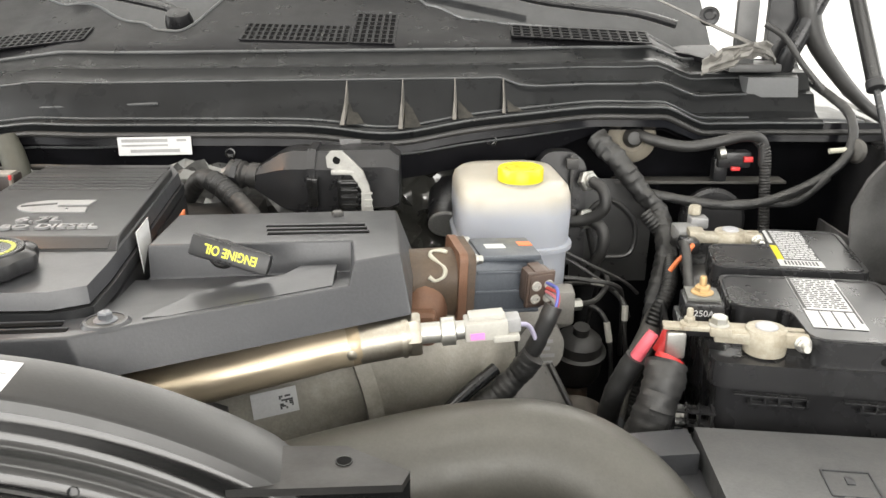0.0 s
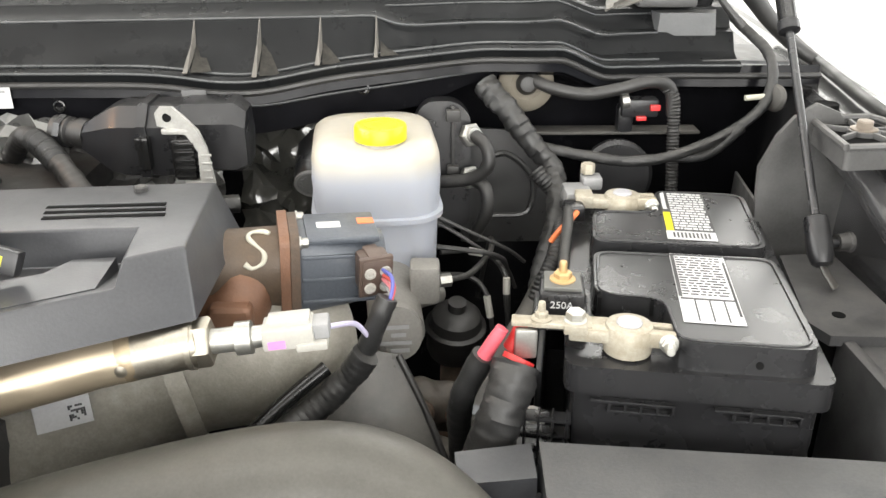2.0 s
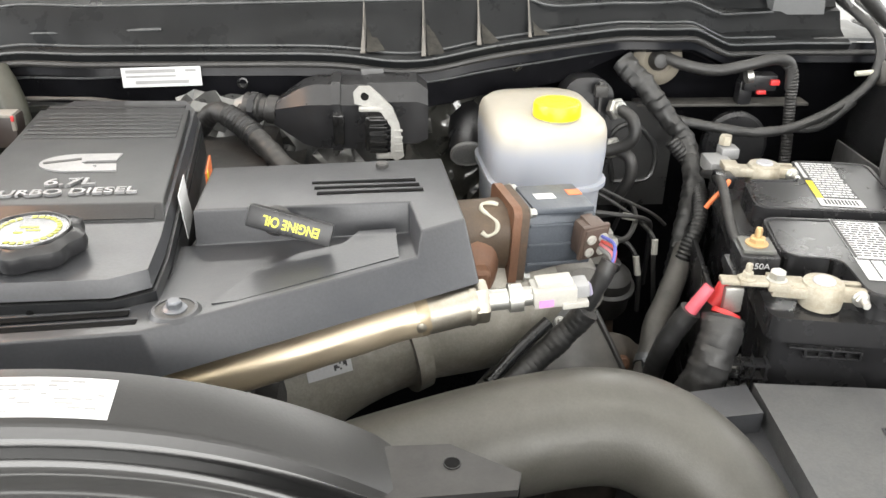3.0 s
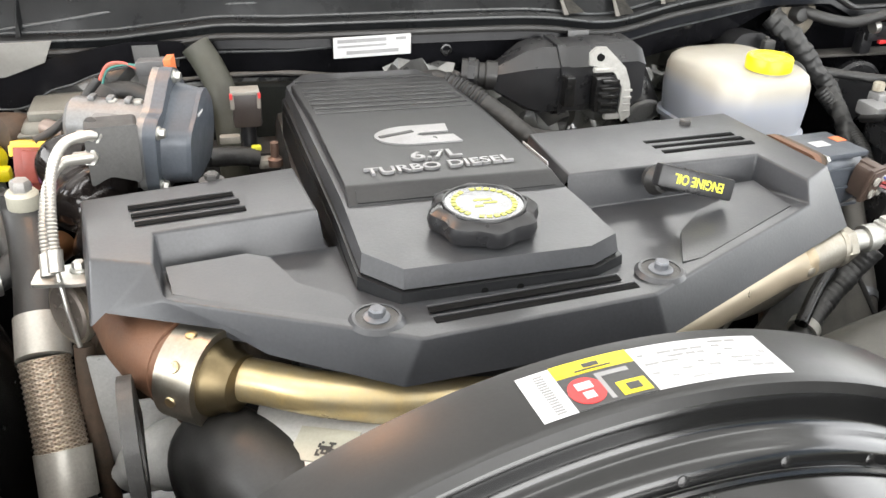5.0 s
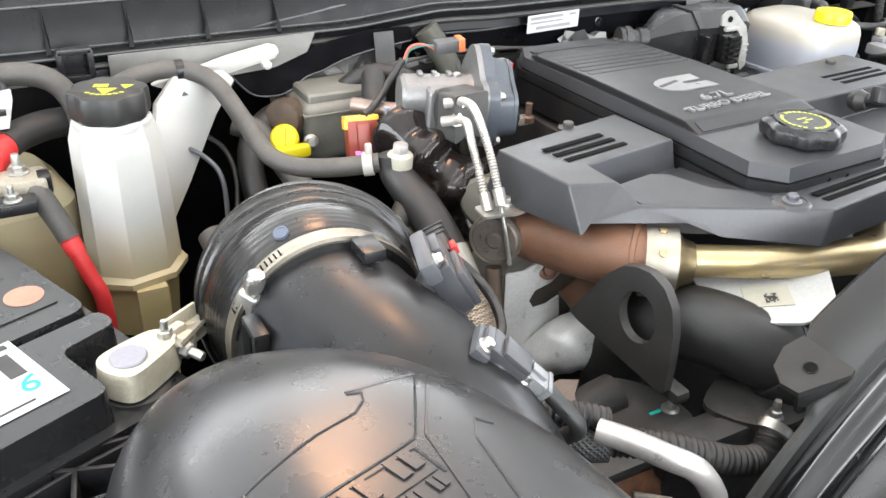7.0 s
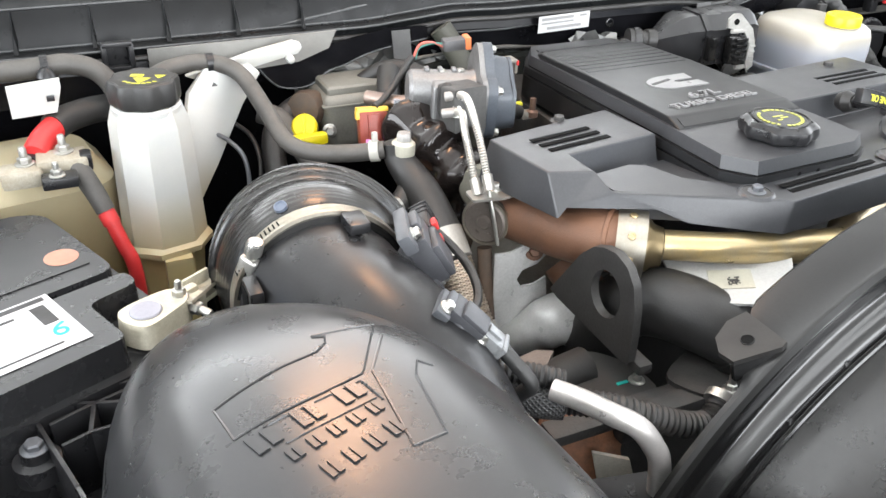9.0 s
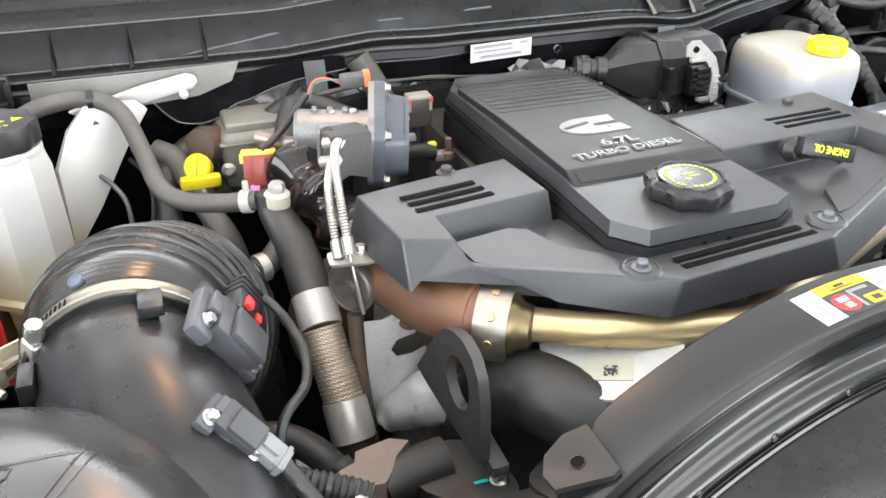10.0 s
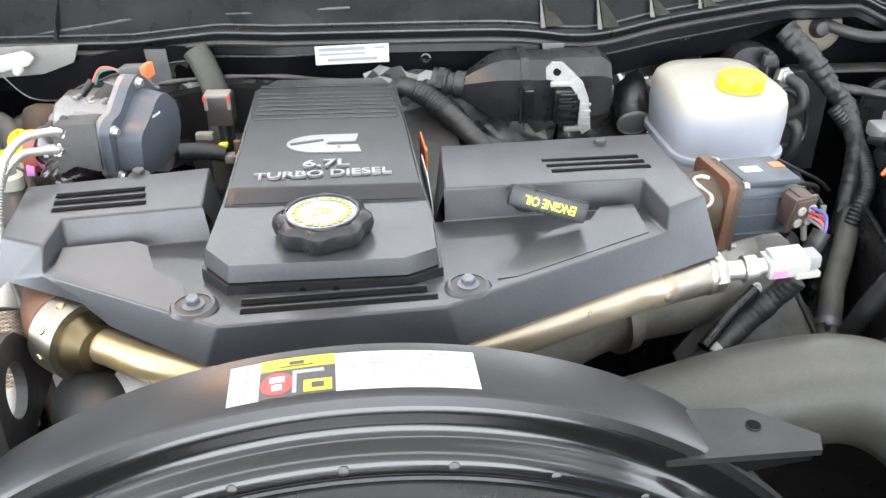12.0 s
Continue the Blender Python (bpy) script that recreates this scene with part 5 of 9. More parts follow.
part("flap", surface([(0.060, 0.772, 1.172), (0.108, 0.778, 1.160), (0.150, 0.735, 1.075), (0.128, 0.700, 1.045), (0.005, 0.705, 1.055), (-0.02, 0.73, 1.10)], [(0, 1, 2, 3), (0, 3, 4, 5)], thick=0.004), paint("greasy_black_rubber", (0.026, 0.026, 0.024), 0.30, vary=0.6, grain=0.2, dust=0.5, dust_colour=(0.20, 0.19, 0.17), edge=(0.07, 0.066, 0.06)), splash)

part("rolled_edge", tube([(0.108, 0.776, 1.160), (0.130, 0.757, 1.118), (0.150, 0.733, 1.075)], 0.0032, 10, 6), RUBBER, splash)
bolt(splash, (0.070, 0.764, 1.155), (0.2, -0.8, 0.5), 0.004, 0.004, 0.006)
low = thing("steering_gear", (0.14, 0.85, 1.0), "greasy brown cast steering gear deep in the bay", "steering gear")
part("casting", tube([(0.085, 0.845, 1.055), (0.115, 0.850, 1.060), (0.150, 0.858, 1.050), (0.180, 0.862, 1.035)], lambda s, t, a: 0.024 + 0.006 * noise.noise((s * 60, math.cos(a) * 1.6, math.sin(a) * 1.6)), 28, 8, 0.004), GREASY, low)
part("lower_casting", lathe([(0.0, 0.06), (0.020, 0.058), (0.030, 0.050), (0.033, 0.0), (0.040, -0.010), (0.040, -0.16)], axis_frame((0.135, 0.80, 0.985), (0.1, -0.1, 1)), 32), GREASY, low)
part("boss", lathe([(0.012, -0.02), (0.012, 0.006), (0.009, 0.010), (0, 0.010)], axis_frame((0.128, 0.828, 1.062), (-0.2, -0.9, 0.5)), 18), RUST_DARK, low)
bolt(low, (0.160, 0.828, 1.058), (0.1, -0.8, 0.5), 0.006, 0.006, 0.009, material=RUST)
rt = thing("return_hose", (0.17, 0.80, 1.0), "dusty black rubber hose with a spring clamp", "hose")
part("hose", tube([(0.262, 0.955, 1.135), (0.240, 0.915, 1.118), (0.214, 0.870, 1.106), (0.196, 0.840, 1.100), (0.186, 0.815, 1.085), (0.172, 0.785, 1.060), (0.160, 0.765, 1.02), (0.155, 0.755, 0.95)], 0.0135, 18), RUBBER_GREY, rt)
part("spring_clamp", lathe([(0.0135, -0.005), (0.0152, -0.005), (0.0152, 0.005), (0.0135, 0.005)], axis_frame((0.180, 0.802, 1.075), (0.5, 0.9, 0.6)), 24), BOLT_DARK, rt)
part("clamp_ear", box((0.172, 0.790, 1.083), (0.005, 0.008, 0.010), 0.001), BOLT_DARK, rt)

# ---- battery on its tray ----
BT = pose(0.237, 0.674, 0, 0, 0, -10)


def battery(m, label):
    bat = thing("car_battery", m @ Vector((0.1, 0.16, 1.02)), label, "battery")
    case = part("case", merged(prism(round_poly([(0.006, 0.004), (0.191, 0.004), (0.191, 0.331), (0.006, 0.331)], 0.010), 1.02, 1.195, 0.002, m), prism(round_poly([(0, -0.003), (0.198, -0.003), (0.198, 0.338), (0, 0.338)], 0.014), 1.190, 1.214, 0.003, m, segments=3)), BATTERY, bat)
    part("lid", prism(round_poly([(0.082, 0.002), (0.186, 0.004), (0.183, 0.168), (0.020, 0.162), (0.020, 0.074), (0.076, 0.072)], 0.016), 1.210, 1.2375, 0.0035, m, 0.002, 3), BATTERY, bat)
    part("lid", prism(round_poly([(0.020, 0.178), (0.182, 0.184), (0.182, 0.330), (0.088, 0.328), (0.086, 0.262), (0.020, 0.256)], 0.016), 1.210, 1.2380, 0.0035, m, 0.002, 3), BATTERY, bat)
    for ol, z in (([(0.082, 0.002), (0.186, 0.004), (0.183, 0.168), (0.020, 0.162), (0.020, 0.074), (0.076, 0.072)], 1.2378), ([(0.020, 0.178), (0.182, 0.184), (0.182, 0.330), (0.088, 0.328), (0.086, 0.262), (0.020, 0.256)], 1.2383)):
        q = round_poly(ol, 0.016)
        c_ = sum((Vector(p) for p in q), Vector((0, 0))) / len(q)
        loop = [m @ Vector((c_.x + (x - c_.x) * 0.93, c_.y + (y - c_.y) * 0.93, z)) for x, y in q]
        part("lid_rim", tube(loop + loop[:1], 0.0014, 6, straight=True), BATTERY, case)
    for x0 in (0.022, 0.115):
        rib = [box((x0 + 0.030, -0.0005, 1.184), (0.062, 0.006, 0.0022), 0.0006, m), box((x0 + 0.036, -0.0005, 1.176), (0.048, 0.006, 0.0022), 0.0006, m)]
        rib += [box((x0 + 0.014 + 0.012 * k, -0.0005, 1.180), (0.0022, 0.006, 0.009), 0.0005, m) for k in range(5)]
        part("case_rib", merged(*rib), BATTERY, bat)
    part("vent_hole", lathe([(0.003, 0), (0.003, 0.0006), (0, 0.0006)], axis_frame(m @ Vector((0.142, 0.0035, 1.2225)), m.to_3x3() @ Vector((0, -1, 0.2))), 12), COVER_DARK, bat)
    for x in (0.026, 0.068):
        part("slit", box((x, 0.0725, 1.229), (0.003, 0.006, 0.014), 0, m), COVER_DARK, bat)
    return bat


bat = battery(BT, "black lead-acid battery with white labels and corroded clamps")
zl = 1.2382
lab = part("front_label", box((0.1125, 0.098, zl), (0.047, 0.128, 0.0004), 0, BT), PAPER, bat, "white label with black print")
lm = BT @ Matrix.Translation((0.1125, 0.098, zl))
part("print", bars(lm, [(-0.0215, 0.02, 0.003, 0.082), (0.0, 0.0615, 0.044, 0.003)] + [(x - 0.0005, y + 0.020, w * 0.9, h) for x, y, w, h in print_rows(0.040, 0.080, 15, 21, 0.02, 0.38)] +
                   [(0.0215, 0.0, 0.002, 0.10), (0.0, -0.024, 0.044, 0.0025)] + [(-0.011 + 0.0115 * i, -0.043, 0.0012, 0.036) for i in range(3)]), INK, lab)
lab = part("rear_label", box((0.114, 0.258, zl), (0.047, 0.128, 0.0004), 0, BT), INK, bat, "black and white label with a yellow stripe")
lm = BT @ Matrix.Translation((0.114, 0.258, zl))
part("print", bars(lm, [(x + 0.004, y + 0.012, w, h) for x, y, w, h in print_rows(0.036, 0.104, 15, 8, 0.01, 0.55)] + [(-0.019, 0.04, 0.004, 0.05)]), PAPER, lab)
part("stripe", bars(lm, [(-0.0185, -0.022, 0.007, 0.056)]), YELLOW, lab)
part("code_field", bars(lm, [(0.0, -0.053, 0.046, 0.020)], lift=0.0005), PAPER, lab)
part("code", bars(lm, [(-0.016 + 0.0036 * i, -0.053, 0.0018, 0.012) for i in range(10)], lift=0.0008), INK, lab)


def pinch_clamp(name, m, label):
    """A lead battery clamp round its post, with a pinch bolt."""
    cl = thing(name, m @ Vector((0, 0, -0.01)), label, "battery clamp")
    part("post", lathe([(0.0105, -0.022), (0.0098, 0.004), (0.0085, 0.0052), (0, 0.0055)], m, 24), paint("grey_lead", (0.40, 0.40, 0.42), 0.5, 0.5), cl)
    part("ring", lathe([(0.0105, -0.019), (0.0185, -0.020), (0.0195, -0.010), (0.0190, -0.002), (0.0175, 0.002), (0.0105, 0.003)], m, 28), LEAD, cl)
    part("jaw", merged(box((0.022, 0.006, -0.005), (0.024, 0.007, 0.012), 0.002, m), box((0.022, -0.007, -0.005), (0.026, 0.008, 0.013), 0.002, m)), LEAD, cl)
    part("arm", merged(box((-0.028, -0.002, -0.006), (0.034, 0.020, 0.010), 0.002, m), box((-0.040, -0.002, -0.001), (0.018, 0.024, 0.008), 0.0015, m)), LEAD, cl)
    bolt(cl, m @ Vector((0.030, -0.011, -0.006)), m.to_3x3() @ Vector((0, -1, 0.15)), 0.0062, 0.006, 0.0075, stud=0.0038, name="pinch_bolt")
    return cl


pinch_clamp("battery_clamp", pose(0.288, 0.690, 1.236, 0, 0, -12), "corroded lead clamp on the battery post")
pinch_clamp("battery_clamp", pose(0.340, 0.955, 1.242, 0, 0, -6), "corroded lead clamp on the rear battery post")

fuse = thing("fuse_block", (0.243, 0.733, 1.22), "black battery fuse block with a copper stud", "fuse")
fm = pose(0.243, 0.737, 1.238, 0, 0, -8)
part("base", merged(box((0, 0, 0), (0.036, 0.038, 0.022), 0.003, fm), box((0, 0.004, -0.016), (0.044, 0.044, 0.014), 0.003, fm)), BLACK_SATIN, fuse)
part("top_plate", box((0, 0.002, 0.0125), (0.030, 0.030, 0.004), 0.001, fm), paint("dark_tin", (0.12, 0.12, 0.11), 0.5, 0.5), fuse)
bolt(fuse, fm @ Vector((0, 0.002, 0.0145)), head=0.0075, height=0.006, washer=0.0105, material=paint("rusty_brass", (0.46, 0.31, 0.15), 0.5, 0.6), stud=0.0034, name="stud_nut")
words("250A", 0.006, sheet_frame((0.2402, 0.7178, 1.2395), (0.3, 0.7094, 1.2395), (0.2402, 0.7178, 1.25)), PAPER, fuse, 0.0002)
part("bus_bar", merged(box((0.0, -0.040, -0.002), (0.046, 0.016, 0.004), 0.001, fm), box((-0.028, -0.039, -0.003), (0.022, 0.013, 0.004), 0.001, fm), box((0.026, -0.038, -0.004), (0.020, 0.022, 0.004), 0.001, fm)), LEAD, fuse)
bolt(fuse, fm @ Vector((-0.016, -0.040, 0.000)), head=0.0052, height=0.006, washer=0.008, stud=0.003, material=LEAD, name="stud_nut")
bolt(fuse, fm @ Vector((0.010, -0.040, 0.000)), head=0.0075, height=0.008, washer=0.009, name="stud_nut")
part("lead_trace", tube([(0.288, 1.0, 1.215), (0.280, 0.93, 1.235), (0.262, 0.84, 1.220), (0.248, 0.76, 1.215)], 0.0055, 12), TAPE, fuse)

cable = thing("battery_cable", (0.19, 0.69, 1.12), "thick black taped battery cable with red ends", "cable")
part("sheath", tube([(0.203, 0.690, 1.203), (0.196, 0.678, 1.185), (0.184, 0.668, 1.150), (0.176, 0.68, 1.115), (0.17, 0.72, 1.02)], taped(0.0185, 0.10, 0.008), 20, 10, 0.003), TAPE, cable)
part("red_end", tube([(0.205, 0.692, 1.208), (0.203, 0.690, 1.2045)], 0.0130, 20, 3), RED, cable)
part("lug", box((0.210, 0.696, 1.219), (0.018, 0.007, 0.026), 0.003, pose(0, 0, 0)), ZINC, cable)
part("faded_cap", tube([(0.193, 0.709, 1.225), (0.186, 0.708, 1.214), (0.178, 0.709, 1.198)], lambda s, t, a: 0.0054 + 0.0012 * s / t, 14), PINK, cable, "faded red rubber cap")
part("second_sheath", tube([(0.179, 0.709, 1.200), (0.170, 0.712, 1.180), (0.160, 0.72, 1.14), (0.165, 0.76, 1.05)], taped(0.0105), 14, 8, 0.003), TAPE, cable)
part("red_cap", tube([(0.212, 0.715, 1.222), (0.207, 0.713, 1.212), (0.202, 0.712, 1.203)], 0.0090, 14), RED, cable)

rear = thing("rear_battery_lead", (0.30, 1.0, 1.22), "grey battery lead with an orange wire and a brass nut", "cable")
part("lug_block", merged(box((0.300, 0.995, 1.228), (0.030, 0.040, 0.018), 0.004), box((0.318, 1.012, 1.238), (0.022, 0.022, 0.014), 0.003)), INK_GREY, rear)
part("nut", lathe([(0.008, 0), (0.008, 0.009), (0.007, 0.011), (0, 0.011)], axis_frame((0.314, 1.015, 1.247), (0, 0, 1)), 6), LEAD, rear)
part("orange_wire", tube([(0.288, 0.925, 1.236), (0.280, 0.915, 1.232), (0.268, 0.91, 1.222), (0.260, 0.91, 1.21)], 0.0028, 8), ORANGE_INK, rear)
part("plug", box((0.287, 0.94, 1.232), (0.020, 0.026, 0.016), 0.003), BLACK_SATIN, rear)

tray = thing("battery_tray", (0.34, 0.80, 1.0), "black plastic battery tray with a lattice side", "tray")
part("floor", box((0.10, 0.16, 1.008), (0.25, 0.38, 0.02), 0.004, BT), BLACK_SATIN, tray)
part("side", box((-0.020, 0.21, 1.085), (0.006, 0.28, 0.15), 0.002, BT), BLACK_SATIN, tray)
lat = [box((-0.050 + 0.011 * i, 0.000, 1.115), (0.002, 0.014, 0.105), 0.0003, BT) for i in range(6)] + [box((-0.022, 0.000, 1.066 + 0.014 * i), (0.060, 0.014, 0.002), 0.0003, BT) for i in range(8)]
part("lattice", merged(*lat), BLACK_SATIN, tray)
bolt(tray, (0.219, 0.705, 1.140), (-0.2, -0.7, 0.7), head=0.0065, height=0.006, washer=0.0115)

BOXC = paint("grained_box_plastic", (0.048, 0.049, 0.050), 0.45, vary=0.15, grain=0.35, bump=0.06, dust=0.08)
boxc = thing("fuse_box_cover", (0.36, 0.50, 1.10), "large dark grey plastic box cover with a raised sign", "box cover")
part("lid", prism([(0.215, 0.636), (0.60, 0.590), (0.60, 0.28), (0.20, 0.30)], 1.08, 1.170, 0.006, segments=3), BOXC, boxc)
part("side_lip", prism([(0.160, 0.600), (0.214, 0.606), (0.214, 0.33), (0.150, 0.33)], 1.07, 1.148, 0.005), COVER, boxc)
part("corner_tab", prism([(0.152, 0.628), (0.209, 0.637), (0.209, 0.598), (0.154, 0.592)], 1.09, 1.168, 0.004, segments=3), COVER, boxc)
im = pose(0.311, 0.552, 1.1705, 0, 0, -8)
part("sign", merged(*[box(p, s, 0.0003, im) for p, s in (((0, 0.017, 0), (0.036, 0.0016, 0.0014)), ((0, -0.017, 0), (0.036, 0.0016, 0.0014)), ((-0.018, 0, 0), (0.0016, 0.034, 0.0014)), ((0.018, 0, 0), (0.0016, 0.034, 0.0014)), ((0.0, 0.004, 0), (0.006, 0.010, 0.0014)), ((-0.006, -0.022, 0), (0.008, 0.008, 0.0014)))]), COVER, boxc)

# ---- hood strut, wing panel, looms at the firewall ----
strut = thing("hood_strut", (0.507, 0.857, 1.235), "black gas strut that holds the hood open", "strut")
d = Vector((0.0, 0.142, 0.170)).normalized()
s0 = Vector((0.507, 0.857, 1.235))
part("rod", tube([s0, s0 + d * 0.24], 0.0042, 14, 2), paint("black_rod_finish", (0.02, 0.02, 0.021), 0.25), strut)
part("cylinder", tube([s0 + d * 0.225, s0 + d * 0.62], 0.0095, 20, 2), BLACK_GLOSS, strut)
part("collar", lathe([(0.0075, 0), (0.011, 0.002), (0.011, 0.012), (0.009, 0.014)], axis_frame(s0 + d * 0.218, d), 20), BLACK_SATIN, strut)
part("socket", lathe([(0.0075, 0.022), (0.0110, 0.020), (0.0118, 0.010), (0.0122, -0.006), (0.0118, -0.018), (0.0095, -0.026), (0.005, -0.029), (0, -0.029)], axis_frame(s0, d), 20), BLACK_SATIN, strut)
part("retaining_clip", box((0.004, -0.0115, -0.006), (0.008, 0.003, 0.016), 0.001, axis_frame(s0, d)), RUBBER_GREY, strut)
part("ball_stud", tube([s0 - d * 0.006, s0 - d * 0.006 + Vector((0.030, 0.004, 0))], 0.0048, 12, 2), BLACK_SATIN, strut)
part("stud_collar", lathe([(0.0048, -0.006), (0.0085, -0.006), (0.0085, 0.004), (0.010, 0.005), (0.010, 0.008)], axis_frame(s0 - d * 0.006 + Vector((0.024, 0.003, 0)), (1, 0.1, 0)), 18), IRON_BLACK, strut)
part("tail_strip", tube([s0 - d * 0.024, s0 - d * 0.036 + Vector((0.004, 0.004, 0)), s0 - d * 0.052 + Vector((0.012, 0.006, 0))], 0.0065, 10, 4, flat=0.4), RUBBER_GREY, strut)

# Dusty black plastic, base raised to stand for veiling glare on this side.
DUSTY_HAZED = paint("dusty_black_plastic_hazed", (0.062, 0.061, 0.060), 0.42, vary=0.4, grain=0.25, dust=0.4, dust_colour=(0.18, 0.165, 0.15))
WING_BLACK = paint("scuffed_wing_steel", (0.050, 0.050, 0.051), 0.38, vary=0.4, grain=0.2, dust=0.2)
panel = thing("inner_wing_liner", (0.53, 0.95, 1.1), "dusty black plastic liner beside the battery", "liner")
part("sheet", prism([(0.497, 1.03), (0.482, 1.206), (0.478, 1.274), (0.492, 1.308), (0.507, 1.327), (0.528, 1.341), (0.551, 1.332), (0.575, 1.30), (0.575, 1.03)], -0.955, -0.949, 0.002, pose(0, 0, 0, 90)), DUSTY_HAZED, panel)
part("side_sheet", surface([(0.484, 0.956, 1.235), (0.486, 0.956, 1.18), (0.497, 0.956, 1.03), (0.53, 1.15, 1.03), (0.535, 1.15, 1.20)], [(0, 1, 2, 3, 4)], thick=0.003), DUSTY_HAZED, panel)
SHELF = [(0.528, 0.962), (0.592, 0.966), (0.604, 0.940), (0.590, 0.868), (0.520, 0.862)]
part("shelf", prism(round_poly(SHELF, 0.006), 1.300, 1.319, 0.003), DUSTY_HAZED, panel)
part("shelf_well", prism(round_poly([(0.5595 + (x - 0.5595) * 0.86, 0.916 + (y - 0.916) * 0.86) for x, y in SHELF], 0.005), 1.3185, 1.3196, 0.0003), COVER_DARK, panel)
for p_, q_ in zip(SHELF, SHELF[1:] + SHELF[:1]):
    part("shelf_lip", tube([(*p_, 1.3225), (*q_, 1.3225)], 0.0038, 8, 2), DUSTY_HAZED, panel)
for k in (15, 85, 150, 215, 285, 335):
    part("shelf_rib", box((0.020, 0, 0.0), (0.034, 0.0030, 0.007), 0.0005, pose(0.560, 0.914, 1.3215, 0, 0, k)), DUSTY_HAZED, panel)
part("shelf_boss", lathe([(0.015, -0.004), (0.015, 0.004), (0.010, 0.005), (0, 0.005)], axis_frame((0.560, 0.914, 1.320), (0, 0, 1)), 24), DUSTY_HAZED, panel)
bolt(panel, (0.560, 0.914, 1.3245), head=0.0085, height=0.008, washer=0.013, material=paint("brown_steel", (0.20, 0.17, 0.14), 0.45, 0.7))
part("lower_wall", box((0.497, 0.58, 0.98), (0.012, 0.36, 0.41), 0.004, pose(0, 0, 0)), WING_BLACK, panel)
rail = thing("wing_rail", (0.56, 0.75, 1.15), "flat black steel rail along the inner wing", "rail")
part("flat", prism([(0.470, 0.775), (0.500, 0.915), (0.556, 0.920), (0.556, 0.745), (0.480, 0.750)], 1.180, 1.190, 0.002), WING_BLACK, rail)
part("slot_hole", lathe([(0.006, 0), (0.006, 0.0006), (0, 0.0006)], axis_frame((0.503, 0.786, 1.1902), (0, 0, 1)), 16), COVER_DARK, rail)
part("tube", tube([(0.560, 0.955, 1.296), (0.566, 0.90, 1.278), (0.572, 0.82, 1.245), (0.580, 0.66, 1.18)], 0.018, 18), FENDER, rail)
part("brace", box((0.530, 0.60, 1.09), (0.05, 0.34, 0.18), 0.006, pose(0, 0, 0)), WING_BLACK, rail)

hang = thing("firewall_loom", (0.27, 1.05, 1.1), "taped black wiring loom hanging on the firewall", "wire loom")
part("trunk", tube([(0.205, 1.125, 1.320), (0.232, 1.10, 1.295), (0.258, 1.085, 1.262), (0.285, 1.07, 1.23), (0.283, 1.02, 1.195), (0.268, 0.985, 1.16), (0.255, 0.96, 1.11), (0.24, 0.95, 1.02), (0.22, 0.93, 0.86)], lambda q, t, a: taped(0.0150 - 0.003 * min(1, q / 0.12), 0.16, 0.013)(q, t, a), 20, 10, 0.003), TAPE, hang)
part("second_trunk", tube([(0.262, 1.06, 1.235), (0.290, 1.04, 1.20), (0.275, 0.96, 1.175), (0.250, 0.93, 1.13), (0.235, 0.92, 1.05), (0.215, 0.91, 0.86)], ribbed(0.0100, 0.0013, 0.005), 16, 10, 0.0012), TAPE, hang)
part("cross_cable", tube([(0.262, 1.095, 1.255), (0.31, 1.08, 1.248), (0.37, 1.06, 1.245), (0.43, 1.07, 1.250), (0.50, 1.10, 1.268), (0.545, 1.12, 1.300), (0.555, 1.15, 1.345), (0.54, 1.22, 1.372), (0.545, 1.30, 1.38)], taped(0.0064, 0.10), 14, 10, 0.003), TAPE, hang)
part("second_cable", tube([(0.425, 1.09, 1.240), (0.47, 1.09, 1.243), (0.515, 1.10, 1.275)], taped(0.0065), 12, 8, 0.003), TAPE, hang)
part("cable_clip", tube([(0.520, 1.122, 1.303), (0.545, 1.122, 1.305)], 0.0035, 10, 2), CREAM, hang)
part("cable_grommet", lathe([(0.008, -0.003), (0.016, -0.003), (0.017, 0.0), (0.014, 0.004), (0.008, 0.006)], axis_frame((0.556, 1.122, 1.303), (-0.9, -0.4, 0.1)), 22), RUBBER_GREY, hang)
grom = thing("grommet", (0.260, 1.150, 1.326), "tan foam grommet in the firewall with a black cable", "grommet")
gm = axis_frame((0.258, 1.150, 1.316), (0, -1, 0.15))
part("ring", lathe([(0.016, 0.010), (0.019, 0.012), (0.029, 0.010), (0.0335, 0.006), (0.0345, 0.0), (0.0, 0.0)], gm, 36), FOAM, grom)
part("boot", lathe([(0.014, 0.004), (0.013, 0.016), (0.009, 0.024), (0.0, 0.026)], gm, 24), RUBBER, grom)
part("cable", tube([(0.262, 1.14, 1.324), (0.285, 1.115, 1.318), (0.325, 1.11, 1.312), (0.365, 1.11, 1.318), (0.400, 1.11, 1.326), (0.425, 1.115, 1.318), (0.432, 1.115, 1.285)], 0.0075, 14, 8), RUBBER, grom)
part("conduit", tube([(0.418, 1.115, 1.322), (0.431, 1.115, 1.305), (0.434, 1.11, 1.26), (0.436, 1.10, 1.20), (0.44, 1.09, 1.08)], ribbed(0.0080, 0.0016, 0.0042), 14, 12, 0.0009), RUBBER, grom)
con = thing("cable_connector", (0.40, 1.15, 1.28), "black connector with red locks on the firewall", "connector")
part("shell", merged(box((0.395, 1.135, 1.290), (0.045, 0.024, 0.022), 0.004, None), box((0.380, 1.14, 1.275), (0.020, 0.02, 0.035), 0.006)), BLACK_SATIN, con)
part("red_lock", box((0.412, 1.121, 1.292), (0.012, 0.006, 0.007), 0.001), RED, con)
part("red_lock", box((0.396, 1.121, 1.279), (0.012, 0.006, 0.005), 0.001), RED, con)
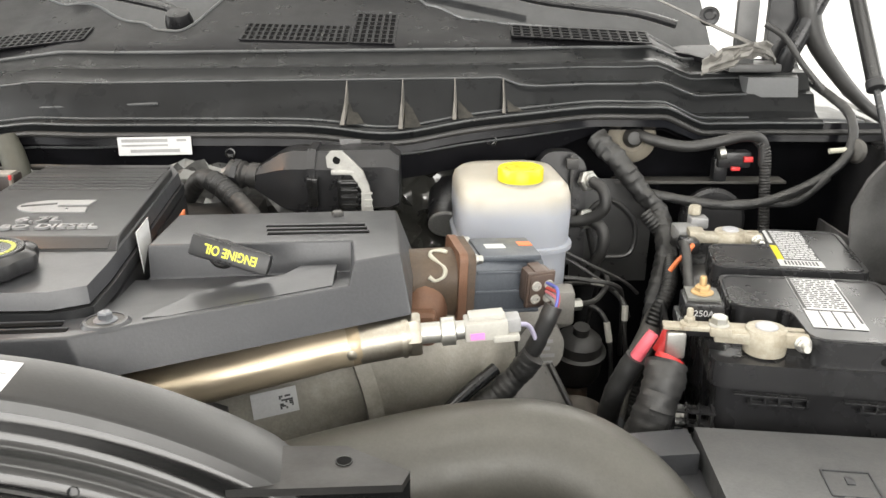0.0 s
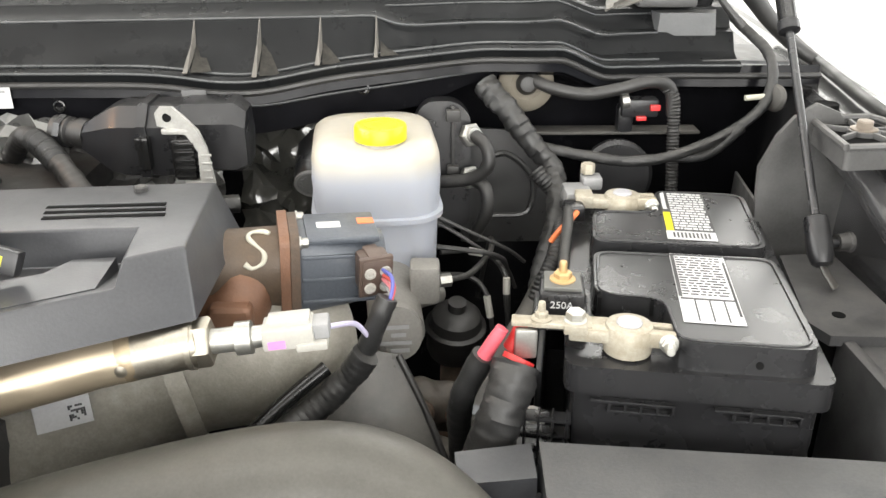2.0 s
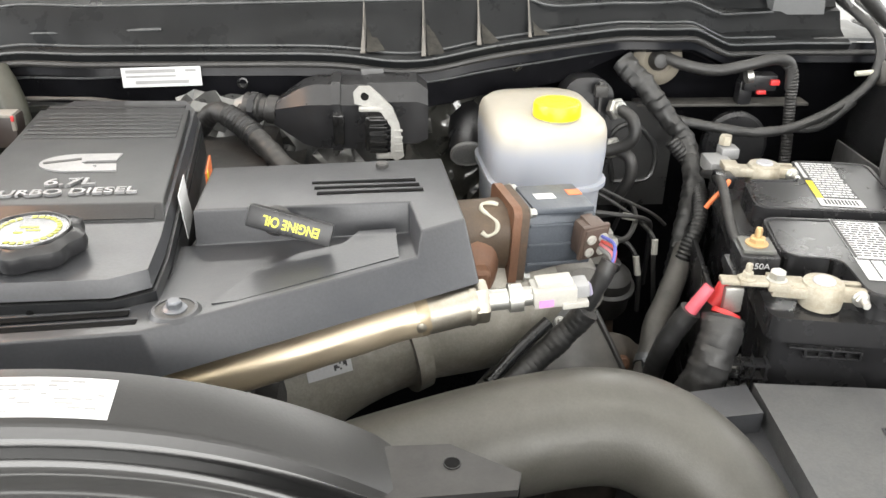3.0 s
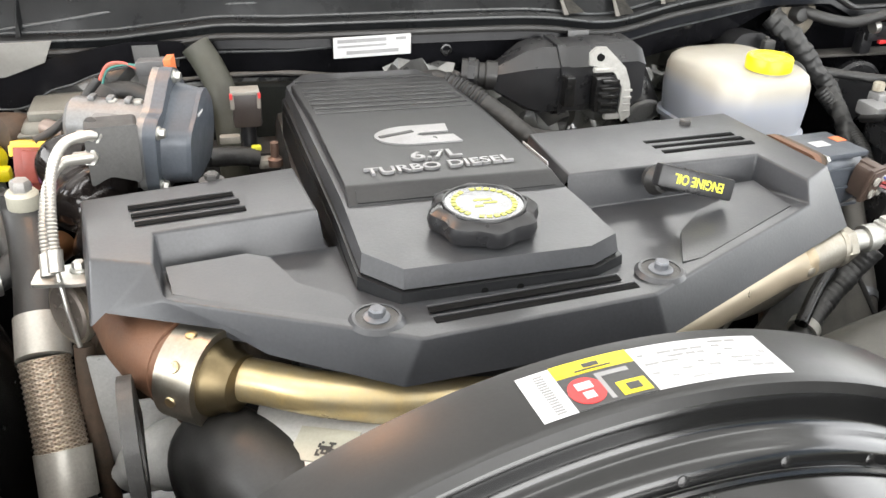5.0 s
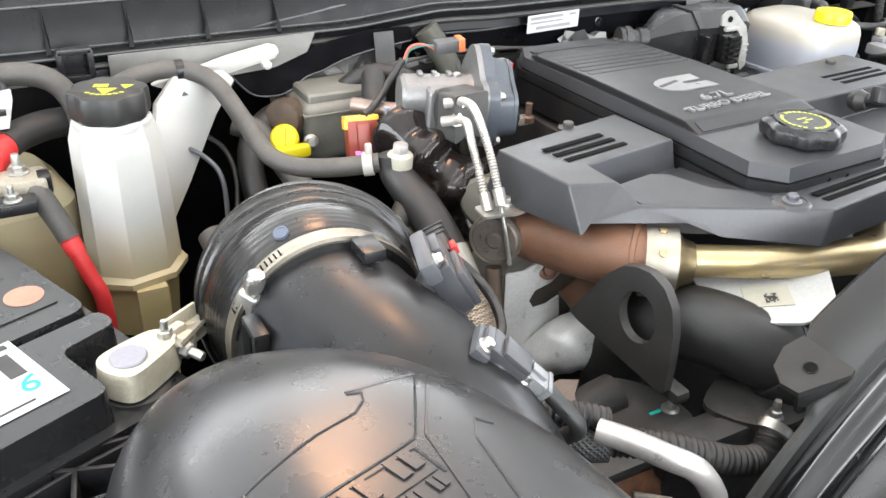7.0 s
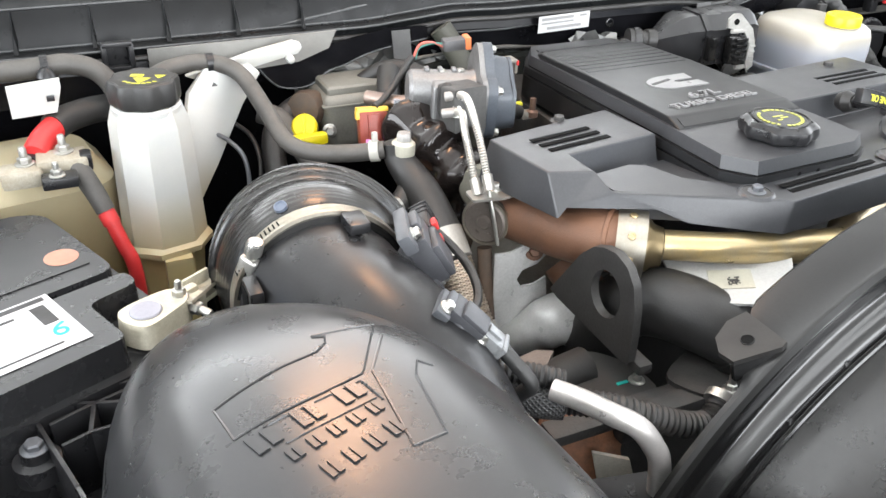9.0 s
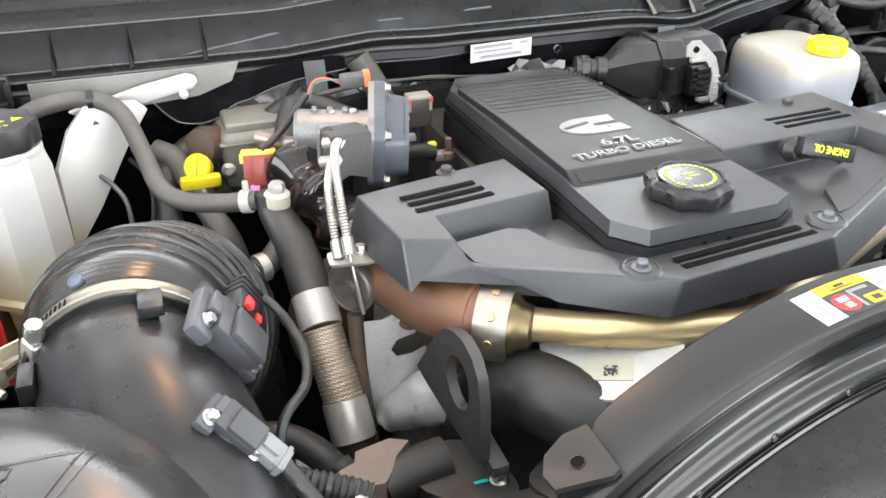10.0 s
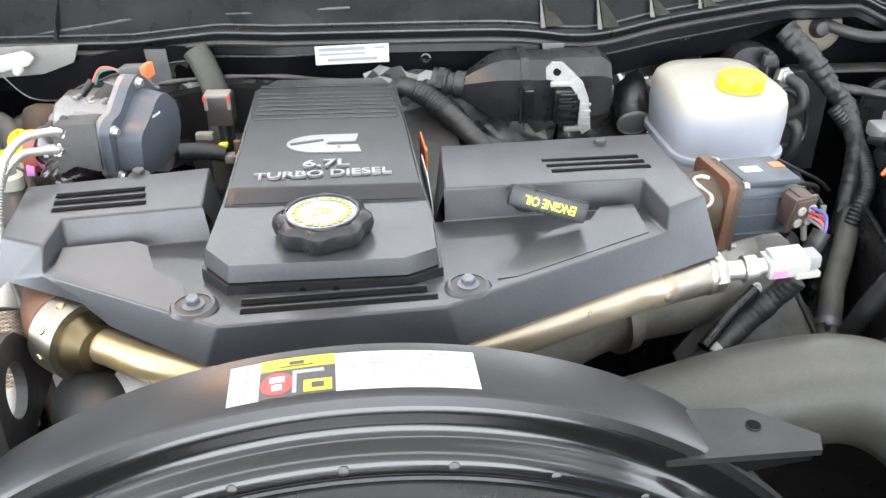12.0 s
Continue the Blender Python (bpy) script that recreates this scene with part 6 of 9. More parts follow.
part("band", lathe([(0.008, -0.004), (0.0095, -0.004), (0.0095, 0.004), (0.008, 0.004)], axis_frame((0.374, 1.118, 1.302), (1, 0, 0.2)), 18), ZINC, con)
shelf = tagged(place("firewall_ledge", box((0.36, 1.165, 1.252), (0.24, 0.03, 0.004), 0.001, pose(0, 0, 0)), RUBBER_GREY), "narrow dusty metal ledge on the firewall", "ledge", kind="structure")
disc = thing("round_cover", (0.37, 1.12, 1.20), "round black cover on the firewall", "cover")
part("disc", lathe([(0.045, 0), (0.045, 0.01), (0.040, 0.014), (0, 0.015)], axis_frame((0.372, 1.13, 1.205), (0, -1, 0.1)), 36), BLACK_SATIN, disc)
plate = thing("pedal_plate", (0.235, 1.15, 1.18), "black embossed plate on the firewall", "plate")
pl = axis_frame((0.235, 1.150, 1.185), (0, -1, 0.1))
part("sheet", prism([(-0.055, -0.075), (0.055, -0.075), (0.06, 0.03), (0.03, 0.07), (-0.055, 0.075)], 0, 0.006, 0.003, pl), BODY_PAINT, plate)
part("emboss", tube([pl @ Vector((x, y, 0.006)) for x, y in ((-0.02, -0.04), (-0.03, 0.02), (0.0, 0.042), (0.035, 0.01), (0.03, -0.035), (-0.02, -0.04))], 0.004, 8, 5), BODY_PAINT, plate)
booster = thing("hydraulic_unit", (0.17, 1.06, 1.2), "black brake booster unit with silver hose fittings", "brake booster")
part("body", prism(round_poly([(-0.045, -0.085), (0.022, -0.085), (0.022, 0.050), (0.005, 0.066), (-0.030, 0.066), (-0.045, 0.045)], 0.016), -0.03, 0.012, 0.004, axis_frame((0.165, 1.085, 1.245), (0, -1, 0.1))), BLACK_SATIN, booster)
part("strap", merged(box((0.166, 1.066, 1.268), (0.004, 0.006, 0.085), 0.001), box((0.166, 1.062, 1.300), (0.016, 0.010, 0.014), 0.002), box((0.166, 1.062, 1.236), (0.014, 0.010, 0.010), 0.002)), IRON_BLACK, booster)
for z in (1.277, 1.226):
    fm2 = axis_frame((0.184, 1.062, z), (0.45, -0.8, 0.25))
    part("fitting", merged(lathe([(0.0135, 0), (0.014, 0.001), (0.014, 0.008), (0.0120, 0.010)], fm2, 6), lathe([(0.0095, 0.008), (0.0095, 0.013), (0.0085, 0.015)], fm2, 18)), ZINC, booster)
part("hose", tube([(0.190, 1.050, 1.280), (0.202, 1.035, 1.272), (0.204, 1.030, 1.250), (0.185, 1.04, 1.232), (0.150, 1.05, 1.225)], 0.0075, 14), RUBBER, booster)
part("hose", tube([(0.190, 1.046, 1.229), (0.203, 1.03, 1.222), (0.204, 1.028, 1.195), (0.19, 1.04, 1.16)], 0.0075, 14), RUBBER, booster)
for x, z in FIRE_HOLES:
    y_ = cowl_front(x) + 0.0105
    part("plug", merged(lathe([(0.0068, -0.004), (0.0068, 0.003), (0.0050, 0.0034), (0.0046, 0.0010), (0, 0.0008)], axis_frame((x, y_, z), (0, -1, 0.1)), 18)), BLACK_GLOSS, bulk)

# crumpled insulation beside the reservoir
def crumpled(x0, x1, z0, z1, y, depth, nx, nz, seed, lean=0.0):
    """A crumpled sheet: uneven flat facets with sharp creases."""
    rng = random.Random(seed)
    bm = bmesh.new()
    dx_, dz_ = (x1 - x0) / nx, (z1 - z0) / nz
    grid = [[bm.verts.new((x0 + dx_ * (i + rng.uniform(-0.38, 0.38)), y + lean * (j / nz) + depth * 0.5 * noise.noise((i * 0.35 + seed, j * 0.35, seed)) + depth * rng.uniform(-0.25, 0.25), z0 + dz_ * (j + rng.uniform(-0.38, 0.38))))
             for j in range(nz + 1)] for i in range(nx + 1)]
    for i in range(nx):
        for j in range(nz):
            a_, b_, c_, d_ = grid[i][j], grid[i + 1][j], grid[i + 1][j + 1], grid[i][j + 1]
            for f in (((a_, b_, c_), (a_, c_, d_)) if rng.random() < 0.5 else ((a_, b_, d_), (b_, c_, d_))):
                bm.faces.new(f)
    bmesh.ops.subdivide_edges(bm, edges=list(bm.edges), cuts=1, smooth=0.6)
    return bm


ins = thing("insulation_mat", (-0.02, 1.1, 1.2), "shiny crumpled black insulation mat on the firewall", "insulation")
part("mat", crumpled(-0.09, 0.10, 1.08, 1.318, 1.100, 0.026, 15, 19, 3, 0.012), MAT_BLACK, ins)
foil = thing("foil_blanket", (-0.35, 1.12, 1.25), "crumpled silver foil heat blanket behind the engine", "insulation")
part("blanket", crumpled(-0.74, -0.10, 1.17, 1.318, 1.068, 0.024, 52, 12, 8, 0.006), FOIL, foil)
part("front_fold", crumpled(-0.345, -0.262, 1.250, 1.306, 1.038, 0.022, 8, 5, 21, 0.004), FOIL, foil)
pad = thing("firewall_pad", (-0.45, 1.05, 1.28), "dull grey-green insulation pad behind the engine", "insulation")
part("pad", bevelled(loft([[(x, 1.056 - d_, z) for d_, z in ((0.0, 1.215), (0.008, 1.218), (0.006, 1.284 - h_), (0.003, 1.288 - h_), (0.0, 1.289 - h_))] for x, h_ in ((-0.60, 0.012), (-0.55, 0.003), (-0.50, 0.0), (-0.42, 0.003), (-0.36, 0.006), (-0.345, 0.016))]), 0.001, 1), ROCK_PAD, pad)
part("pad_edge", tube([(-0.60, 1.050, 1.292), (-0.55, 1.048, 1.298), (-0.48, 1.047, 1.300), (-0.42, 1.048, 1.296), (-0.36, 1.050, 1.288)], lambda q, t, a: 0.0026 + 0.0006 * math.sin(q * 90), 10, 8, 0.006), RUBBER_GREY, pad)
tag_y = paint("tape_grey", (0.09, 0.09, 0.09), 0.45)
for x, nm in ((-0.115, "tape_strap"), (-0.60, "tape_strap")):
    st = thing(nm, (x, 1.02, 1.33), "grey tape strip over the firewall lip", "tape")
    y0 = cowl_front(x)
    part("strip", surface([(x - 0.013, y0 - 0.011, lip(x) - 0.008), (x + 0.013, y0 - 0.011, lip(x) - 0.008), (x + 0.016, y0 - 0.013, lip(x) - 0.05), (x - 0.010, y0 - 0.013, lip(x) - 0.05)], [(0, 1, 2, 3)], thick=0.001), tag_y, st)

# ---- heater pipe box behind the right wing of the cover ----
BRACKET = paint("dull_stamped_alloy", (0.34, 0.335, 0.315), 0.40, 0.25, vary=0.3, grain=0.3, bump=0.05, edge=(0.24, 0.235, 0.22))
hv = thing("filter_housing", (-0.12, 1.0, 1.26), "black faceted plastic housing with a silver bracket", "housing")
def facets(prof):
    return loft([[(x, y + dy, z + dz) for dy, dz in ((-h, -h * 0.9), (-h, h * 0.5), (-h * 0.5, h), (h * 0.6, h), (h, 0.0), (h * 0.6, -h), (-h * 0.5, -h * 1.1))] for x, y, z, h in prof])
part("body", bevelled(facets([(-0.228, 1.005, 1.296, 0.012), (-0.193, 1.005, 1.297, 0.032), (-0.178, 1.005, 1.297, 0.036), (-0.120, 1.005, 1.296, 0.036), (-0.118, 1.008, 1.299, 0.034), (-0.064, 1.008, 1.299, 0.035), (-0.052, 1.005, 1.297, 0.028)]), 0.003, 2, 20), BLACK_SATIN, hv)
part("body_band", facets([(-0.160, 1.005, 1.297, 0.0385), (-0.150, 1.005, 1.297, 0.0385)]), BLACK_SATIN, hv)
for k in range(6):
    part("vent_rib", box((-0.100, 0.962, 1.302 - 0.007 * k), (0.020, 0.010, 0.004), 0.001), BLACK_SATIN, hv)
part("snout", tube([(-0.222, 1.006, 1.297), (-0.236, 1.010, 1.298), (-0.262, 1.018, 1.299)], lambda q, t, a: 0.0135 if 0.012 < q < 0.020 else 0.0165, 18, 8, 0.002), RUBBER, hv)
part("snout_band", lathe([(0.0150, -0.004), (0.0185, -0.004), (0.0185, 0.004), (0.0150, 0.004)], axis_frame((-0.250, 1.014, 1.2985), (-0.95, 0.3, 0.05)), 8), BLACK_SATIN, hv)
bk = part("bracket", surface([(-0.134, 0.957, 1.334), (-0.128, 0.955, 1.341), (-0.116, 0.954, 1.341), (-0.104, 0.953, 1.330), (-0.092, 0.951, 1.318), (-0.085, 0.950, 1.300), (-0.080, 0.950, 1.262), (-0.090, 0.949, 1.256), (-0.095, 0.950, 1.268), (-0.094, 0.950, 1.296), (-0.104, 0.952, 1.312), (-0.116, 0.954, 1.318), (-0.133, 0.957, 1.321)],
                            [(0, 1, 2, 3, 11, 12), (3, 4, 10, 11), (4, 5, 9, 10), (5, 6, 7, 8, 9)], thick=0.004), BRACKET, hv, "silver stamped bracket with holes")
for x, z, r_ in ((-0.122, 1.330, 0.0045), (-0.109, 1.323, 0.003), (-0.090, 1.302, 0.002)):
    part("bracket_hole", lathe([(r_, 0), (r_, 0.0012), (0, 0.0012)], axis_frame((x, 0.9515, z), (0, -1, 0.1)), 16), COVER_DARK, bk)
part("bracket_arm", box((-0.112, 0.951, 1.316), (0.034, 0.006, 0.006), 0.002), BRACKET, bk)
part("bracket_foot", box((-0.098, 0.950, 1.262), (0.026, 0.006, 0.007), 0.002), BRACKET, bk)
for k in range(4):
    part("bracket_tooth", box((-0.0865, 0.947, 1.292 - 0.008 * k), (0.010, 0.004, 0.0026), 0.0006), BRACKET, bk)
part("latch_block", merged(box((-0.112, 0.960, 1.286), (0.022, 0.016, 0.040), 0.003), *[box((-0.108, 0.949, 1.303 - 0.0085 * k), (0.020, 0.008, 0.0045), 0.001) for k in range(5)]), BLACK_GLOSS, hv)
part("side_clip", merged(box((-0.152, 0.962, 1.290), (0.012, 0.014, 0.034), 0.002), box((-0.155, 0.955, 1.302), (0.006, 0.008, 0.012), 0.001)), BLACK_GLOSS, hv)
acc = thing("accumulator", (0.0, 1.06, 1.2), "black cylinder with a round silver end cap", "accumulator")
am = axis_frame((0.003, 1.066, 1.218), (-0.02, -0.84, -0.50))
part("body", lathe([(0.0235, -0.11), (0.0235, -0.004), (0.021, 0.0), (0, 0.0)], am, 32), BLACK_SATIN, acc)
part("end_cap", lathe([(0.0222, -0.003), (0.0228, 0.002), (0.0212, 0.0032), (0.0195, 0.0018), (0, 0.0018)], am, 32), paint("dull_silver_cap", (0.24, 0.24, 0.235), 0.45, 0.3, vary=0.2, grain=0.25), acc)
part("cap_marks", merged(*[box((0.015 * math.cos(t), 0.015 * math.sin(t), 0.0020), (0.003, 0.003, 0.0004), 0, am) for t in (0.42 * k for k in range(15))]), INK_GREY, acc)
hose = thing("loom_behind_engine", (-0.24, 0.97, 1.25), "black ribbed wiring conduit behind the engine", "wire loom")
part("conduit", tube([(-0.322, 1.035, 1.265), (-0.300, 1.022, 1.290), (-0.275, 1.000, 1.290), (-0.245, 0.972, 1.276), (-0.218, 0.945, 1.258), (-0.198, 0.925, 1.238), (-0.19, 0.90, 1.20)], lambda q, t, a: (0.0125 + 0.0012 * math.cos(2 * math.pi * q / 0.0052) if 0.062 < q < 0.112 else 0.0118 + 0.0010 * noise.noise((q * 160, math.cos(a) * 1.2, math.sin(a) * 1.2))), 20, 10, 0.0012), TAPE, hose)
part("branch", tube([(-0.262, 1.018, 1.297), (-0.272, 1.010, 1.282), (-0.25, 0.985, 1.265), (-0.22, 0.96, 1.24)], taped(0.0085), 16, 8, 0.002), TAPE, hose)
part("strand", tube([(-0.215, 0.945, 1.252), (-0.175, 0.93, 1.245), (-0.12, 0.94, 1.24), (-0.06, 0.96, 1.235)], taped(0.010), 12, 8, 0.003), TAPE, hose)
rc = thing("rocker_tag", (-0.19, 0.88, 1.26), "orange and cream printed tag beside the middle cover", "tag")
part("tag", box((0, 0, 0), (0.002, 0.050, 0.040), 0.0005, pose(-0.2755, 0.850, 1.274, 0, 0, 6.3)), ORANGE_INK, rc)
part("pale_field", box((0.0013, 0.004, -0.010), (0.0006, 0.034, 0.020), 0, pose(-0.2755, 0.850, 1.274, 0, 0, 6.3)), PAPER, rc)
part("yellow_field", box((0.0013, -0.019, 0.0), (0.0006, 0.009, 0.040), 0, pose(-0.2755, 0.850, 1.274, 0, 0, 6.3)), YELLOW, rc)

from mathutils.bvhtree import BVHTree

# ---- turbo actuator and its lines ----
act = thing("throttle_actuator", (-0.58, 0.86, 1.26), "slate-grey actuator housing on a silver valve body", "actuator")
d = Vector((0.94, -0.26, -0.05)).normalized()
am = axis_frame((-0.583, 0.854, 1.314), d)
def rounded_outline(pts, step=4):
    """A closed smooth outline through the given corners."""
    n = len(pts)
    q = smooth_line([(*pts[(i - 1) % n], 0) for i in range(n + 3)], step)
    return [(p.x, p.y) for p in q[step:step * (n + 1)]]


FLANGE = round_poly([(-0.040, -0.036), (-0.041, 0.014), (-0.030, 0.023), (-0.018, 0.024), (0.006, 0.046), (0.019, 0.053), (0.033, 0.047), (0.058, 0.020), (0.062, -0.012), (0.046, -0.044), (0.0, -0.050), (-0.030, -0.046)], 0.006)
OUT = round_poly([(-0.033, -0.030), (-0.029, 0.008), (-0.010, 0.018), (0.012, 0.036), (0.030, 0.038), (0.052, 0.016), (0.055, -0.012), (0.042, -0.038), (0.0, -0.044), (-0.024, -0.040)], 0.010)
CAST_GREY = paint("grey_line_block", (0.055, 0.054, 0.052), 0.5, 0.2, vary=0.25, grain=0.3, bump=0.06)
SILVER_CAST = paint("silver_valve_casting", (0.175, 0.175, 0.175), 0.42, 0.5, vary=0.25, grain=0.3, bump=0.06, dust=0.1)
part("housing", prism(OUT, 0.009, 0.032, 0.005, am, 0.004, 3), SLATE, act)
part("end_rim", prism([(x * 0.92 + 0.001, y * 0.92) for x, y in OUT], 0.032, 0.036, 0.002, am), SLATE, act)
part("mount_flange", prism(FLANGE, 0.0, 0.011, 0.0025, am, segments=3), SLATE, act)
part("gasket_plate", prism([(x * 0.985, y * 0.985) for x, y in FLANGE], -0.006, 0.0, 0.001, am), SILVER_CAST, act)
part("valve_body", lathe([(0.0, -0.084), (0.020, -0.083), (0.0235, -0.079), (0.0235, -0.010), (0.026, -0.004)], am @ pose(0.020, -0.006, 0), 36), SILVER_CAST, act)
part("valve_block", box((0.014, -0.012, -0.032), (0.058, 0.046, 0.052), 0.006, am, 3), SILVER_CAST, act)
part("line_block", prism(round_poly([(-0.022, -0.030), (-0.006, -0.022), (0.018, -0.030), (0.020, 0.020), (-0.022, 0.020)], 0.004), -0.020, 0.016, 0.002, axis_frame((-0.617, 0.828, 1.314), (0.1, -1, 0.1))), CAST_GREY, act)
for p in ((-0.620, 0.884, 1.328), (-0.598, 0.878, 1.328)):
    part("bolt_tower", lathe([(0.0115, -0.060), (0.0110, -0.002), (0.0095, 0.0), (0, 0.0)], axis_frame(p, (0, 0, 1)), 24), SILVER_CAST, act)
part("top_ribs", merged(*[box((0.020, 0.0185, -0.030 - 0.016 * k), (0.010, 0.006, 0.006), 0.002, am) for k in range(3)]), SILVER_CAST, act)
part("rubber_loop", tube([(-0.634 + 0.009 * math.cos(t) * 0.5, 0.838 - 0.006 * math.cos(t), 1.312 + 0.020 * math.sin(t)) for t in (2 * math.pi * k / 12 for k in range(13))], 0.0042, 10, 4), RUBBER, act)
for x, y in ((0.020, 0.044), (-0.033, 0.012), (-0.033, -0.036), (0.050, -0.034)):
    bolt(act, am @ Vector((x, y, 0.011)), d, 0.0045, 0.005, 0.006)
for p in ((-0.620, 0.884, 1.328), (-0.598, 0.878, 1.328)):
    bolt(act, p, (0, 0, 1), 0.0052, 0.006, 0.008)
top = part("top_connector", box((0, 0, 0), (0.032, 0.018, 0.014), 0.003, pose(-0.583, 0.926, 1.350, 0, -4, -10)), paint("dark_plug", (0.060, 0.060, 0.062), 0.45, vary=0.2), act)
part("lock", box((0.014, -0.001, 0.001), (0.007, 0.0185, 0.0145), 0.001, pose(-0.583, 0.926, 1.350, 0, -4, -10)), ORANGE_INK, top)
for k, mt in enumerate((paint("salmon_wire", (0.42, 0.09, 0.07), 0.45), paint("brown_wire", (0.16, 0.07, 0.04), 0.45), paint("green_wire", (0.03, 0.16, 0.14), 0.45))):
    part("wire", tube([(-0.598, 0.928, 1.347 + 0.002 * k), (-0.612, 0.932, 1.353 - 0.001 * k), (-0.626, 0.935, 1.350 - 0.002 * k), (-0.636 + 0.002 * k, 0.932, 1.334)], 0.0012, 8), mt, act)
part("wire_sleeve", tube([(-0.635, 0.933, 1.338), (-0.646, 0.93, 1.326), (-0.664, 0.922, 1.308), (-0.682, 0.912, 1.296), (-0.695, 0.905, 1.292)], taped(0.0042), 12, 8, 0.002), TAPE, act)
part("tick_mark", box((0.006, 0.018, 0.0364), (0.014, 0.0022, 0.0006), 0, am), PAPER, act)

PALE_STEEL = paint("pale_ribbed_steel", (0.44, 0.42, 0.385), 0.38, 0.7, vary=0.2, grain=0.2)
lines = thing("pressure_lines", (-0.645, 0.75, 1.27), "two thin ribbed steel pressure lines with end nuts", "pipe")
RUNS = (((-0.630, 0.814, 1.329), (-0.636, 0.795, 1.336), (-0.645, 0.765, 1.342), (-0.651, 0.738, 1.334), (-0.653, 0.715, 1.312), (-0.653, 0.698, 1.284)),
        ((-0.635, 0.809, 1.312), (-0.641, 0.790, 1.319), (-0.650, 0.765, 1.326), (-0.658, 0.742, 1.317), (-0.661, 0.722, 1.298), (-0.661, 0.708, 1.276)))
for run in RUNS:
    e_, f_ = Vector(run[-1]), (Vector(run[-1]) - Vector(run[-2])).normalized()
    part("line", tube(run, ribbed(0.0042, 0.0009, 0.0028), 14, 12, 0.0007), PALE_STEEL, lines)
    part("end_nut", lathe([(0.0072, 0), (0.0072, 0.008), (0.005, 0.010)], axis_frame(run[0], Vector(run[0]) - Vector(run[1])), 6), ZINC, lines)
    part("elbow", tube([Vector(run[0]) + Vector((-0.012, 0.010, -0.004)), run[0]], 0.0055, 12, 2), ALLOY, lines)
    part("sleeve", tube([e_ - f_ * 0.004, e_ + f_ * 0.012], 0.0056, 14, 2), PALE_STEEL, lines)
part("bracket", prism(round_poly([(-0.672, 0.690), (-0.640, 0.684), (-0.604, 0.690), (-0.604, 0.697), (-0.634, 0.704), (-0.640, 0.716), (-0.670, 0.712)], 0.003), 1.264, 1.2665, 0.0006), ZINC, lines)
part("pull_rod", tube([(-0.653, 0.694, 1.272), (-0.650, 0.686, 1.245), (-0.646, 0.681, 1.215)], 0.0020, 10), ZINC, lines)
bolt(lines, (-0.640, 0.705, 1.2665), head=0.005, height=0.006, washer=0.007)

# ---- exhaust elbow, wastegate and shields ----
man = thing("exhaust_elbow", (-0.60, 0.65, 1.23), "rusty brown cast exhaust elbow", "exhaust")
part("bead", lathe([(0.0305, -0.003), (0.0325, -0.002), (0.0325, 0.002), (0.0305, 0.003)], axis_frame((-0.566, 0.600, 1.2475), (0.62, -0.78, 0.1)), 30), RUST, man)
part("elbow", tube([(-0.630, 0.720, 1.232), (-0.612, 0.690, 1.234), (-0.595, 0.645, 1.240), (-0.575, 0.610, 1.246), (-0.556, 0.588, 1.248)], lambda s, t, a: 0.023 + 0.009 * s / t, 26, 8), RUST, man)
GATE = paint("brown_grey_casting", (0.115, 0.098, 0.085), 0.45, 0.5, vary=0.3, grain=0.3, bump=0.06)
wg = thing("wastegate_disc", (-0.655, 0.695, 1.23), "dark cast disc with a lever on the exhaust", "valve")
wm = axis_frame((-0.652, 0.700, 1.234), (-0.75, -0.62, 0.1))
part("disc", lathe([(0.020, -0.012), (0.0235, -0.010), (0.0235, 0.0), (0.021, 0.003), (0.008, 0.003), (0.006, 0.006), (0, 0.006)], wm, 32), GATE, wg)
for k in range(6):
    part("rivet", lathe([(0.0022, 0.0), (0.0020, 0.0008), (0, 0.0012)], wm @ pose(0.014 * math.cos(k * 1.047), 0.014 * math.sin(k * 1.047), 0.0030), 10), GATE, wg)
part("stub", lathe([(0.017, -0.035), (0.017, -0.012), (0.021, -0.010)], wm, 26), ALLOY_DULL, wg)
part("rim_ring", lathe([(0.0235, -0.004), (0.0255, -0.004), (0.0255, 0.001), (0.0235, 0.001)], wm, 32), STEEL, wg)
sh = thing("heat_shield", (-0.62, 0.66, 1.16), "pressed silver heat shield with a long slot", "heat shield")
SHP = [(-0.644, 0.690, 1.200), (-0.628, 0.684, 1.203), (-0.604, 0.680, 1.216), (-0.587, 0.680, 1.210), (-0.584, 0.680, 1.196), (-0.598, 0.680, 1.184), (-0.616, 0.680, 1.180), (-0.622, 0.680, 1.170), (-0.616, 0.680, 1.160), (-0.600, 0.680, 1.160), (-0.586, 0.680, 1.166), (-0.582, 0.680, 1.135), (-0.600, 0.682, 1.100), (-0.622, 0.684, 1.070), (-0.640, 0.690, 1.075)]
part("plate", surface(SHP, [(0, 1, 7, 13, 14), (1, 2, 3, 4, 5, 6, 7), (7, 8, 9, 10, 11, 12, 13)], thick=0.003, bevel=0.001), SHIELD, sh)
part("bulge", tube([(-0.628, 0.676, 1.090), (-0.606, 0.662, 1.112), (-0.580, 0.648, 1.128), (-0.560, 0.640, 1.132)], lambda s, t, a: 0.016 + 0.018 * s / t + 0.004 * noise.noise((s * 70, a * 1.5, 1.0)), 26, 8, 0.004), SHIELD, sh)
part("bulge_end", lathe([(0.014, 0), (0.014, 0.006), (0, 0.006)], axis_frame((-0.552, 0.628, 1.118), (0.6, -0.7, 0.3)), 20), RUST_DARK, sh)
bolt(sh, (-0.604, 0.677, 1.201), (-0.3, -0.8, 0.4), 0.0065, 0.006, 0.010, material=RUST)
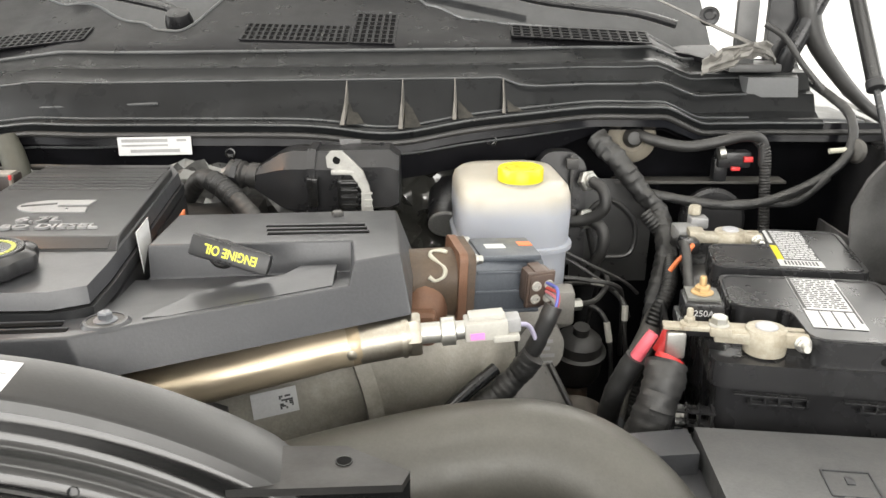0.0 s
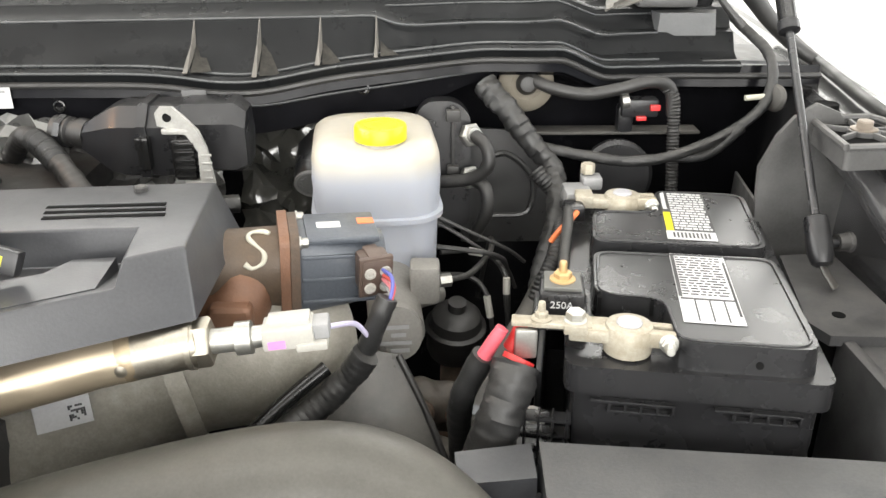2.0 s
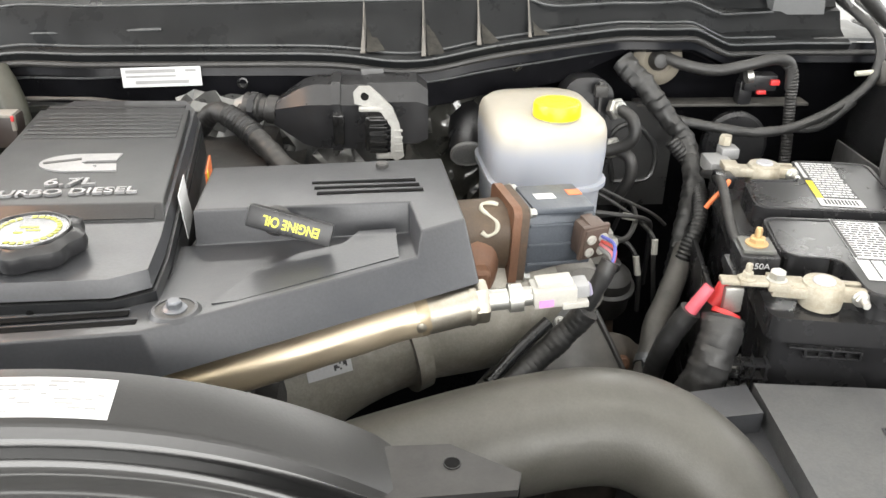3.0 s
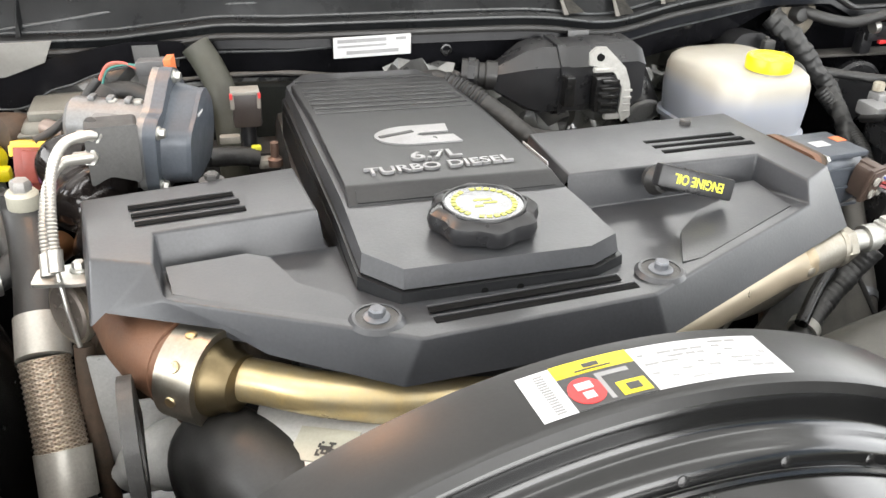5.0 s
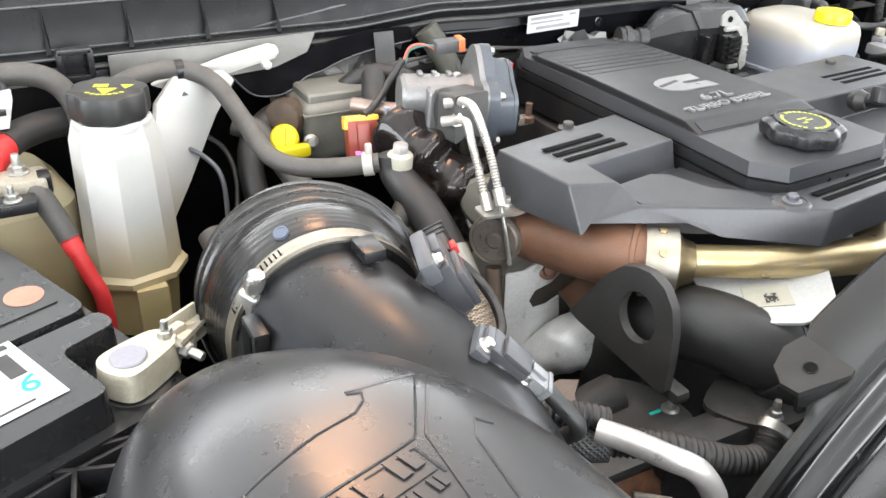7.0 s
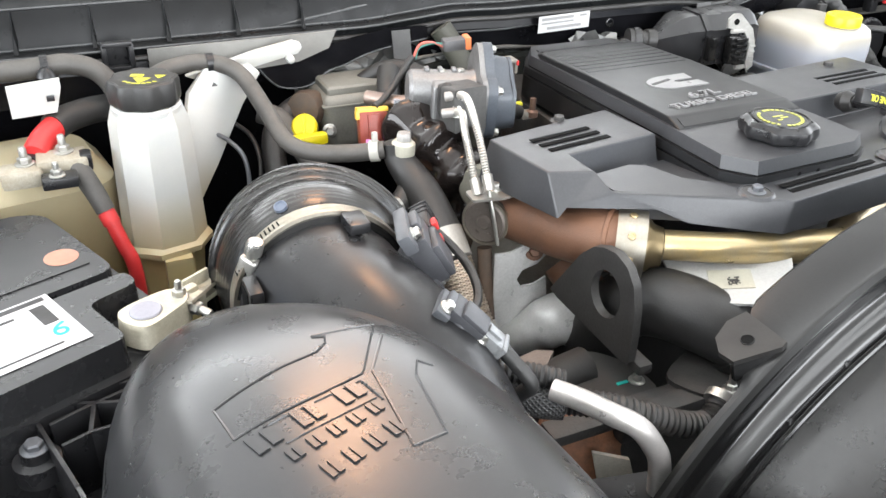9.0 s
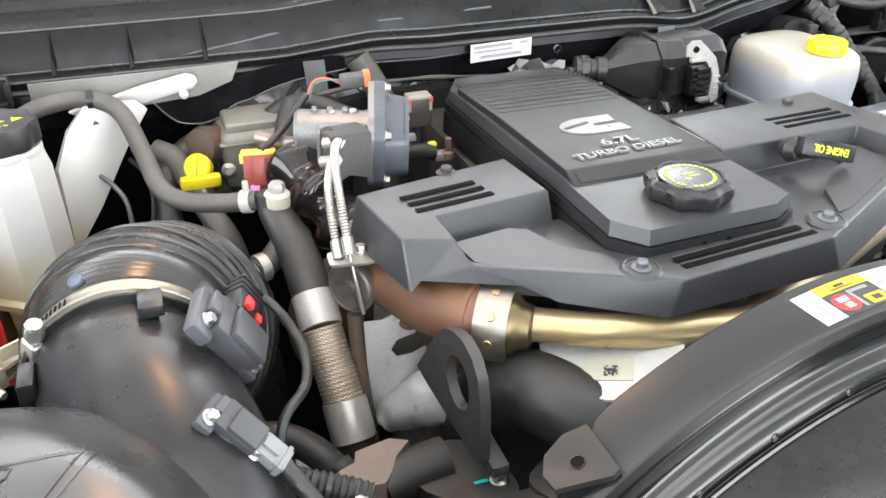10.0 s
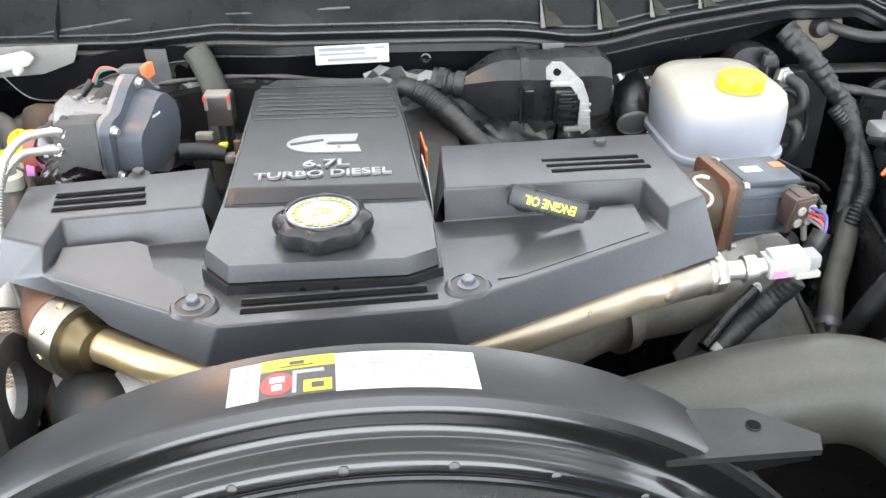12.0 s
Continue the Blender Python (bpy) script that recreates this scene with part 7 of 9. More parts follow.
part("edge_tube", tube([(-0.648, 0.705, 1.20), (-0.650, 0.69, 1.14), (-0.645, 0.675, 1.06)], 0.008, 14), RUST_DARK, sh)
eye = thing("lifting_eye", (-0.59, 0.55, 1.15), "thick black iron lifting eye with a round hole", "bracket")
em = sheet_frame((-0.600, 0.550, 1.224), (-0.5945, 0.496, 1.224), (-0.600, 0.554, 1.302))
outl = [(-0.080, -0.040), (-0.040, 0.022), (-0.024, 0.038), (-0.010, 0.044), (0.006, 0.046), (0.022, 0.040), (0.033, 0.026), (0.039, 0.004), (0.041, -0.025), (0.041, -0.056)]
bm = bmesh.new()
hole = [(0.020 * math.cos(2 * math.pi * k / 56), 0.024 * math.sin(2 * math.pi * k / 56)) for k in range(56)]
n_o = 56
ring_o = []
for k in range(n_o):
    t = 2 * math.pi * k / n_o
    dr = Vector((math.cos(t), math.sin(t)))
    best = None
    for i in range(len(outl)):
        p, q = Vector(outl[i]), Vector(outl[(i + 1) % len(outl)])
        den = dr.x * (q - p).y - dr.y * (q - p).x
        if abs(den) > 1e-9:
            s1 = (p.x * (q - p).y - p.y * (q - p).x) / den
            u1 = (p.x * dr.y - p.y * dr.x) / den
            if s1 > 0 and -1e-6 <= u1 <= 1 + 1e-6:
                best = s1 if best is None else max(best, s1)
    ring_o.append(dr * best)
vi, vo = [bm.verts.new((*p, 0.0045)) for p in hole], [bm.verts.new((*p, 0.0045)) for p in ring_o]
wi, wo = [bm.verts.new((*p, -0.0045)) for p in hole], [bm.verts.new((*p, -0.0045)) for p in ring_o]
for k in range(n_o):
    j = (k + 1) % n_o
    for f in ((vi[k], vo[k], vo[j], vi[j]), (wi[k], wi[j], wo[j], wo[k]), (vi[k], vi[j], wi[j], wi[k]), (vo[k], wo[k], wo[j], vo[j])):
        bm.faces.new(f)
bevelled(bm, 0.0016, 2, 40)
bm.transform(em)
part("plate", bm, IRON_BLACK, eye)
part("foot", box((-0.585, 0.525, 1.166), (0.016, 0.050, 0.012), 0.004, pose(0, 0, 0)), IRON_BLACK, eye)

duct = thing("turbo_pipe", (-0.54, 0.52, 1.18), "black rubber-coated turbo pipe bend", "pipe")
part("bend", tube([(-0.555, 0.62, 1.11), (-0.553, 0.585, 1.175), (-0.538, 0.550, 1.198), (-0.505, 0.508, 1.192), (-0.465, 0.478, 1.165), (-0.42, 0.45, 1.10)], 0.034, 28, 8), RUBBER, duct)
part("collar", tube([(-0.490, 0.495, 1.183), (-0.465, 0.478, 1.165)], 0.0365, 28, 3), RUBBER, duct)
mr = thing("rear_manifold", (-0.56, 0.66, 1.15), "dark rusty manifold behind the lifting eye", "manifold")
part("runner", tube([(-0.572, 0.672, 1.185), (-0.560, 0.65, 1.165), (-0.53, 0.635, 1.14), (-0.50, 0.63, 1.08)], 0.022, 20), RUST, mr)
bolt(mr, (-0.560, 0.628, 1.175), (-0.3, -0.9, 0.3), 0.006, 0.006, 0.009, material=RUST_DARK)
pl = thing("tagged_plate", (-0.48, 0.52, 1.22), "dull silver plate with a white code label", "plate")
pm = sheet_frame((-0.530, 0.545, 1.220), (-0.440, 0.480, 1.232), (-0.49, 0.59, 1.232))
part("plate", prism([(-0.012, 0.04), (-0.004, 0.014), (0.010, -0.008), (0.028, -0.020), (0.050, -0.027), (0.075, -0.027), (0.095, -0.018), (0.108, 0.0), (0.11, 0.04)], 0, 0.003, 0.001, pm), SHIELD, pl)
t_ = part("label", box((0.052, 0.000, 0.0036), (0.040, 0.026, 0.0008), 0, pm @ pose(0, 0, 0, 0, 0, 6)), CREAM, pl, "cream label with a square code")
rng = random.Random(9)
part("code", bars(pm @ pose(0.050, -0.003, 0.0042, 0, 0, 6), [(0.0016 * i, 0.0016 * j, 0.0015, 0.0015) for i in range(7) for j in range(7) if rng.random() < 0.55]), INK, t_)

# ---- breather hose with braided sleeve ----
FERRULE = paint("pale_crimped_steel", (0.40, 0.385, 0.35), 0.42, 0.45, vary=0.18, grain=0.25)
br = thing("braided_hose", (-0.68, 0.72, 1.15), "black hose with a steel braided sleeve", "hose")
part("top", tube([(-0.700, 0.826, 1.280), (-0.698, 0.822, 1.262), (-0.690, 0.800, 1.245), (-0.684, 0.770, 1.228), (-0.681, 0.735, 1.207)], lambda s, t, a: 0.014 + 0.006 * min(1, s / t * 2), 20, 8), RUBBER, br)
part("side_stub", tube([(-0.692, 0.80, 1.240), (-0.712, 0.785, 1.225), (-0.728, 0.775, 1.222)], 0.012, 16), RUBBER, br)
part("stub_clamp", lathe([(0.012, -0.005), (0.0145, -0.005), (0.0145, 0.005), (0.012, 0.005)], axis_frame((-0.722, 0.779, 1.223), (-0.9, -0.4, 0)), 20), ZINC, br)
part("upper_ferrule", tube([(-0.6815, 0.737, 1.209), (-0.680, 0.712, 1.187)], 0.0208, 26, 2), FERRULE, br)
part("braid", tube([(-0.680, 0.712, 1.187), (-0.672, 0.668, 1.127)], ribbed(0.0200, 0.0012, 0.0042), 26, 12, 0.0007), BRAID, br)
part("lower_ferrule", tube([(-0.672, 0.670, 1.129), (-0.669, 0.647, 1.098)], 0.0215, 26, 2), FERRULE, br)
part("tail", tube([(-0.669, 0.648, 1.099), (-0.665, 0.630, 1.06), (-0.66, 0.62, 0.98)], 0.019, 20), RUBBER, br)

deg = thing("degas_hose", (-0.80, 0.93, 1.27), "dusty dark grey hose bent round to a banjo union", "hose")
part("hose", tube([(-0.945, 0.975, 1.300), (-0.925, 1.005, 1.322), (-0.890, 1.022, 1.328), (-0.855, 1.022, 1.327), (-0.828, 0.995, 1.318), (-0.812, 0.945, 1.288), (-0.802, 0.905, 1.266), (-0.782, 0.872, 1.262), (-0.745, 0.845, 1.266), (-0.712, 0.828, 1.272)], 0.0098, 20, 10), RUBBER_GREY, deg)
bj = part("banjo", lathe([(0.0115, -0.013), (0.013, -0.010), (0.013, 0.002), (0.010, 0.005)], axis_frame((-0.694, 0.818, 1.279), (0.05, 0, 1)), 26), CREAM, deg)
part("banjo_bolt", lathe([(0.0085, 0.004), (0.0085, 0.012), (0.007, 0.014), (0, 0.014)], axis_frame((-0.694, 0.818, 1.279), (0.05, 0, 1)), 6), ALLOY, bj)
part("clip", merged(lathe([(0.0098, -0.005), (0.0118, -0.005), (0.0118, 0.005), (0.0098, 0.005)], axis_frame((-0.722, 0.833, 1.270), (0.9, -0.45, 0.15)), 22), box((-0.722, 0.833, 1.285), (0.006, 0.006, 0.014), 0.0015)), WHITE_PLASTIC, deg)
part("strap", lathe([(0.0098, -0.004), (0.0112, -0.004), (0.0112, 0.004), (0.0098, 0.004)], axis_frame((-0.857, 1.022, 1.327), (1, 0, 0)), 20), BLACK_SATIN, deg)
part("strap_foot", lathe([(0.010, 0), (0.008, 0.006), (0.004, 0.012), (0, 0.012)], axis_frame((-0.857, 1.020, 1.302), (0, 0, 1)), 16), BLACK_SATIN, deg)

# ---- coolant bottle ----
cool = thing("coolant_bottle", (-0.95, 0.90, 1.0), "milky coolant bottle with amber stains and a black cap", "bottle")
CX, CY = -0.942, 0.940


def eight_sided(z, w, cut):
    """A square ring with its corners cut off, turned to show one flat to the front."""
    a_ = w / 2
    c_, s_ = math.cos(radians(12)), math.sin(radians(12))
    pts = [(a_ - cut, -a_), (a_, -a_ + cut), (a_, a_ - cut), (a_ - cut, a_), (-a_ + cut, a_), (-a_, a_ - cut), (-a_, -a_ + cut), (-a_ + cut, -a_)]
    return [(CX + x * c_ - y * s_, CY + x * s_ + y * c_, z) for x, y in pts]


part("tower", bevelled(loft([eight_sided(*q) for q in ((1.085, 0.066, 0.016), (1.146, 0.076, 0.020), (1.150, 0.094, 0.024), (1.157, 0.095, 0.024), (1.161, 0.086, 0.024), (1.296, 0.078, 0.022), (1.308, 0.072, 0.021), (1.318, 0.066, 0.019))]), 0.0028, 2, 20), BOTTLE, cool)
part("collar", lathe([(0.030, -0.012), (0.0365, -0.008), (0.0365, -0.003), (0.034, 0.0)], axis_frame((CX, CY, 1.318), (0, 0, 1)), 32), BOTTLE, cool)

part("foot", prism([(-0.952, 0.885), (-0.922, 0.885), (-0.922, 0.915), (-0.952, 0.915)], 1.02, 1.15, 0.006), BOTTLE, cool)
part("side_tank", stack(-1.075, 1.01, [(1.03, 0.13, 0.12, 0.03), (1.05, 0.17, 0.15, 0.04), (1.225, 0.17, 0.15, 0.04), (1.245, 0.14, 0.12, 0.04)], 10), AMBER, cool)
part("arm", surface([(-0.905, 0.975, 1.270), (-0.890, 1.018, 1.296), (-0.866, 1.024, 1.322), (-0.812, 1.024, 1.322), (-0.800, 1.024, 1.310), (-0.828, 1.018, 1.274), (-0.870, 0.995, 1.212), (-0.905, 0.965, 1.17)], [(0, 1, 5, 6, 7), (1, 2, 3, 4, 5)], thick=0.010, bevel=0.003), BOTTLE, cool)
cc = part("cap", lathe([(0.0325, 0), (0.0345, 0.0015), (0.0358, 0.005), (0.0358, 0.022), (0.0346, 0.0258), (0.032, 0.0272), (0.029, 0.0266), (0, 0.0268)], axis_frame((CX, CY, 1.318), (0, 0, 1)), 96, 8, 0.05), RUBBER, cool, "black scalloped screw cap with yellow marks")
km = axis_frame((CX, CY, 1.3446), (0, 0, 1)) @ pose(0, 0, 0, 0, 0, 160) @ Matrix.Scale(0.85, 4)
tri_ = lambda x, y, s: prism([(x - s, y - s * 0.8), (x + s, y - s * 0.8), (x, y + s)], 0, 0.0005, 0, km)
part("yellow_marks", merged(tri_(0.0, 0.010, 0.011), tri_(-0.020, -0.004, 0.007), box((0.008, -0.008, 0.0002), (0.016, 0.009, 0.0005), 0, km), *[box((-0.018 + 0.006 * k, 0.022 - 0.0008 * (k - 3) ** 2, 0.0002), (0.005, 0.0025, 0.0005), 0, km) for k in range(7)]), YELLOW_INK, cc)
wp = tagged(place("cowl_side_sheet", surface([(-0.921, 1.062, 1.338), (-0.78, 1.056, 1.340), (-0.690, 1.054, 1.342), (-0.700, 1.055, 1.320), (-0.74, 1.056, 1.306), (-0.82, 1.058, 1.300), (-0.921, 1.064, 1.312)], [(0, 1, 2, 3, 4, 5, 6)], thick=0.003), CLEAR_DIRTY), "dirty off-white sheet panel under the cowl", "panel", kind="structure")
SKIRT = [(-0.792, 1.302), (-0.778, 1.284), (-0.763, 1.273), (-0.739, 1.270), (-0.720, 1.275), (-0.701, 1.288), (-0.678, 1.294), (-0.654, 1.303), (-0.620, 1.311), (-0.560, 1.318)]
skirt = tagged(place("cowl_skirt", surface([(x, 1.062, z) for x, z in SKIRT] + [(-0.56, 1.062, 1.336), (-0.62, 1.064, 1.336), (-0.69, 1.062, 1.324), (-0.74, 1.062, 1.306)], [tuple(range(14))], thick=0.003), FIREWALL), "glossy black curved skirt under the cowl", "panel", kind="structure")
part("skirt_edge", tube([(x, 1.060, z) for x, z in SKIRT], 0.0015, 8, 4), COWL_EDGE_SHINE, skirt)
bar_ = thing("cowl_bracket", (-0.80, 1.05, 1.32), "pale plastic bracket with a stud on the side sheet", "bracket")
part("arm", surface([(-0.885, 1.050, 1.308), (-0.800, 1.046, 1.331), (-0.752, 1.044, 1.340), (-0.743, 1.044, 1.337), (-0.740, 1.044, 1.330), (-0.746, 1.044, 1.323), (-0.788, 1.046, 1.314), (-0.86, 1.05, 1.296)], [(0, 1, 6, 7), (1, 2, 3, 4, 5, 6)], thick=0.010, bevel=0.003), BOTTLE, bar_)
part("stud", lathe([(0.005, 0), (0.005, 0.010), (0.003, 0.012), (0, 0.012)], axis_frame((-0.758, 1.036, 1.319), (0, -1, 0)), 14), BOTTLE, bar_)
hz = thing("cooling_hose", (-1.0, 1.03, 1.31), "dusty black hose behind the coolant bottle", "hose")
part("hose", tube([(-1.25, 1.05, 1.320), (-1.12, 1.04, 1.334), (-1.050, 1.03, 1.338), (-1.012, 1.03, 1.340), (-0.982, 1.025, 1.330), (-0.966, 1.015, 1.305), (-0.963, 1.0, 1.27)], 0.0115, 18), RUBBER_GREY, hz)
hb_ = thing("hose_bracket", (-1.04, 0.99, 1.30), "white plastic bracket that clips the hose", "bracket")
part("plate", prism([(-1.075, 1.300), (-1.030, 1.302), (-1.022, 1.330), (-1.022, 1.338), (-1.075, 1.334)], -0.992, -0.984, 0.002, pose(0, 0, 0, 90)), BOTTLE, hb_)
part("clip", merged(lathe([(0.0118, -0.004), (0.0135, -0.004), (0.0135, 0.004), (0.0118, 0.004)], axis_frame((-1.034, 1.03, 1.339), (1, 0, 0)), 20), lathe([(0.010, 0), (0.008, 0.006), (0.004, 0.010), (0, 0.010)], axis_frame((-1.034, 1.005, 1.336), (0, 0, 1)), 16), box((-1.034, 0.979, 1.320), (0.008, 0.004, 0.006), 0.001)), BLACK_SATIN, hb_)
wc = thing("cowl_clip", (-0.955, 1.05, 1.335), "square black clip on the cowl edge", "clip")
part("frame", merged(*[box(p, q, 0.001) for p, q in (((-0.955, 1.052, 1.350), (0.034, 0.010, 0.006)), ((-0.955, 1.052, 1.322), (0.034, 0.010, 0.006)), ((-0.970, 1.052, 1.336), (0.006, 0.010, 0.03)), ((-0.940, 1.052, 1.336), (0.006, 0.010, 0.03)), ((-0.955, 1.060, 1.336), (0.03, 0.004, 0.03)))]), BLACK_SATIN, wc)

# ---- dipstick, connector, pump, hoses behind ----
ds = thing("gearbox_dipstick", (-0.755, 0.985, 1.2), "yellow loop handle on a dipstick tube", "dipstick")
part("grip", merged(lathe([(0.0150, -0.010), (0.0160, -0.006), (0.0160, 0.004), (0.0135, 0.007), (0, 0.008)], axis_frame((-0.757, 0.985, 1.246), (-0.35, -0.75, 0.55)), 28), box((0, 0, 0.008), (0.004, 0.026, 0.006), 0.0015, axis_frame((-0.757, 0.985, 1.246), (-0.35, -0.75, 0.55)))), YELLOW, ds)
part("bar", box((-0.757, 0.968, 1.236), (0.046, 0.016, 0.014), 0.005, pose(0, 0, 0)), YELLOW, ds)
part("tube", tube([(-0.757, 0.975, 1.230), (-0.750, 0.965, 1.18), (-0.742, 0.95, 1.08)], 0.012, 14), ZINC, ds)
cn = thing("sensor_connector", (-0.70, 0.905, 1.25), "maroon connector with a yellow lock and magenta tab", "connector")
cm = pose(-0.697, 0.906, 1.266, -18, 0, -10)
part("shell", merged(box((0, 0, 0), (0.034, 0.022, 0.040), 0.003, cm), box((0, -0.012, 0.002), (0.014, 0.006, 0.030), 0.001, cm)), MAROON, cn)
part("lock", merged(box((0, -0.001, 0.022), (0.037, 0.019, 0.006), 0.0015, cm), box((-0.018, -0.004, 0.016), (0.004, 0.014, 0.010), 0.001, cm)), paint("ochre_plastic", (0.70, 0.42, 0.05), 0.45), cn)
part("tab", box((-0.006, -0.013, -0.018), (0.010, 0.004, 0.012), 0.001, cm), MAGENTA, cn)
PUMP_GREY = paint("dusty_grey_green_plastic", (0.14, 0.138, 0.12), 0.46, vary=0.25, grain=0.25, bump=0.05, dust=0.25)
pp = thing("power_steering_pump", (-0.66, 1.0, 1.2), "dull cast pump body with bronze fittings", "pump")
part("body", merged(box((-0.680, 1.036, 1.238), (0.094, 0.078, 0.072), 0.014, None, 4), box((-0.678, 1.038, 1.276), (0.082, 0.062, 0.016), 0.006, None, 3)), PUMP_GREY, pp)
part("seam", box((-0.680, 1.036, 1.262), (0.097, 0.081, 0.003), 0.001), PUMP_GREY, pp)
bolt(pp, (-0.722, 0.996, 1.232), (-0.2, -1, 0.2), 0.006, 0.006, 0.009)
bolt(pp, (-0.640, 0.996, 1.222), (-0.2, -1, 0.2), 0.006, 0.006, 0.009)
part("side_boss", lathe([(0.022, -0.02), (0.024, 0.0), (0.021, 0.012), (0.012, 0.016), (0, 0.016)], axis_frame((-0.744, 1.02, 1.256), (-0.6, -0.7, 0.2)), 26), RUST_DARK, pp)
part("front_nose", tube([(-0.640, 0.93, 1.270), (-0.645, 0.90, 1.268), (-0.648, 0.875, 1.262)], 0.022, 26, 4), RUBBER, pp)
part("braided_stub", tube([(-0.690, 0.945, 1.290), (-0.660, 0.915, 1.290), (-0.632, 0.892, 1.294)], 0.0085, 20, 6), paint("dull_coppery_steel", (0.24, 0.19, 0.165), 0.4, 0.6, vary=0.25), pp)
part("lumpy_boot", tube([(-0.655, 0.895, 1.272), (-0.652, 0.868, 1.266), (-0.640, 0.842, 1.252), (-0.625, 0.815, 1.232), (-0.610, 0.80, 1.19)], lambda q, t, a: 0.033 + 0.006 * math.sin(q * 150) + 0.004 * noise.noise((q * 50, math.cos(a) * 1.5, math.sin(a) * 1.5)), 34, 10, 0.003), paint("oily_black", (0.014, 0.011, 0.010), 0.16, 0.2, vary=0.4), pp)
part("rear_stub", tube([(-0.640, 1.00, 1.30), (-0.655, 0.965, 1.285), (-0.662, 0.94, 1.262)], 0.014, 18), RUBBER, pp)
part("drum", lathe([(0.026, -0.05), (0.026, -0.004), (0.022, 0.0), (0, 0.0)], axis_frame((-0.628, 0.765, 1.238), (-0.75, -0.5, 0.2)), 32), paint("olive_grey_casting", (0.13, 0.125, 0.10), 0.5, 0.2, vary=0.25, grain=0.3, bump=0.05), pp)
part("drum_ring", lathe([(0.030, -0.030), (0.034, -0.028), (0.034, -0.018), (0.030, -0.016)], axis_frame((-0.612, 0.775, 1.235), (-0.75, -0.5, 0.2)), 32), BLACK_GLOSS, pp)
part("bronze_stub", tube([(-0.672, 0.83, 1.225), (-0.690, 0.80, 1.222)], 0.013, 18), BRONZE, pp)
part("ratchet_clip", merged(box((-0.664, 0.912, 1.276), (0.008, 0.010, 0.040), 0.002), box((-0.664, 0.906, 1.282), (0.016, 0.006, 0.010), 0.001), box((-0.664, 0.906, 1.264), (0.016, 0.006, 0.008), 0.001)), paint("pale_blue_grey_clip", (0.34, 0.36, 0.40), 0.4), pp)
hb = thing("rear_hoses", (-0.75, 1.02, 1.2), "dusty grey hoses behind the pump", "hose")
part("hose", tube([(-0.80, 1.03, 1.255), (-0.778, 1.01, 1.245), (-0.755, 0.96, 1.205), (-0.735, 0.92, 1.17), (-0.72, 0.90, 1.08)], 0.014, 20), RUBBER_GREY, hb)
part("dark_hose", tube([(-0.70, 1.05, 1.22), (-0.66, 1.04, 1.275), (-0.62, 1.02, 1.295), (-0.57, 0.99, 1.28)], 0.012, 18), RUBBER, hb)
part("fuel_line", tube([(-0.872, 1.010, 1.250), (-0.850, 0.975, 1.243), (-0.838, 0.958, 1.220), (-0.840, 0.945, 1.16)], 0.0028, 12), BOLT_DARK, hb)
part("dusty_elbow", tube([(-0.800, 0.955, 1.10), (-0.795, 0.965, 1.16), (-0.797, 0.985, 1.20), (-0.790, 1.01, 1.232), (-0.765, 1.03, 1.250), (-0.735, 1.045, 1.255), (-0.70, 1.06, 1.25)], 0.0145, 22, 8), RUBBER, hb)
part("black_tube", tube([(-0.83, 1.06, 1.235), (-0.815, 1.03, 1.225), (-0.812, 1.0, 1.20), (-0.825, 0.97, 1.15)], 0.0030, 12), RUBBER, hb)
part("lower_hose", tube([(-0.865, 0.92, 1.18), (-0.855, 0.87, 1.15), (-0.83, 0.83, 1.12)], 0.015, 16), RUBBER_GREY, hb)
DULL_CREAM = paint("dull_cream_plastic", (0.20, 0.185, 0.16), 0.45, vary=0.25)
sq = thing("fuel_sensor", (-0.50, 0.97, 1.26), "white and brown connector with a blue-tipped screw", "connector")
part("shell", box((-0.503, 0.948, 1.298), (0.028, 0.026, 0.036), 0.004), paint("dark_brown_plastic", (0.035, 0.027, 0.024), 0.4, vary=0.2), sq)
part("pale_lock", box((-0.504, 0.943, 1.3165), (0.028, 0.020, 0.004), 0.0015), DULL_CREAM, sq)
for k in (-1, 1):
    part("lock_leg", box((-0.504 + 0.0128 * k, 0.937, 1.308), (0.004, 0.006, 0.016), 0.001), DULL_CREAM, sq)
    part("red_tab", box((-0.504 + 0.0135 * k, 0.9335, 1.314), (0.003, 0.003, 0.006), 0.0008), RED, sq)
part("stem", lathe([(0.010, 0), (0.011, 0.008), (0.008, 0.014), (0.008, 0.05)], axis_frame((-0.503, 0.950, 1.245), (0, 0, 1)), 18), BLACK_SATIN, sq)
part("pale_clip", box((-0.522, 0.930, 1.272), (0.020, 0.010, 0.008), 0.002, pose(0, 0, 0)), DULL_CREAM, sq)
part("small_hose", tube([(-0.545, 0.895, 1.268), (-0.520, 0.905, 1.264), (-0.497, 0.910, 1.258)], taped(0.0095), 16, 8, 0.003), TAPE, sq)
part("nut_block", box((-0.486, 0.908, 1.254), (0.022, 0.014, 0.010), 0.003), ALLOY_DULL, sq)
part("nut_stud", lathe([(0.0075, -0.006), (0.0075, 0.001), (0.004, 0.003), (0.004, 0.018), (0, 0.018)], axis_frame((-0.481, 0.904, 1.258), (0, 0, 1)), 12), paint("brown_nut", (0.20, 0.13, 0.10), 0.45, 0.5), sq)
part("yellow_tip", box((-0.498, 0.912, 1.268), (0.010, 0.008, 0.005), 0.002), YELLOW_INK, sq)
vh = thing("rear_vertical_hose", (-0.52, 1.02, 1.25), "dusty dark green-grey hose behind the actuator", "hose")
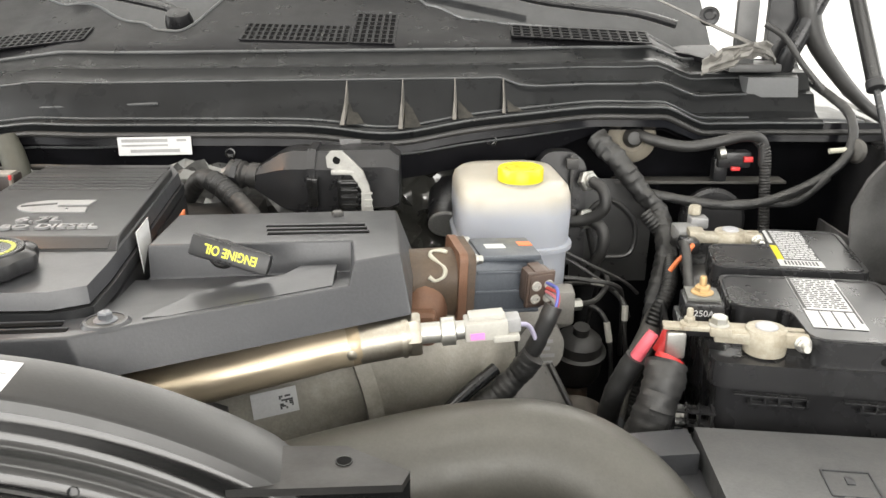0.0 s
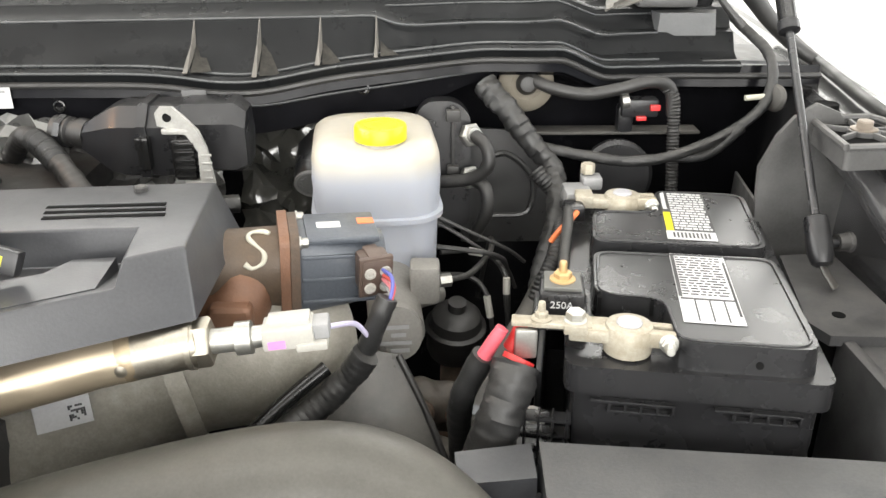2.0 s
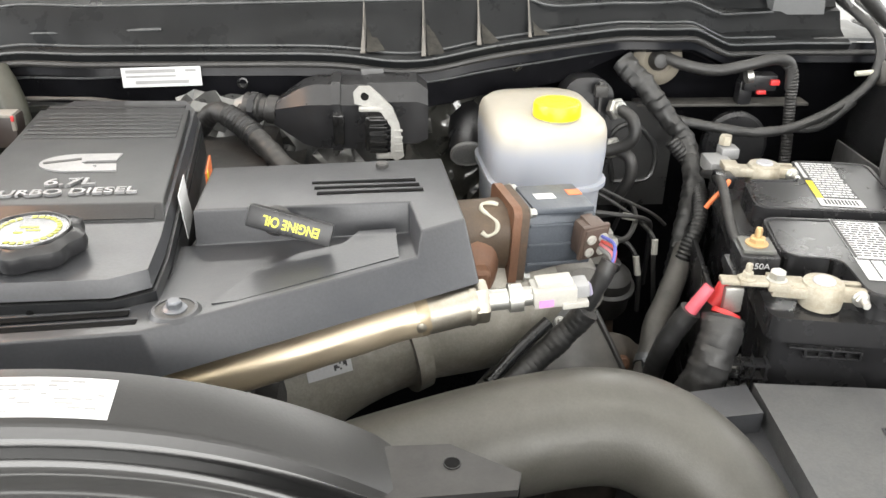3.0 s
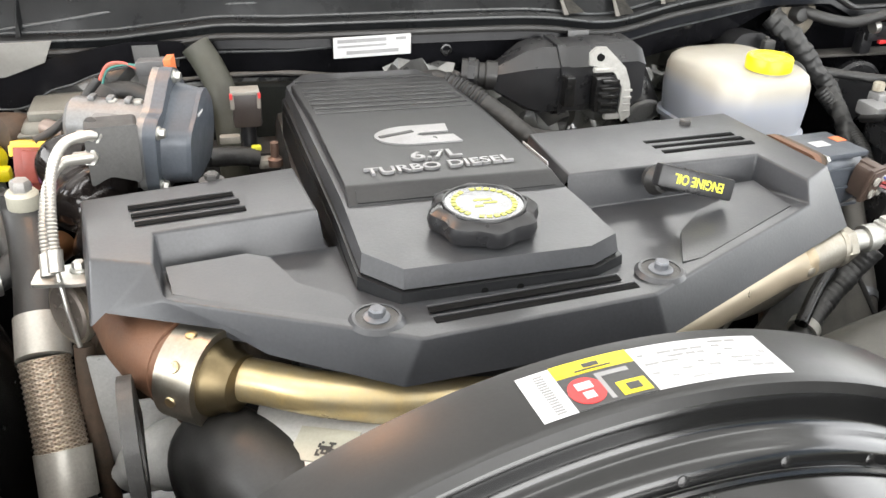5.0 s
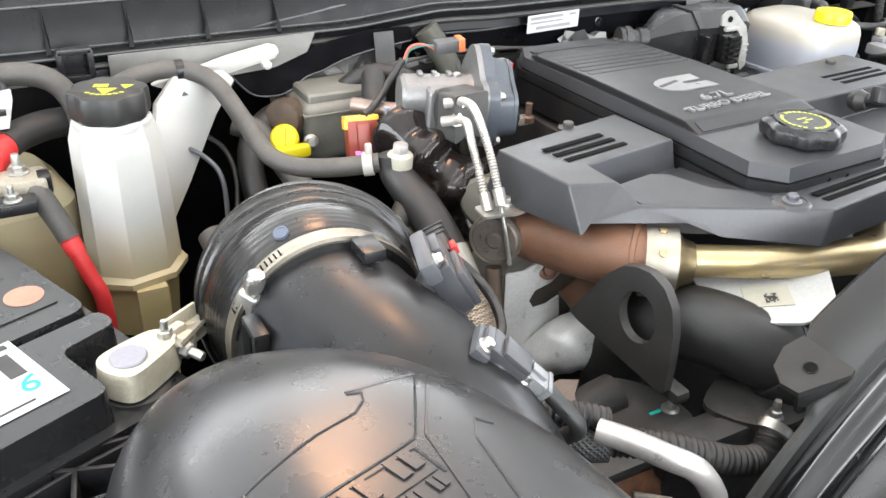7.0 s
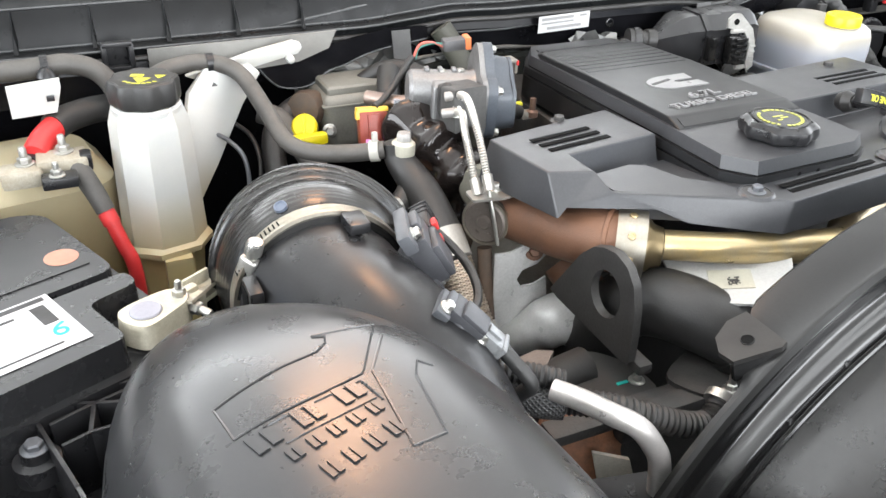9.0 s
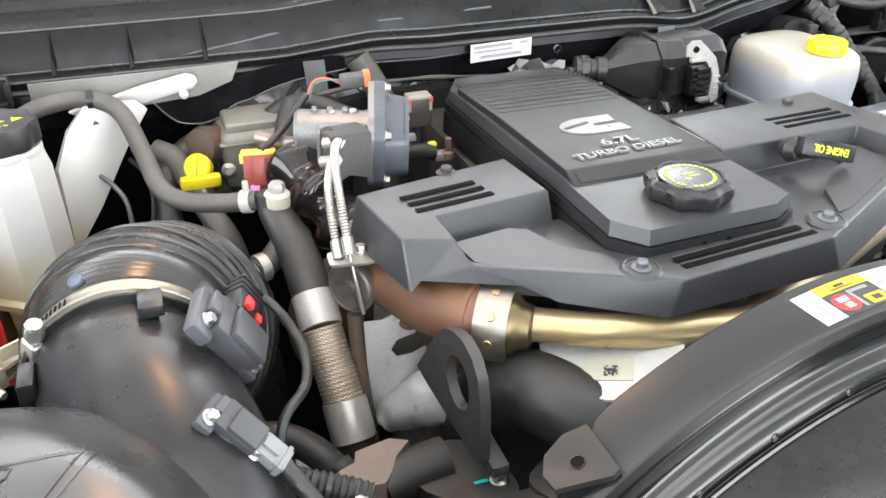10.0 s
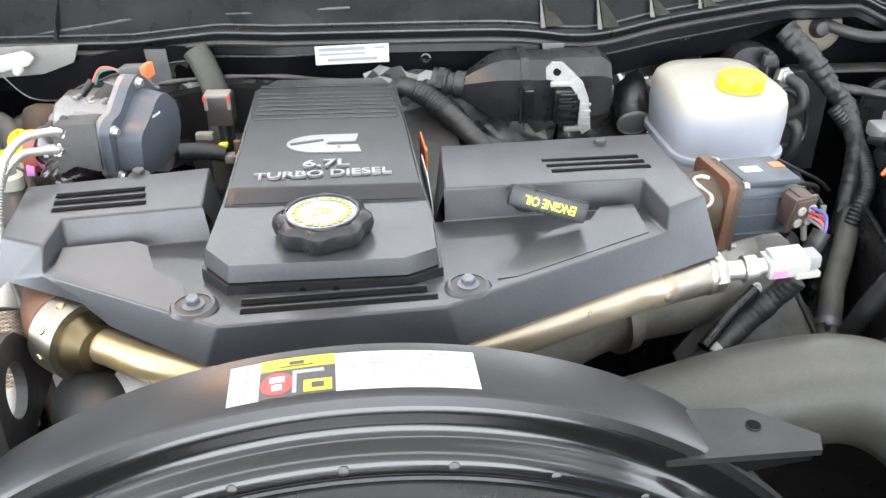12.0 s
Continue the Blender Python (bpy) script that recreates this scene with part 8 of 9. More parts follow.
part("hose", tube([(-0.548, 1.045, 1.335), (-0.536, 1.036, 1.315), (-0.524, 1.020, 1.285), (-0.520, 1.000, 1.235), (-0.52, 0.99, 1.18)], 0.0155, 20), paint("olive_black_rubber", (0.030, 0.031, 0.022), 0.6, vary=0.3, dust=0.15), vh)

# ---- air intake ----
intake = thing("intake_bellows", (-0.84, 0.66, 1.15), "glossy black ribbed intake bellows with a steel clamp", "intake hose")


def bell(s, total, a):
    """Radius along the bellows: seat for the clamp, a smooth swelling, thin crisp ridges, a flange."""
    if s < 0.018:
        return 0.0775
    if s < 0.052:
        v = (s - 0.018) / 0.034
        return 0.0775 + 0.0115 * math.sin(v * math.pi / 2) ** 0.8
    if s < 0.108:
        v = (s - 0.052) / 0.056
        return 0.0890 + 0.0105 * v ** 0.8 + 0.0026 * abs(math.cos(math.pi * (s - 0.056) / 0.0130)) ** 9
    if s < 0.114:
        return 0.0985
    return 0.1045 if s < 0.134 else 0.090


part("bellows", tube([(-0.846, 0.622, 1.237), (-0.845, 0.650, 1.236), (-0.838, 0.690, 1.227), (-0.829, 0.715, 1.213), (-0.820, 0.736, 1.194), (-0.81, 0.758, 1.155), (-0.80, 0.772, 1.08), (-0.80, 0.775, 0.98)], bell, 64, 10, 0.0009), BELLOWS, intake)
part("round_mark", lathe([(0.0058, -0.002), (0.0058, 0.0012), (0.0046, 0.0012), (0.0044, 0.0006), (0, 0.0006)], axis_frame((-0.873, 0.655, 1.3145), (-0.35, -0.25, 0.9)), 24), paint("pale_blue_mark", (0.075, 0.092, 0.125), 0.35), intake)
cm = axis_frame((-0.846, 0.630, 1.2375), (-0.02, -0.99, 0.06))
part("clamp_band", lathe([(0.0770, -0.008), (0.0800, -0.008), (0.0806, -0.006), (0.0800, -0.003), (0.0800, 0.003), (0.0806, 0.006), (0.0800, 0.008), (0.0770, 0.008)], cm, 64), STEEL, intake, "bright steel worm clamp")
part("clamp_thread", merged(*[box((0.0804, 0, 0), (0.0008, 0.0014, 0.008), 0, cm @ pose(0, 0, 0, 0, 0, 116 + 3.0 * k)) for k in range(14)]), COVER_DARK, intake)
sc = axis_frame((-0.911, 0.634, 1.264), (0.20, -0.26, 0.95))
screw = part("clamp_housing", box((0, 0, 0.012), (0.014, 0.017, 0.026), 0.004, sc, 3), ZINC, intake)
part("clamp_screw", lathe([(0.0050, 0.020), (0.0050, 0.028), (0.0072, 0.029), (0.0075, 0.032), (0.0075, 0.039), (0.0060, 0.042), (0.0030, 0.0415), (0, 0.040)], sc, 12), ZINC, screw)
elb = thing("intake_elbow_tube", (-0.83, 0.52, 1.2), "smooth satin black intake elbow tube", "intake pipe")
part("tube", tube([(-0.849, 0.645, 1.234), (-0.844, 0.60, 1.236), (-0.833, 0.555, 1.236), (-0.822, 0.50, 1.226), (-0.816, 0.45, 1.20), (-0.81, 0.41, 1.17)], lambda s, t, a: 0.0755 - 0.006 * min(1, s / 0.07), 48, 8), BLACK_SATIN, elb)
part("tooth", box((-0.822, 0.611, 1.311), (0.018, 0.026, 0.010), 0.002, pose(0, 0, 0)), BLACK_SATIN, elb)
part("tooth", box((-0.913, 0.600, 1.262), (0.012, 0.030, 0.034), 0.003, pose(0, 0, 0)), BLACK_SATIN, elb)
part("tooth_slot", box((-0.9195, 0.600, 1.262), (0.0020, 0.018, 0.026), 0.0006), COVER_DARK, elb)
SENSOR = paint("dark_grey_sensor", (0.045, 0.046, 0.051), 0.40, vary=0.15, grain=0.2)
d_ = Vector((0.40, -0.86, -0.30)).normalized()
PLUG_GREY = paint("milky_grey_plug", (0.17, 0.175, 0.18), 0.35, vary=0.15)
for at, nm, across, back, size in (((-0.778, 0.588, 1.286), "air_pressure_sensor", Vector((0.50, -0.04, -0.87)), Vector((0.28, 0.95, 0.12)), 0.98), ((-0.784, 0.490, 1.281), "air_flow_sensor", Vector((0.62, -0.42, -0.66)), Vector((0.55, 0.80, 0.10)), 0.64)):
    sn = thing(nm, at, "dark grey air sensor with two bright screws and a plug", "sensor")
    o = Vector(at)
    sm = sheet_frame(o, o + across, o + back) @ Matrix.Scale(size, 4)
    part("body", merged(box((0.004, 0, 0.008), (0.050, 0.036, 0.020), 0.003, sm), box((0.010, -0.002, 0.020), (0.036, 0.030, 0.008), 0.0025, sm)), SENSOR, sn)
    part("foot", merged(box((-0.026, -0.004, 0.004), (0.020, 0.044, 0.012), 0.003, sm), box((-0.022, 0.006, 0.012), (0.014, 0.020, 0.010), 0.002, sm)), paint("pale_sensor_foot", (0.065, 0.068, 0.075), 0.4, vary=0.15), sn)
    part("stem", tube([o, o + (Vector((-0.825, at[1] - 0.01, 1.22)) - o) * 0.5], 0.013, 20, 3), SENSOR, sn)
    part("ear", box((0.030, -0.010, 0.003), (0.016, 0.018, 0.010), 0.003, sm), SENSOR, sn)
    for q in ((-0.026, -0.012, 0.010), (0.031, -0.010, 0.008)):
        bolt(sn, sm @ Vector(q), sm.to_3x3() @ Vector((0, 0, 1)), 0.0044, 0.005, 0.0058)
    if nm == "air_pressure_sensor":
        part("plug", merged(box((0.004, 0.036, 0.012), (0.024, 0.040, 0.016), 0.003, sm), *[box((0.004, 0.040 + 0.006 * k, 0.0125), (0.0255, 0.002, 0.0175), 0.0005, sm) for k in range(3)]), BLACK_SATIN, sn)
        part("red_lock", box((0.001, 0.026, 0.022), (0.008, 0.010, 0.005), 0.001, sm), RED, sn)
        part("red_lock", box((0.015, 0.022, 0.020), (0.006, 0.008, 0.005), 0.001, sm), RED, sn)
        part("wire", tube([sm @ Vector((0.004, 0.054, 0.013)), (-0.748, 0.664, 1.276), (-0.728, 0.645, 1.262), (-0.716, 0.610, 1.246), (-0.720, 0.580, 1.232), (-0.742, 0.555, 1.224), (-0.752, 0.54, 1.20)], taped(0.0042), 10, 8, 0.003), TAPE, sn)
    else:
        part("plug", merged(box((0.046, 0.000, 0.010), (0.036, 0.028, 0.020), 0.004, sm), box((0.040, 0.000, 0.021), (0.020, 0.012, 0.006), 0.001, sm), box((0.058, 0.0, 0.010), (0.006, 0.031, 0.023), 0.002, sm)), PLUG_GREY, sn)
        part("wire", tube([sm @ Vector((0.060, 0, 0.010)), (-0.740, 0.452, 1.236), (-0.742, 0.462, 1.218), (-0.748, 0.476, 1.19)], taped(0.0060), 12, 8, 0.003), TAPE, sn)

dome = thing("air_filter_box", (-0.90, 0.33, 1.1), "smooth black domed air filter box with a raised emblem", "air box")


def dome_point(u, v):
    """u runs round, v from the foot to the crown of the dome."""
    t = 2 * math.pi * u
    c, s2 = math.cos(t), math.sin(t)
    r = (abs(c) ** 2.7 + abs(s2) ** 2.7) ** (-1 / 2.7)
    f = math.cos(v * math.pi / 2) ** 0.50
    x, y = 0.137 * r * c * f, 0.240 * r * s2 * f
    z = 0.172 * math.sin(v * math.pi / 2) ** 0.62
    over = x * 0.80 + y * 0.55 - 0.090      # the corner by the intake is cut away
    if over > 0:
        z -= 0.25 * over
    z -= 0.9 * max(0, abs(x) - 0.03) ** 2 + 0.25 * max(0, abs(y) - 0.08) ** 2
    return x, y, z


bm = bmesh.new()
NU, NV = 96, 36
dm = pose(-0.913, 0.350, 1.160, -1.2, 3, 6)
rings_ = [[bm.verts.new(dm @ Vector(dome_point(k / NU, j / NV))) for k in range(NU)] for j in range(NV)]
crown = bm.verts.new(dm @ Vector((0, 0, 0.1721)))
for j in range(NV - 1):
    for k in range(NU):
        bm.faces.new((rings_[j][k], rings_[j][(k + 1) % NU], rings_[j + 1][(k + 1) % NU], rings_[j + 1][k]))
for k in range(NU):
    bm.faces.new((rings_[-1][k], rings_[-1][(k + 1) % NU], crown))
low = [bm.verts.new(v.co + Vector((0, 0, -0.16))) for v in rings_[0]]
for k in range(NU):
    bm.faces.new((low[k], low[(k + 1) % NU], rings_[0][(k + 1) % NU], rings_[0][k]))
tree = BVHTree.FromBMesh(bm)


def drop(x, y):
    """The point of the dome's skin under (x, y)."""
    hit = tree.ray_cast(Vector((x, y, 1.6)), Vector((0, 0, -1)))
    return hit[0] + Vector((0, 0, 0.0006))


def raised_line(points, r):
    pts = []
    for (x0, y0), (x1, y1) in zip(points, points[1:]):
        for k in range(9):
            pts.append(drop(x0 + (x1 - x0) * k / 8, y0 + (y1 - y0) * k / 8) - Vector((0, 0, 0.55 * r)))
    return tube(pts, r, 6, straight=True)


def raised_bar(x, y, w, h, turn):
    """A flat plain bar that lies on the dome."""
    c, s2 = math.cos(radians(turn)), math.sin(radians(turn))
    rings = []
    for k in range(7):
        u = w * (k / 6 - 0.5)
        row = []
        for dv, up in ((-0.5, 0), (-0.5, 1), (0.5, 1), (0.5, 0)):
            p = drop(x + u * c - dv * h * s2, y + u * s2 + dv * h * c)
            row.append(p + Vector((0, 0, 0.0010 * up - 0.0003)))
        rings.append(row)
    return loft(rings)


part("shell", bm, DOME, dome)
WING_A = [(-0.909, 0.449), (-0.866, 0.451), (-0.890, 0.403), (-0.893, 0.399), (-0.918, 0.390), (-0.974, 0.372), (-0.979, 0.401), (-0.935, 0.422), (-0.911, 0.430), (-0.903, 0.438), (-0.901, 0.445), (-0.909, 0.447)]
WING_B = [(-0.859, 0.449), (-0.886, 0.400), (-0.889, 0.330), (-0.868, 0.334), (-0.863, 0.388), (-0.856, 0.403), (-0.848, 0.396)]
part("wing_line", raised_line(WING_A, 0.0008), DOME, dome)
part("wing_line", raised_line(WING_B, 0.0008), DOME, dome)
part("panel_line", raised_line([(-0.958, 0.373), (-0.896, 0.393), (-0.890, 0.372)], 0.0008), DOME, dome)
part("panel_line", raised_line([(-0.950, 0.356), (-0.893, 0.375)], 0.0008), DOME, dome)
# three rows of plain raised blocks, the lower ones smaller
for x0_, y0_, x1_, y1_, n_, hh, ww in ((-0.960, 0.363, -0.906, 0.384, 3, 0.0150, 0.0165), (-0.948, 0.3465, -0.897, 0.3665, 5, 0.0095, 0.0080), (-0.934, 0.329, -0.893, 0.347, 4, 0.0120, 0.0085)):
    for k in range(n_):
        u_ = k / (n_ - 1)
        bx, by = x0_ + (x1_ - x0_) * u_, y0_ + (y1_ - y0_) * u_
        part("emblem_bar", raised_bar(bx - 0.26 * ww, by - 0.09 * ww, ww * 0.40, hh, 20), DOME, dome)
        part("emblem_bar", raised_bar(bx + 0.26 * ww, by + 0.09 * ww, ww * 0.40, hh * 0.9, 20), DOME, dome)

# ---- second battery ----
B2 = pose(-1.009, 0.619, 0.004, 0, 0, 22)
b2 = thing("car_battery", B2 @ Vector((-0.08, 0.14, 1.02)), "black battery with a white label and a teal numeral", "battery")
part("case", merged(prism([(-0.205, -0.004), (0.054, -0.004), (0.054, 0.30), (-0.205, 0.30)], 1.02, 1.195, 0.004, B2), prism(round_poly([(-0.21, -0.010), (0.060, -0.010), (0.060, 0.305), (-0.21, 0.305)], 0.014), 1.190, 1.210, 0.004, B2)), BATTERY, b2)
part("lid", prism(round_poly([(-0.205, -0.004), (0.0, 0.0), (0.0, 0.066), (0.048, 0.070), (0.048, 0.094), (-0.205, 0.094)], 0.010), 1.206, 1.238, 0.005, B2, 0.002, 3), BATTERY, b2)
part("lid", prism(round_poly([(-0.205, 0.100), (0.045, 0.100), (0.045, 0.245), (0.020, 0.265), (-0.205, 0.265)], 0.016), 1.206, 1.239, 0.004, B2, 0.003, 3), BATTERY, b2)
part("inset", prism([(-0.15, 0.125), (0.030, 0.125), (0.030, 0.205), (0.015, 0.220), (-0.15, 0.220)], 1.236, 1.2402, 0.002, B2), BATTERY, b2)
lab = part("label", box((-0.085, 0.062, 1.2388), (0.130, 0.084, 0.0004), 0, B2 @ pose(0, 0, 0)), PAPER, b2, "white label with bars and a teal numeral")
part("print", bars(B2 @ Matrix.Translation((-0.085, 0.062, 1.2389)), [(0.050, 0.012, 0.012, 0.030), (0.015, 0.036, 0.09, 0.006), (-0.01, 0.022, 0.08, 0.003), (0.02, -0.034, 0.05, 0.002)]), INK, lab)
words("6", 0.020, B2 @ pose(-0.034, 0.046, 1.2394, 0, 0, -20), TEAL, lab, 0.0002)
part("round_sticker", lathe([(0.015, 0), (0.015, 0.0004), (0, 0.0004)], axis_frame(B2 @ Vector((0.016, 0.150, 1.2404)), (0, 0, 1)), 24), paint("pale_orange_sticker", (0.34, 0.17, 0.12), 0.5, vary=0.35), b2)
c2 = thing("battery_clamp", (-0.99, 0.655, 1.22), "thick cream corroded clamp on the second battery", "battery clamp")
cm2 = pose(-0.991, 0.655, 1.240, 0, 0, 32)
CREAM_LEAD = paint("cream_corroded_lead", (0.52, 0.49, 0.40), 0.6, 0.1, vary=0.3, grain=0.4, bump=0.10, edge=(0.40, 0.36, 0.26))
part("block", prism(rounded_outline([(-0.023, -0.010), (-0.015, -0.021), (0.010, -0.020), (0.034, -0.013), (0.036, 0.010), (0.012, 0.019), (-0.014, 0.020), (-0.024, 0.008)]), -0.022, 0.0, 0.004, cm2, 0.002, 3), CREAM_LEAD, c2)
part("post", lathe([(0.0135, -0.004), (0.0135, 0.0012), (0.0125, 0.0022), (0, 0.0024)], cm2 @ pose(-0.002, 0, 0), 28), paint("violet_grey_lead", (0.27, 0.27, 0.31), 0.5, 0.3, vary=0.25), c2)
part("jaw", box((0.042, 0.006, -0.012), (0.030, 0.009, 0.016), 0.003, cm2), CREAM_LEAD, c2)
part("jaw", box((0.040, -0.009, -0.012), (0.024, 0.009, 0.017), 0.003, cm2), CREAM_LEAD, c2)
bolt(c2, cm2 @ Vector((0.036, -0.013, -0.010)), cm2.to_3x3() @ Vector((0.1, -1, -0.1)), 0.0062, 0.008, 0.0080, stud=0.0040, name="pinch_bolt")
part("tail", prism([(0.046, -0.010), (0.078, -0.006), (0.080, 0.016), (0.048, 0.013)], -0.018, -0.014, 0.001, cm2), CREAM_LEAD, c2)
part("tail_wall", box((0.064, 0.0145, -0.010), (0.030, 0.003, 0.016), 0.001, cm2), CREAM_LEAD, c2)
part("seat_ring", lathe([(0.024, -0.030), (0.026, -0.026), (0.022, -0.024)], cm2, 28), RUBBER, c2)
br2 = thing("ground_strap", (-0.945, 0.685, 1.22), "bent tin bracket beside the battery clamp", "bracket")
part("strip", surface([(-0.972, 0.668, 1.238), (-0.955, 0.655, 1.240), (-0.925, 0.690, 1.236), (-0.930, 0.705, 1.218), (-0.950, 0.700, 1.226)], [(0, 1, 2, 3, 4)], thick=0.003), LEAD, br2)
bolt(br2, (-0.963, 0.669, 1.238), head=0.006, height=0.007, washer=0.008, stud=0.003)
rc2 = thing("red_battery_cable", (-1.0, 0.86, 1.2), "bright red battery cable from the rear terminal", "cable")
part("cable", tube([(-1.004, 0.898, 1.222), (-0.999, 0.890, 1.206), (-0.992, 0.882, 1.182), (-0.985, 0.876, 1.155), (-0.985, 0.874, 1.08)], 0.0078, 16), RED, rc2)
part("heat_shrink", tube([(-1.003, 0.895, 1.218), (-0.999, 0.890, 1.206)], 0.0092, 16, 3), RED, rc2)
part("sleeve", tube([(-1.024, 0.925, 1.268), (-1.016, 0.912, 1.252), (-1.009, 0.904, 1.236), (-1.003, 0.897, 1.219)], lambda s, t, a: 0.0115 - 0.0015 * s / t, 16), RUBBER_GREY, rc2)
part("terminal", merged(box((-1.035, 0.93, 1.268), (0.05, 0.035, 0.016), 0.004), box((-1.075, 0.92, 1.262), (0.04, 0.03, 0.02), 0.005)), LEAD, rc2)
bolt(rc2, (-1.032, 0.935, 1.276), head=0.007, height=0.007, washer=0.010, stud=0.004)
bolt(rc2, (-1.070, 0.925, 1.272), head=0.007, height=0.007, washer=0.010, stud=0.004)
part("red_sleeve", tube([(-1.060, 0.945, 1.272), (-1.050, 0.965, 1.280), (-1.036, 0.990, 1.284)], 0.0135, 18), RED, rc2)
part("heavy_cable", tube([(-1.038, 0.988, 1.284), (-1.020, 1.008, 1.286), (-0.990, 1.025, 1.286), (-0.950, 1.035, 1.282)], 0.0155, 18), RUBBER, rc2)
for p_, q_ in (((-1.040, 0.895, 1.262), (0.035, 0.022, 0.012)), ((-1.012, 0.925, 1.268), (0.012, 0.020, 0.018)), ((-1.060, 0.945, 1.266), (0.028, 0.016, 0.016))):
    part("stud_block", box(p_, q_, 0.003), BLACK_SATIN, rc2)
bolt(rc2, (-1.042, 0.893, 1.268), head=0.006, height=0.006, washer=0.008, stud=0.003)

# ---- low things beside the shroud ----
ac = thing("ac_line", (-0.68, 0.41, 1.2), "white aluminium air-conditioning line", "pipe")
part("line", tube([(-0.712, 0.462, 1.213), (-0.699, 0.444, 1.213), (-0.686, 0.420, 1.213), (-0.670, 0.406, 1.206), (-0.656, 0.401, 1.187), (-0.644, 0.401, 1.16), (-0.637, 0.402, 1.10)], 0.0092, 18), paint("white_alloy", (0.46, 0.44, 0.42), 0.36, 0.6), ac)
lm_ = thing("front_loom", (-0.66, 0.43, 1.18), "black ribbed conduit loom across the fan shroud", "wire loom")
part("conduit", tube([(-0.760, 0.515, 1.200), (-0.734, 0.494, 1.195), (-0.717, 0.473, 1.195), (-0.690, 0.460, 1.195), (-0.662, 0.442, 1.193), (-0.640, 0.432, 1.186), (-0.610, 0.420, 1.176), (-0.584, 0.417, 1.172), (-0.564, 0.426, 1.184)], ribbed(0.0120, 0.0018, 0.0052), 18, 10, 0.0014), RUBBER, lm_)
part("upper_conduit", tube([(-0.780, 0.52, 1.215), (-0.745, 0.49, 1.222), (-0.715, 0.475, 1.218), (-0.70, 0.468, 1.213)], ribbed(0.010, 0.0018, 0.005), 16, 10, 0.0011), RUBBER, lm_)
part("mesh_sleeve", tube([(-0.742, 0.500, 1.196), (-0.717, 0.473, 1.196), (-0.700, 0.463, 1.196)], 0.0150, 20, 6), woven("black_mesh", (0.05, 0.05, 0.05), (0.008, 0.008, 0.008), 0.003, 45, 0.5, 0.0), lm_)
part("end_clamp", lathe([(0.0120, -0.004), (0.0145, -0.004), (0.0145, 0.004), (0.0120, 0.004)], axis_frame((-0.566, 0.425, 1.183), (0.8, 0.35, 0.5)), 20), ZINC, lm_)
lb = thing("lower_bracket", (-0.60, 0.50, 1.12), "dusty black iron bracket with a green-marked bolt", "bracket")
LUG = rounded_outline([(-0.640, 0.560), (-0.600, 0.575), (-0.575, 0.550), (-0.566, 0.515), (-0.572, 0.497), (-0.600, 0.497), (-0.640, 0.525)])
part("arm", prism(LUG, 1.118, 1.140, 0.004), IRON_BLACK, lb)
part("cylinder", tube([(-0.672, 0.545, 1.135), (-0.640, 0.552, 1.138), (-0.612, 0.555, 1.140)], 0.0195, 24), RUBBER, lb)
part("bar", box((-0.590, 0.470, 1.140), (0.09, 0.022, 0.026), 0.004, pose(0, 0, 0)), IRON_BLACK, lb)
JAW = [(-0.712, 0.532), (-0.704, 0.555), (-0.690, 0.560), (-0.686, 0.572), (-0.655, 0.578), (-0.640, 0.570), (-0.655, 0.556), (-0.664, 0.540), (-0.672, 0.530)]
part("cast_jaw", prism(JAW, 1.120, 1.156, 0.004), paint("pinkish_cast_iron", (0.17, 0.14, 0.122), 0.6, 0.2, vary=0.3, grain=0.3, bump=0.08), lb)
bolt(lb, (-0.579, 0.517, 1.140), head=0.0050, height=0.006, washer=0.008, stud=0.003)
part("green_mark", box((-0.594, 0.519, 1.1406), (0.012, 0.003, 0.0012), 0, pose(0, 0, 0)), TEAL, lb)
sb = thing("support_bar", (-0.58, 0.42, 1.2), "black iron bar under the shroud tab", "bracket")
part("plate", prism(rounded_outline([(-0.560, 0.500), (-0.555, 0.470), (-0.530, 0.448), (-0.500, 0.445), (-0.475, 0.465), (-0.470, 0.505), (-0.500, 0.525)]), 1.150, 1.156, 0.0015), IRON_BLACK, sb)
part("arm", box((-0.620, 0.480, 1.145), (0.16, 0.024, 0.012), 0.003, None), IRON_BLACK, sb)
bolt(sb, (-0.522, 0.457, 1.156), head=0.0055, height=0.007, washer=0.008, stud=0.0035)

cr = thing("front_cradle", (-1.05, 0.42, 1.1), "black plastic lattice tray beside the air box", "tray")
def wall(p, q, h=0.055, w=0.0035):
    """An upright web of the tray between two corners."""
    a_, b_ = Vector((*p, 1.212)), Vector((*q, 1.212))
    return box(((b_ - a_).length / 2, -h / 2, 0), ((b_ - a_).length, h, w), 0.0008, sheet_frame(a_, b_, a_ + Vector((0, 0, 1))))


TR = [(-1.086, 0.585), (-1.084, 0.600), (-1.076, 0.607), (-0.990, 0.602), (-0.985, 0.560), (-1.00, 0.480), (-1.050, 0.450), (-1.062, 0.500)]
webs = [wall(TR[k], TR[(k + 1) % 8]) for k in range(8)] + [wall(TR[1], (-1.005, 0.574)), wall((-1.076, 0.573), (-1.044, 0.586)), wall((-1.044, 0.586), (-1.000, 0.600)), wall((-1.069, 0.546), (-1.049, 0.554)), wall((-1.049, 0.554), (-1.000, 0.556)), wall((-1.044, 0.586), (-1.049, 0.554))]
part("lattice", merged(*webs), BLACK_SATIN, cr)
part("floor", prism(TR, 1.150, 1.158, 0.001), BLACK_SATIN, cr)
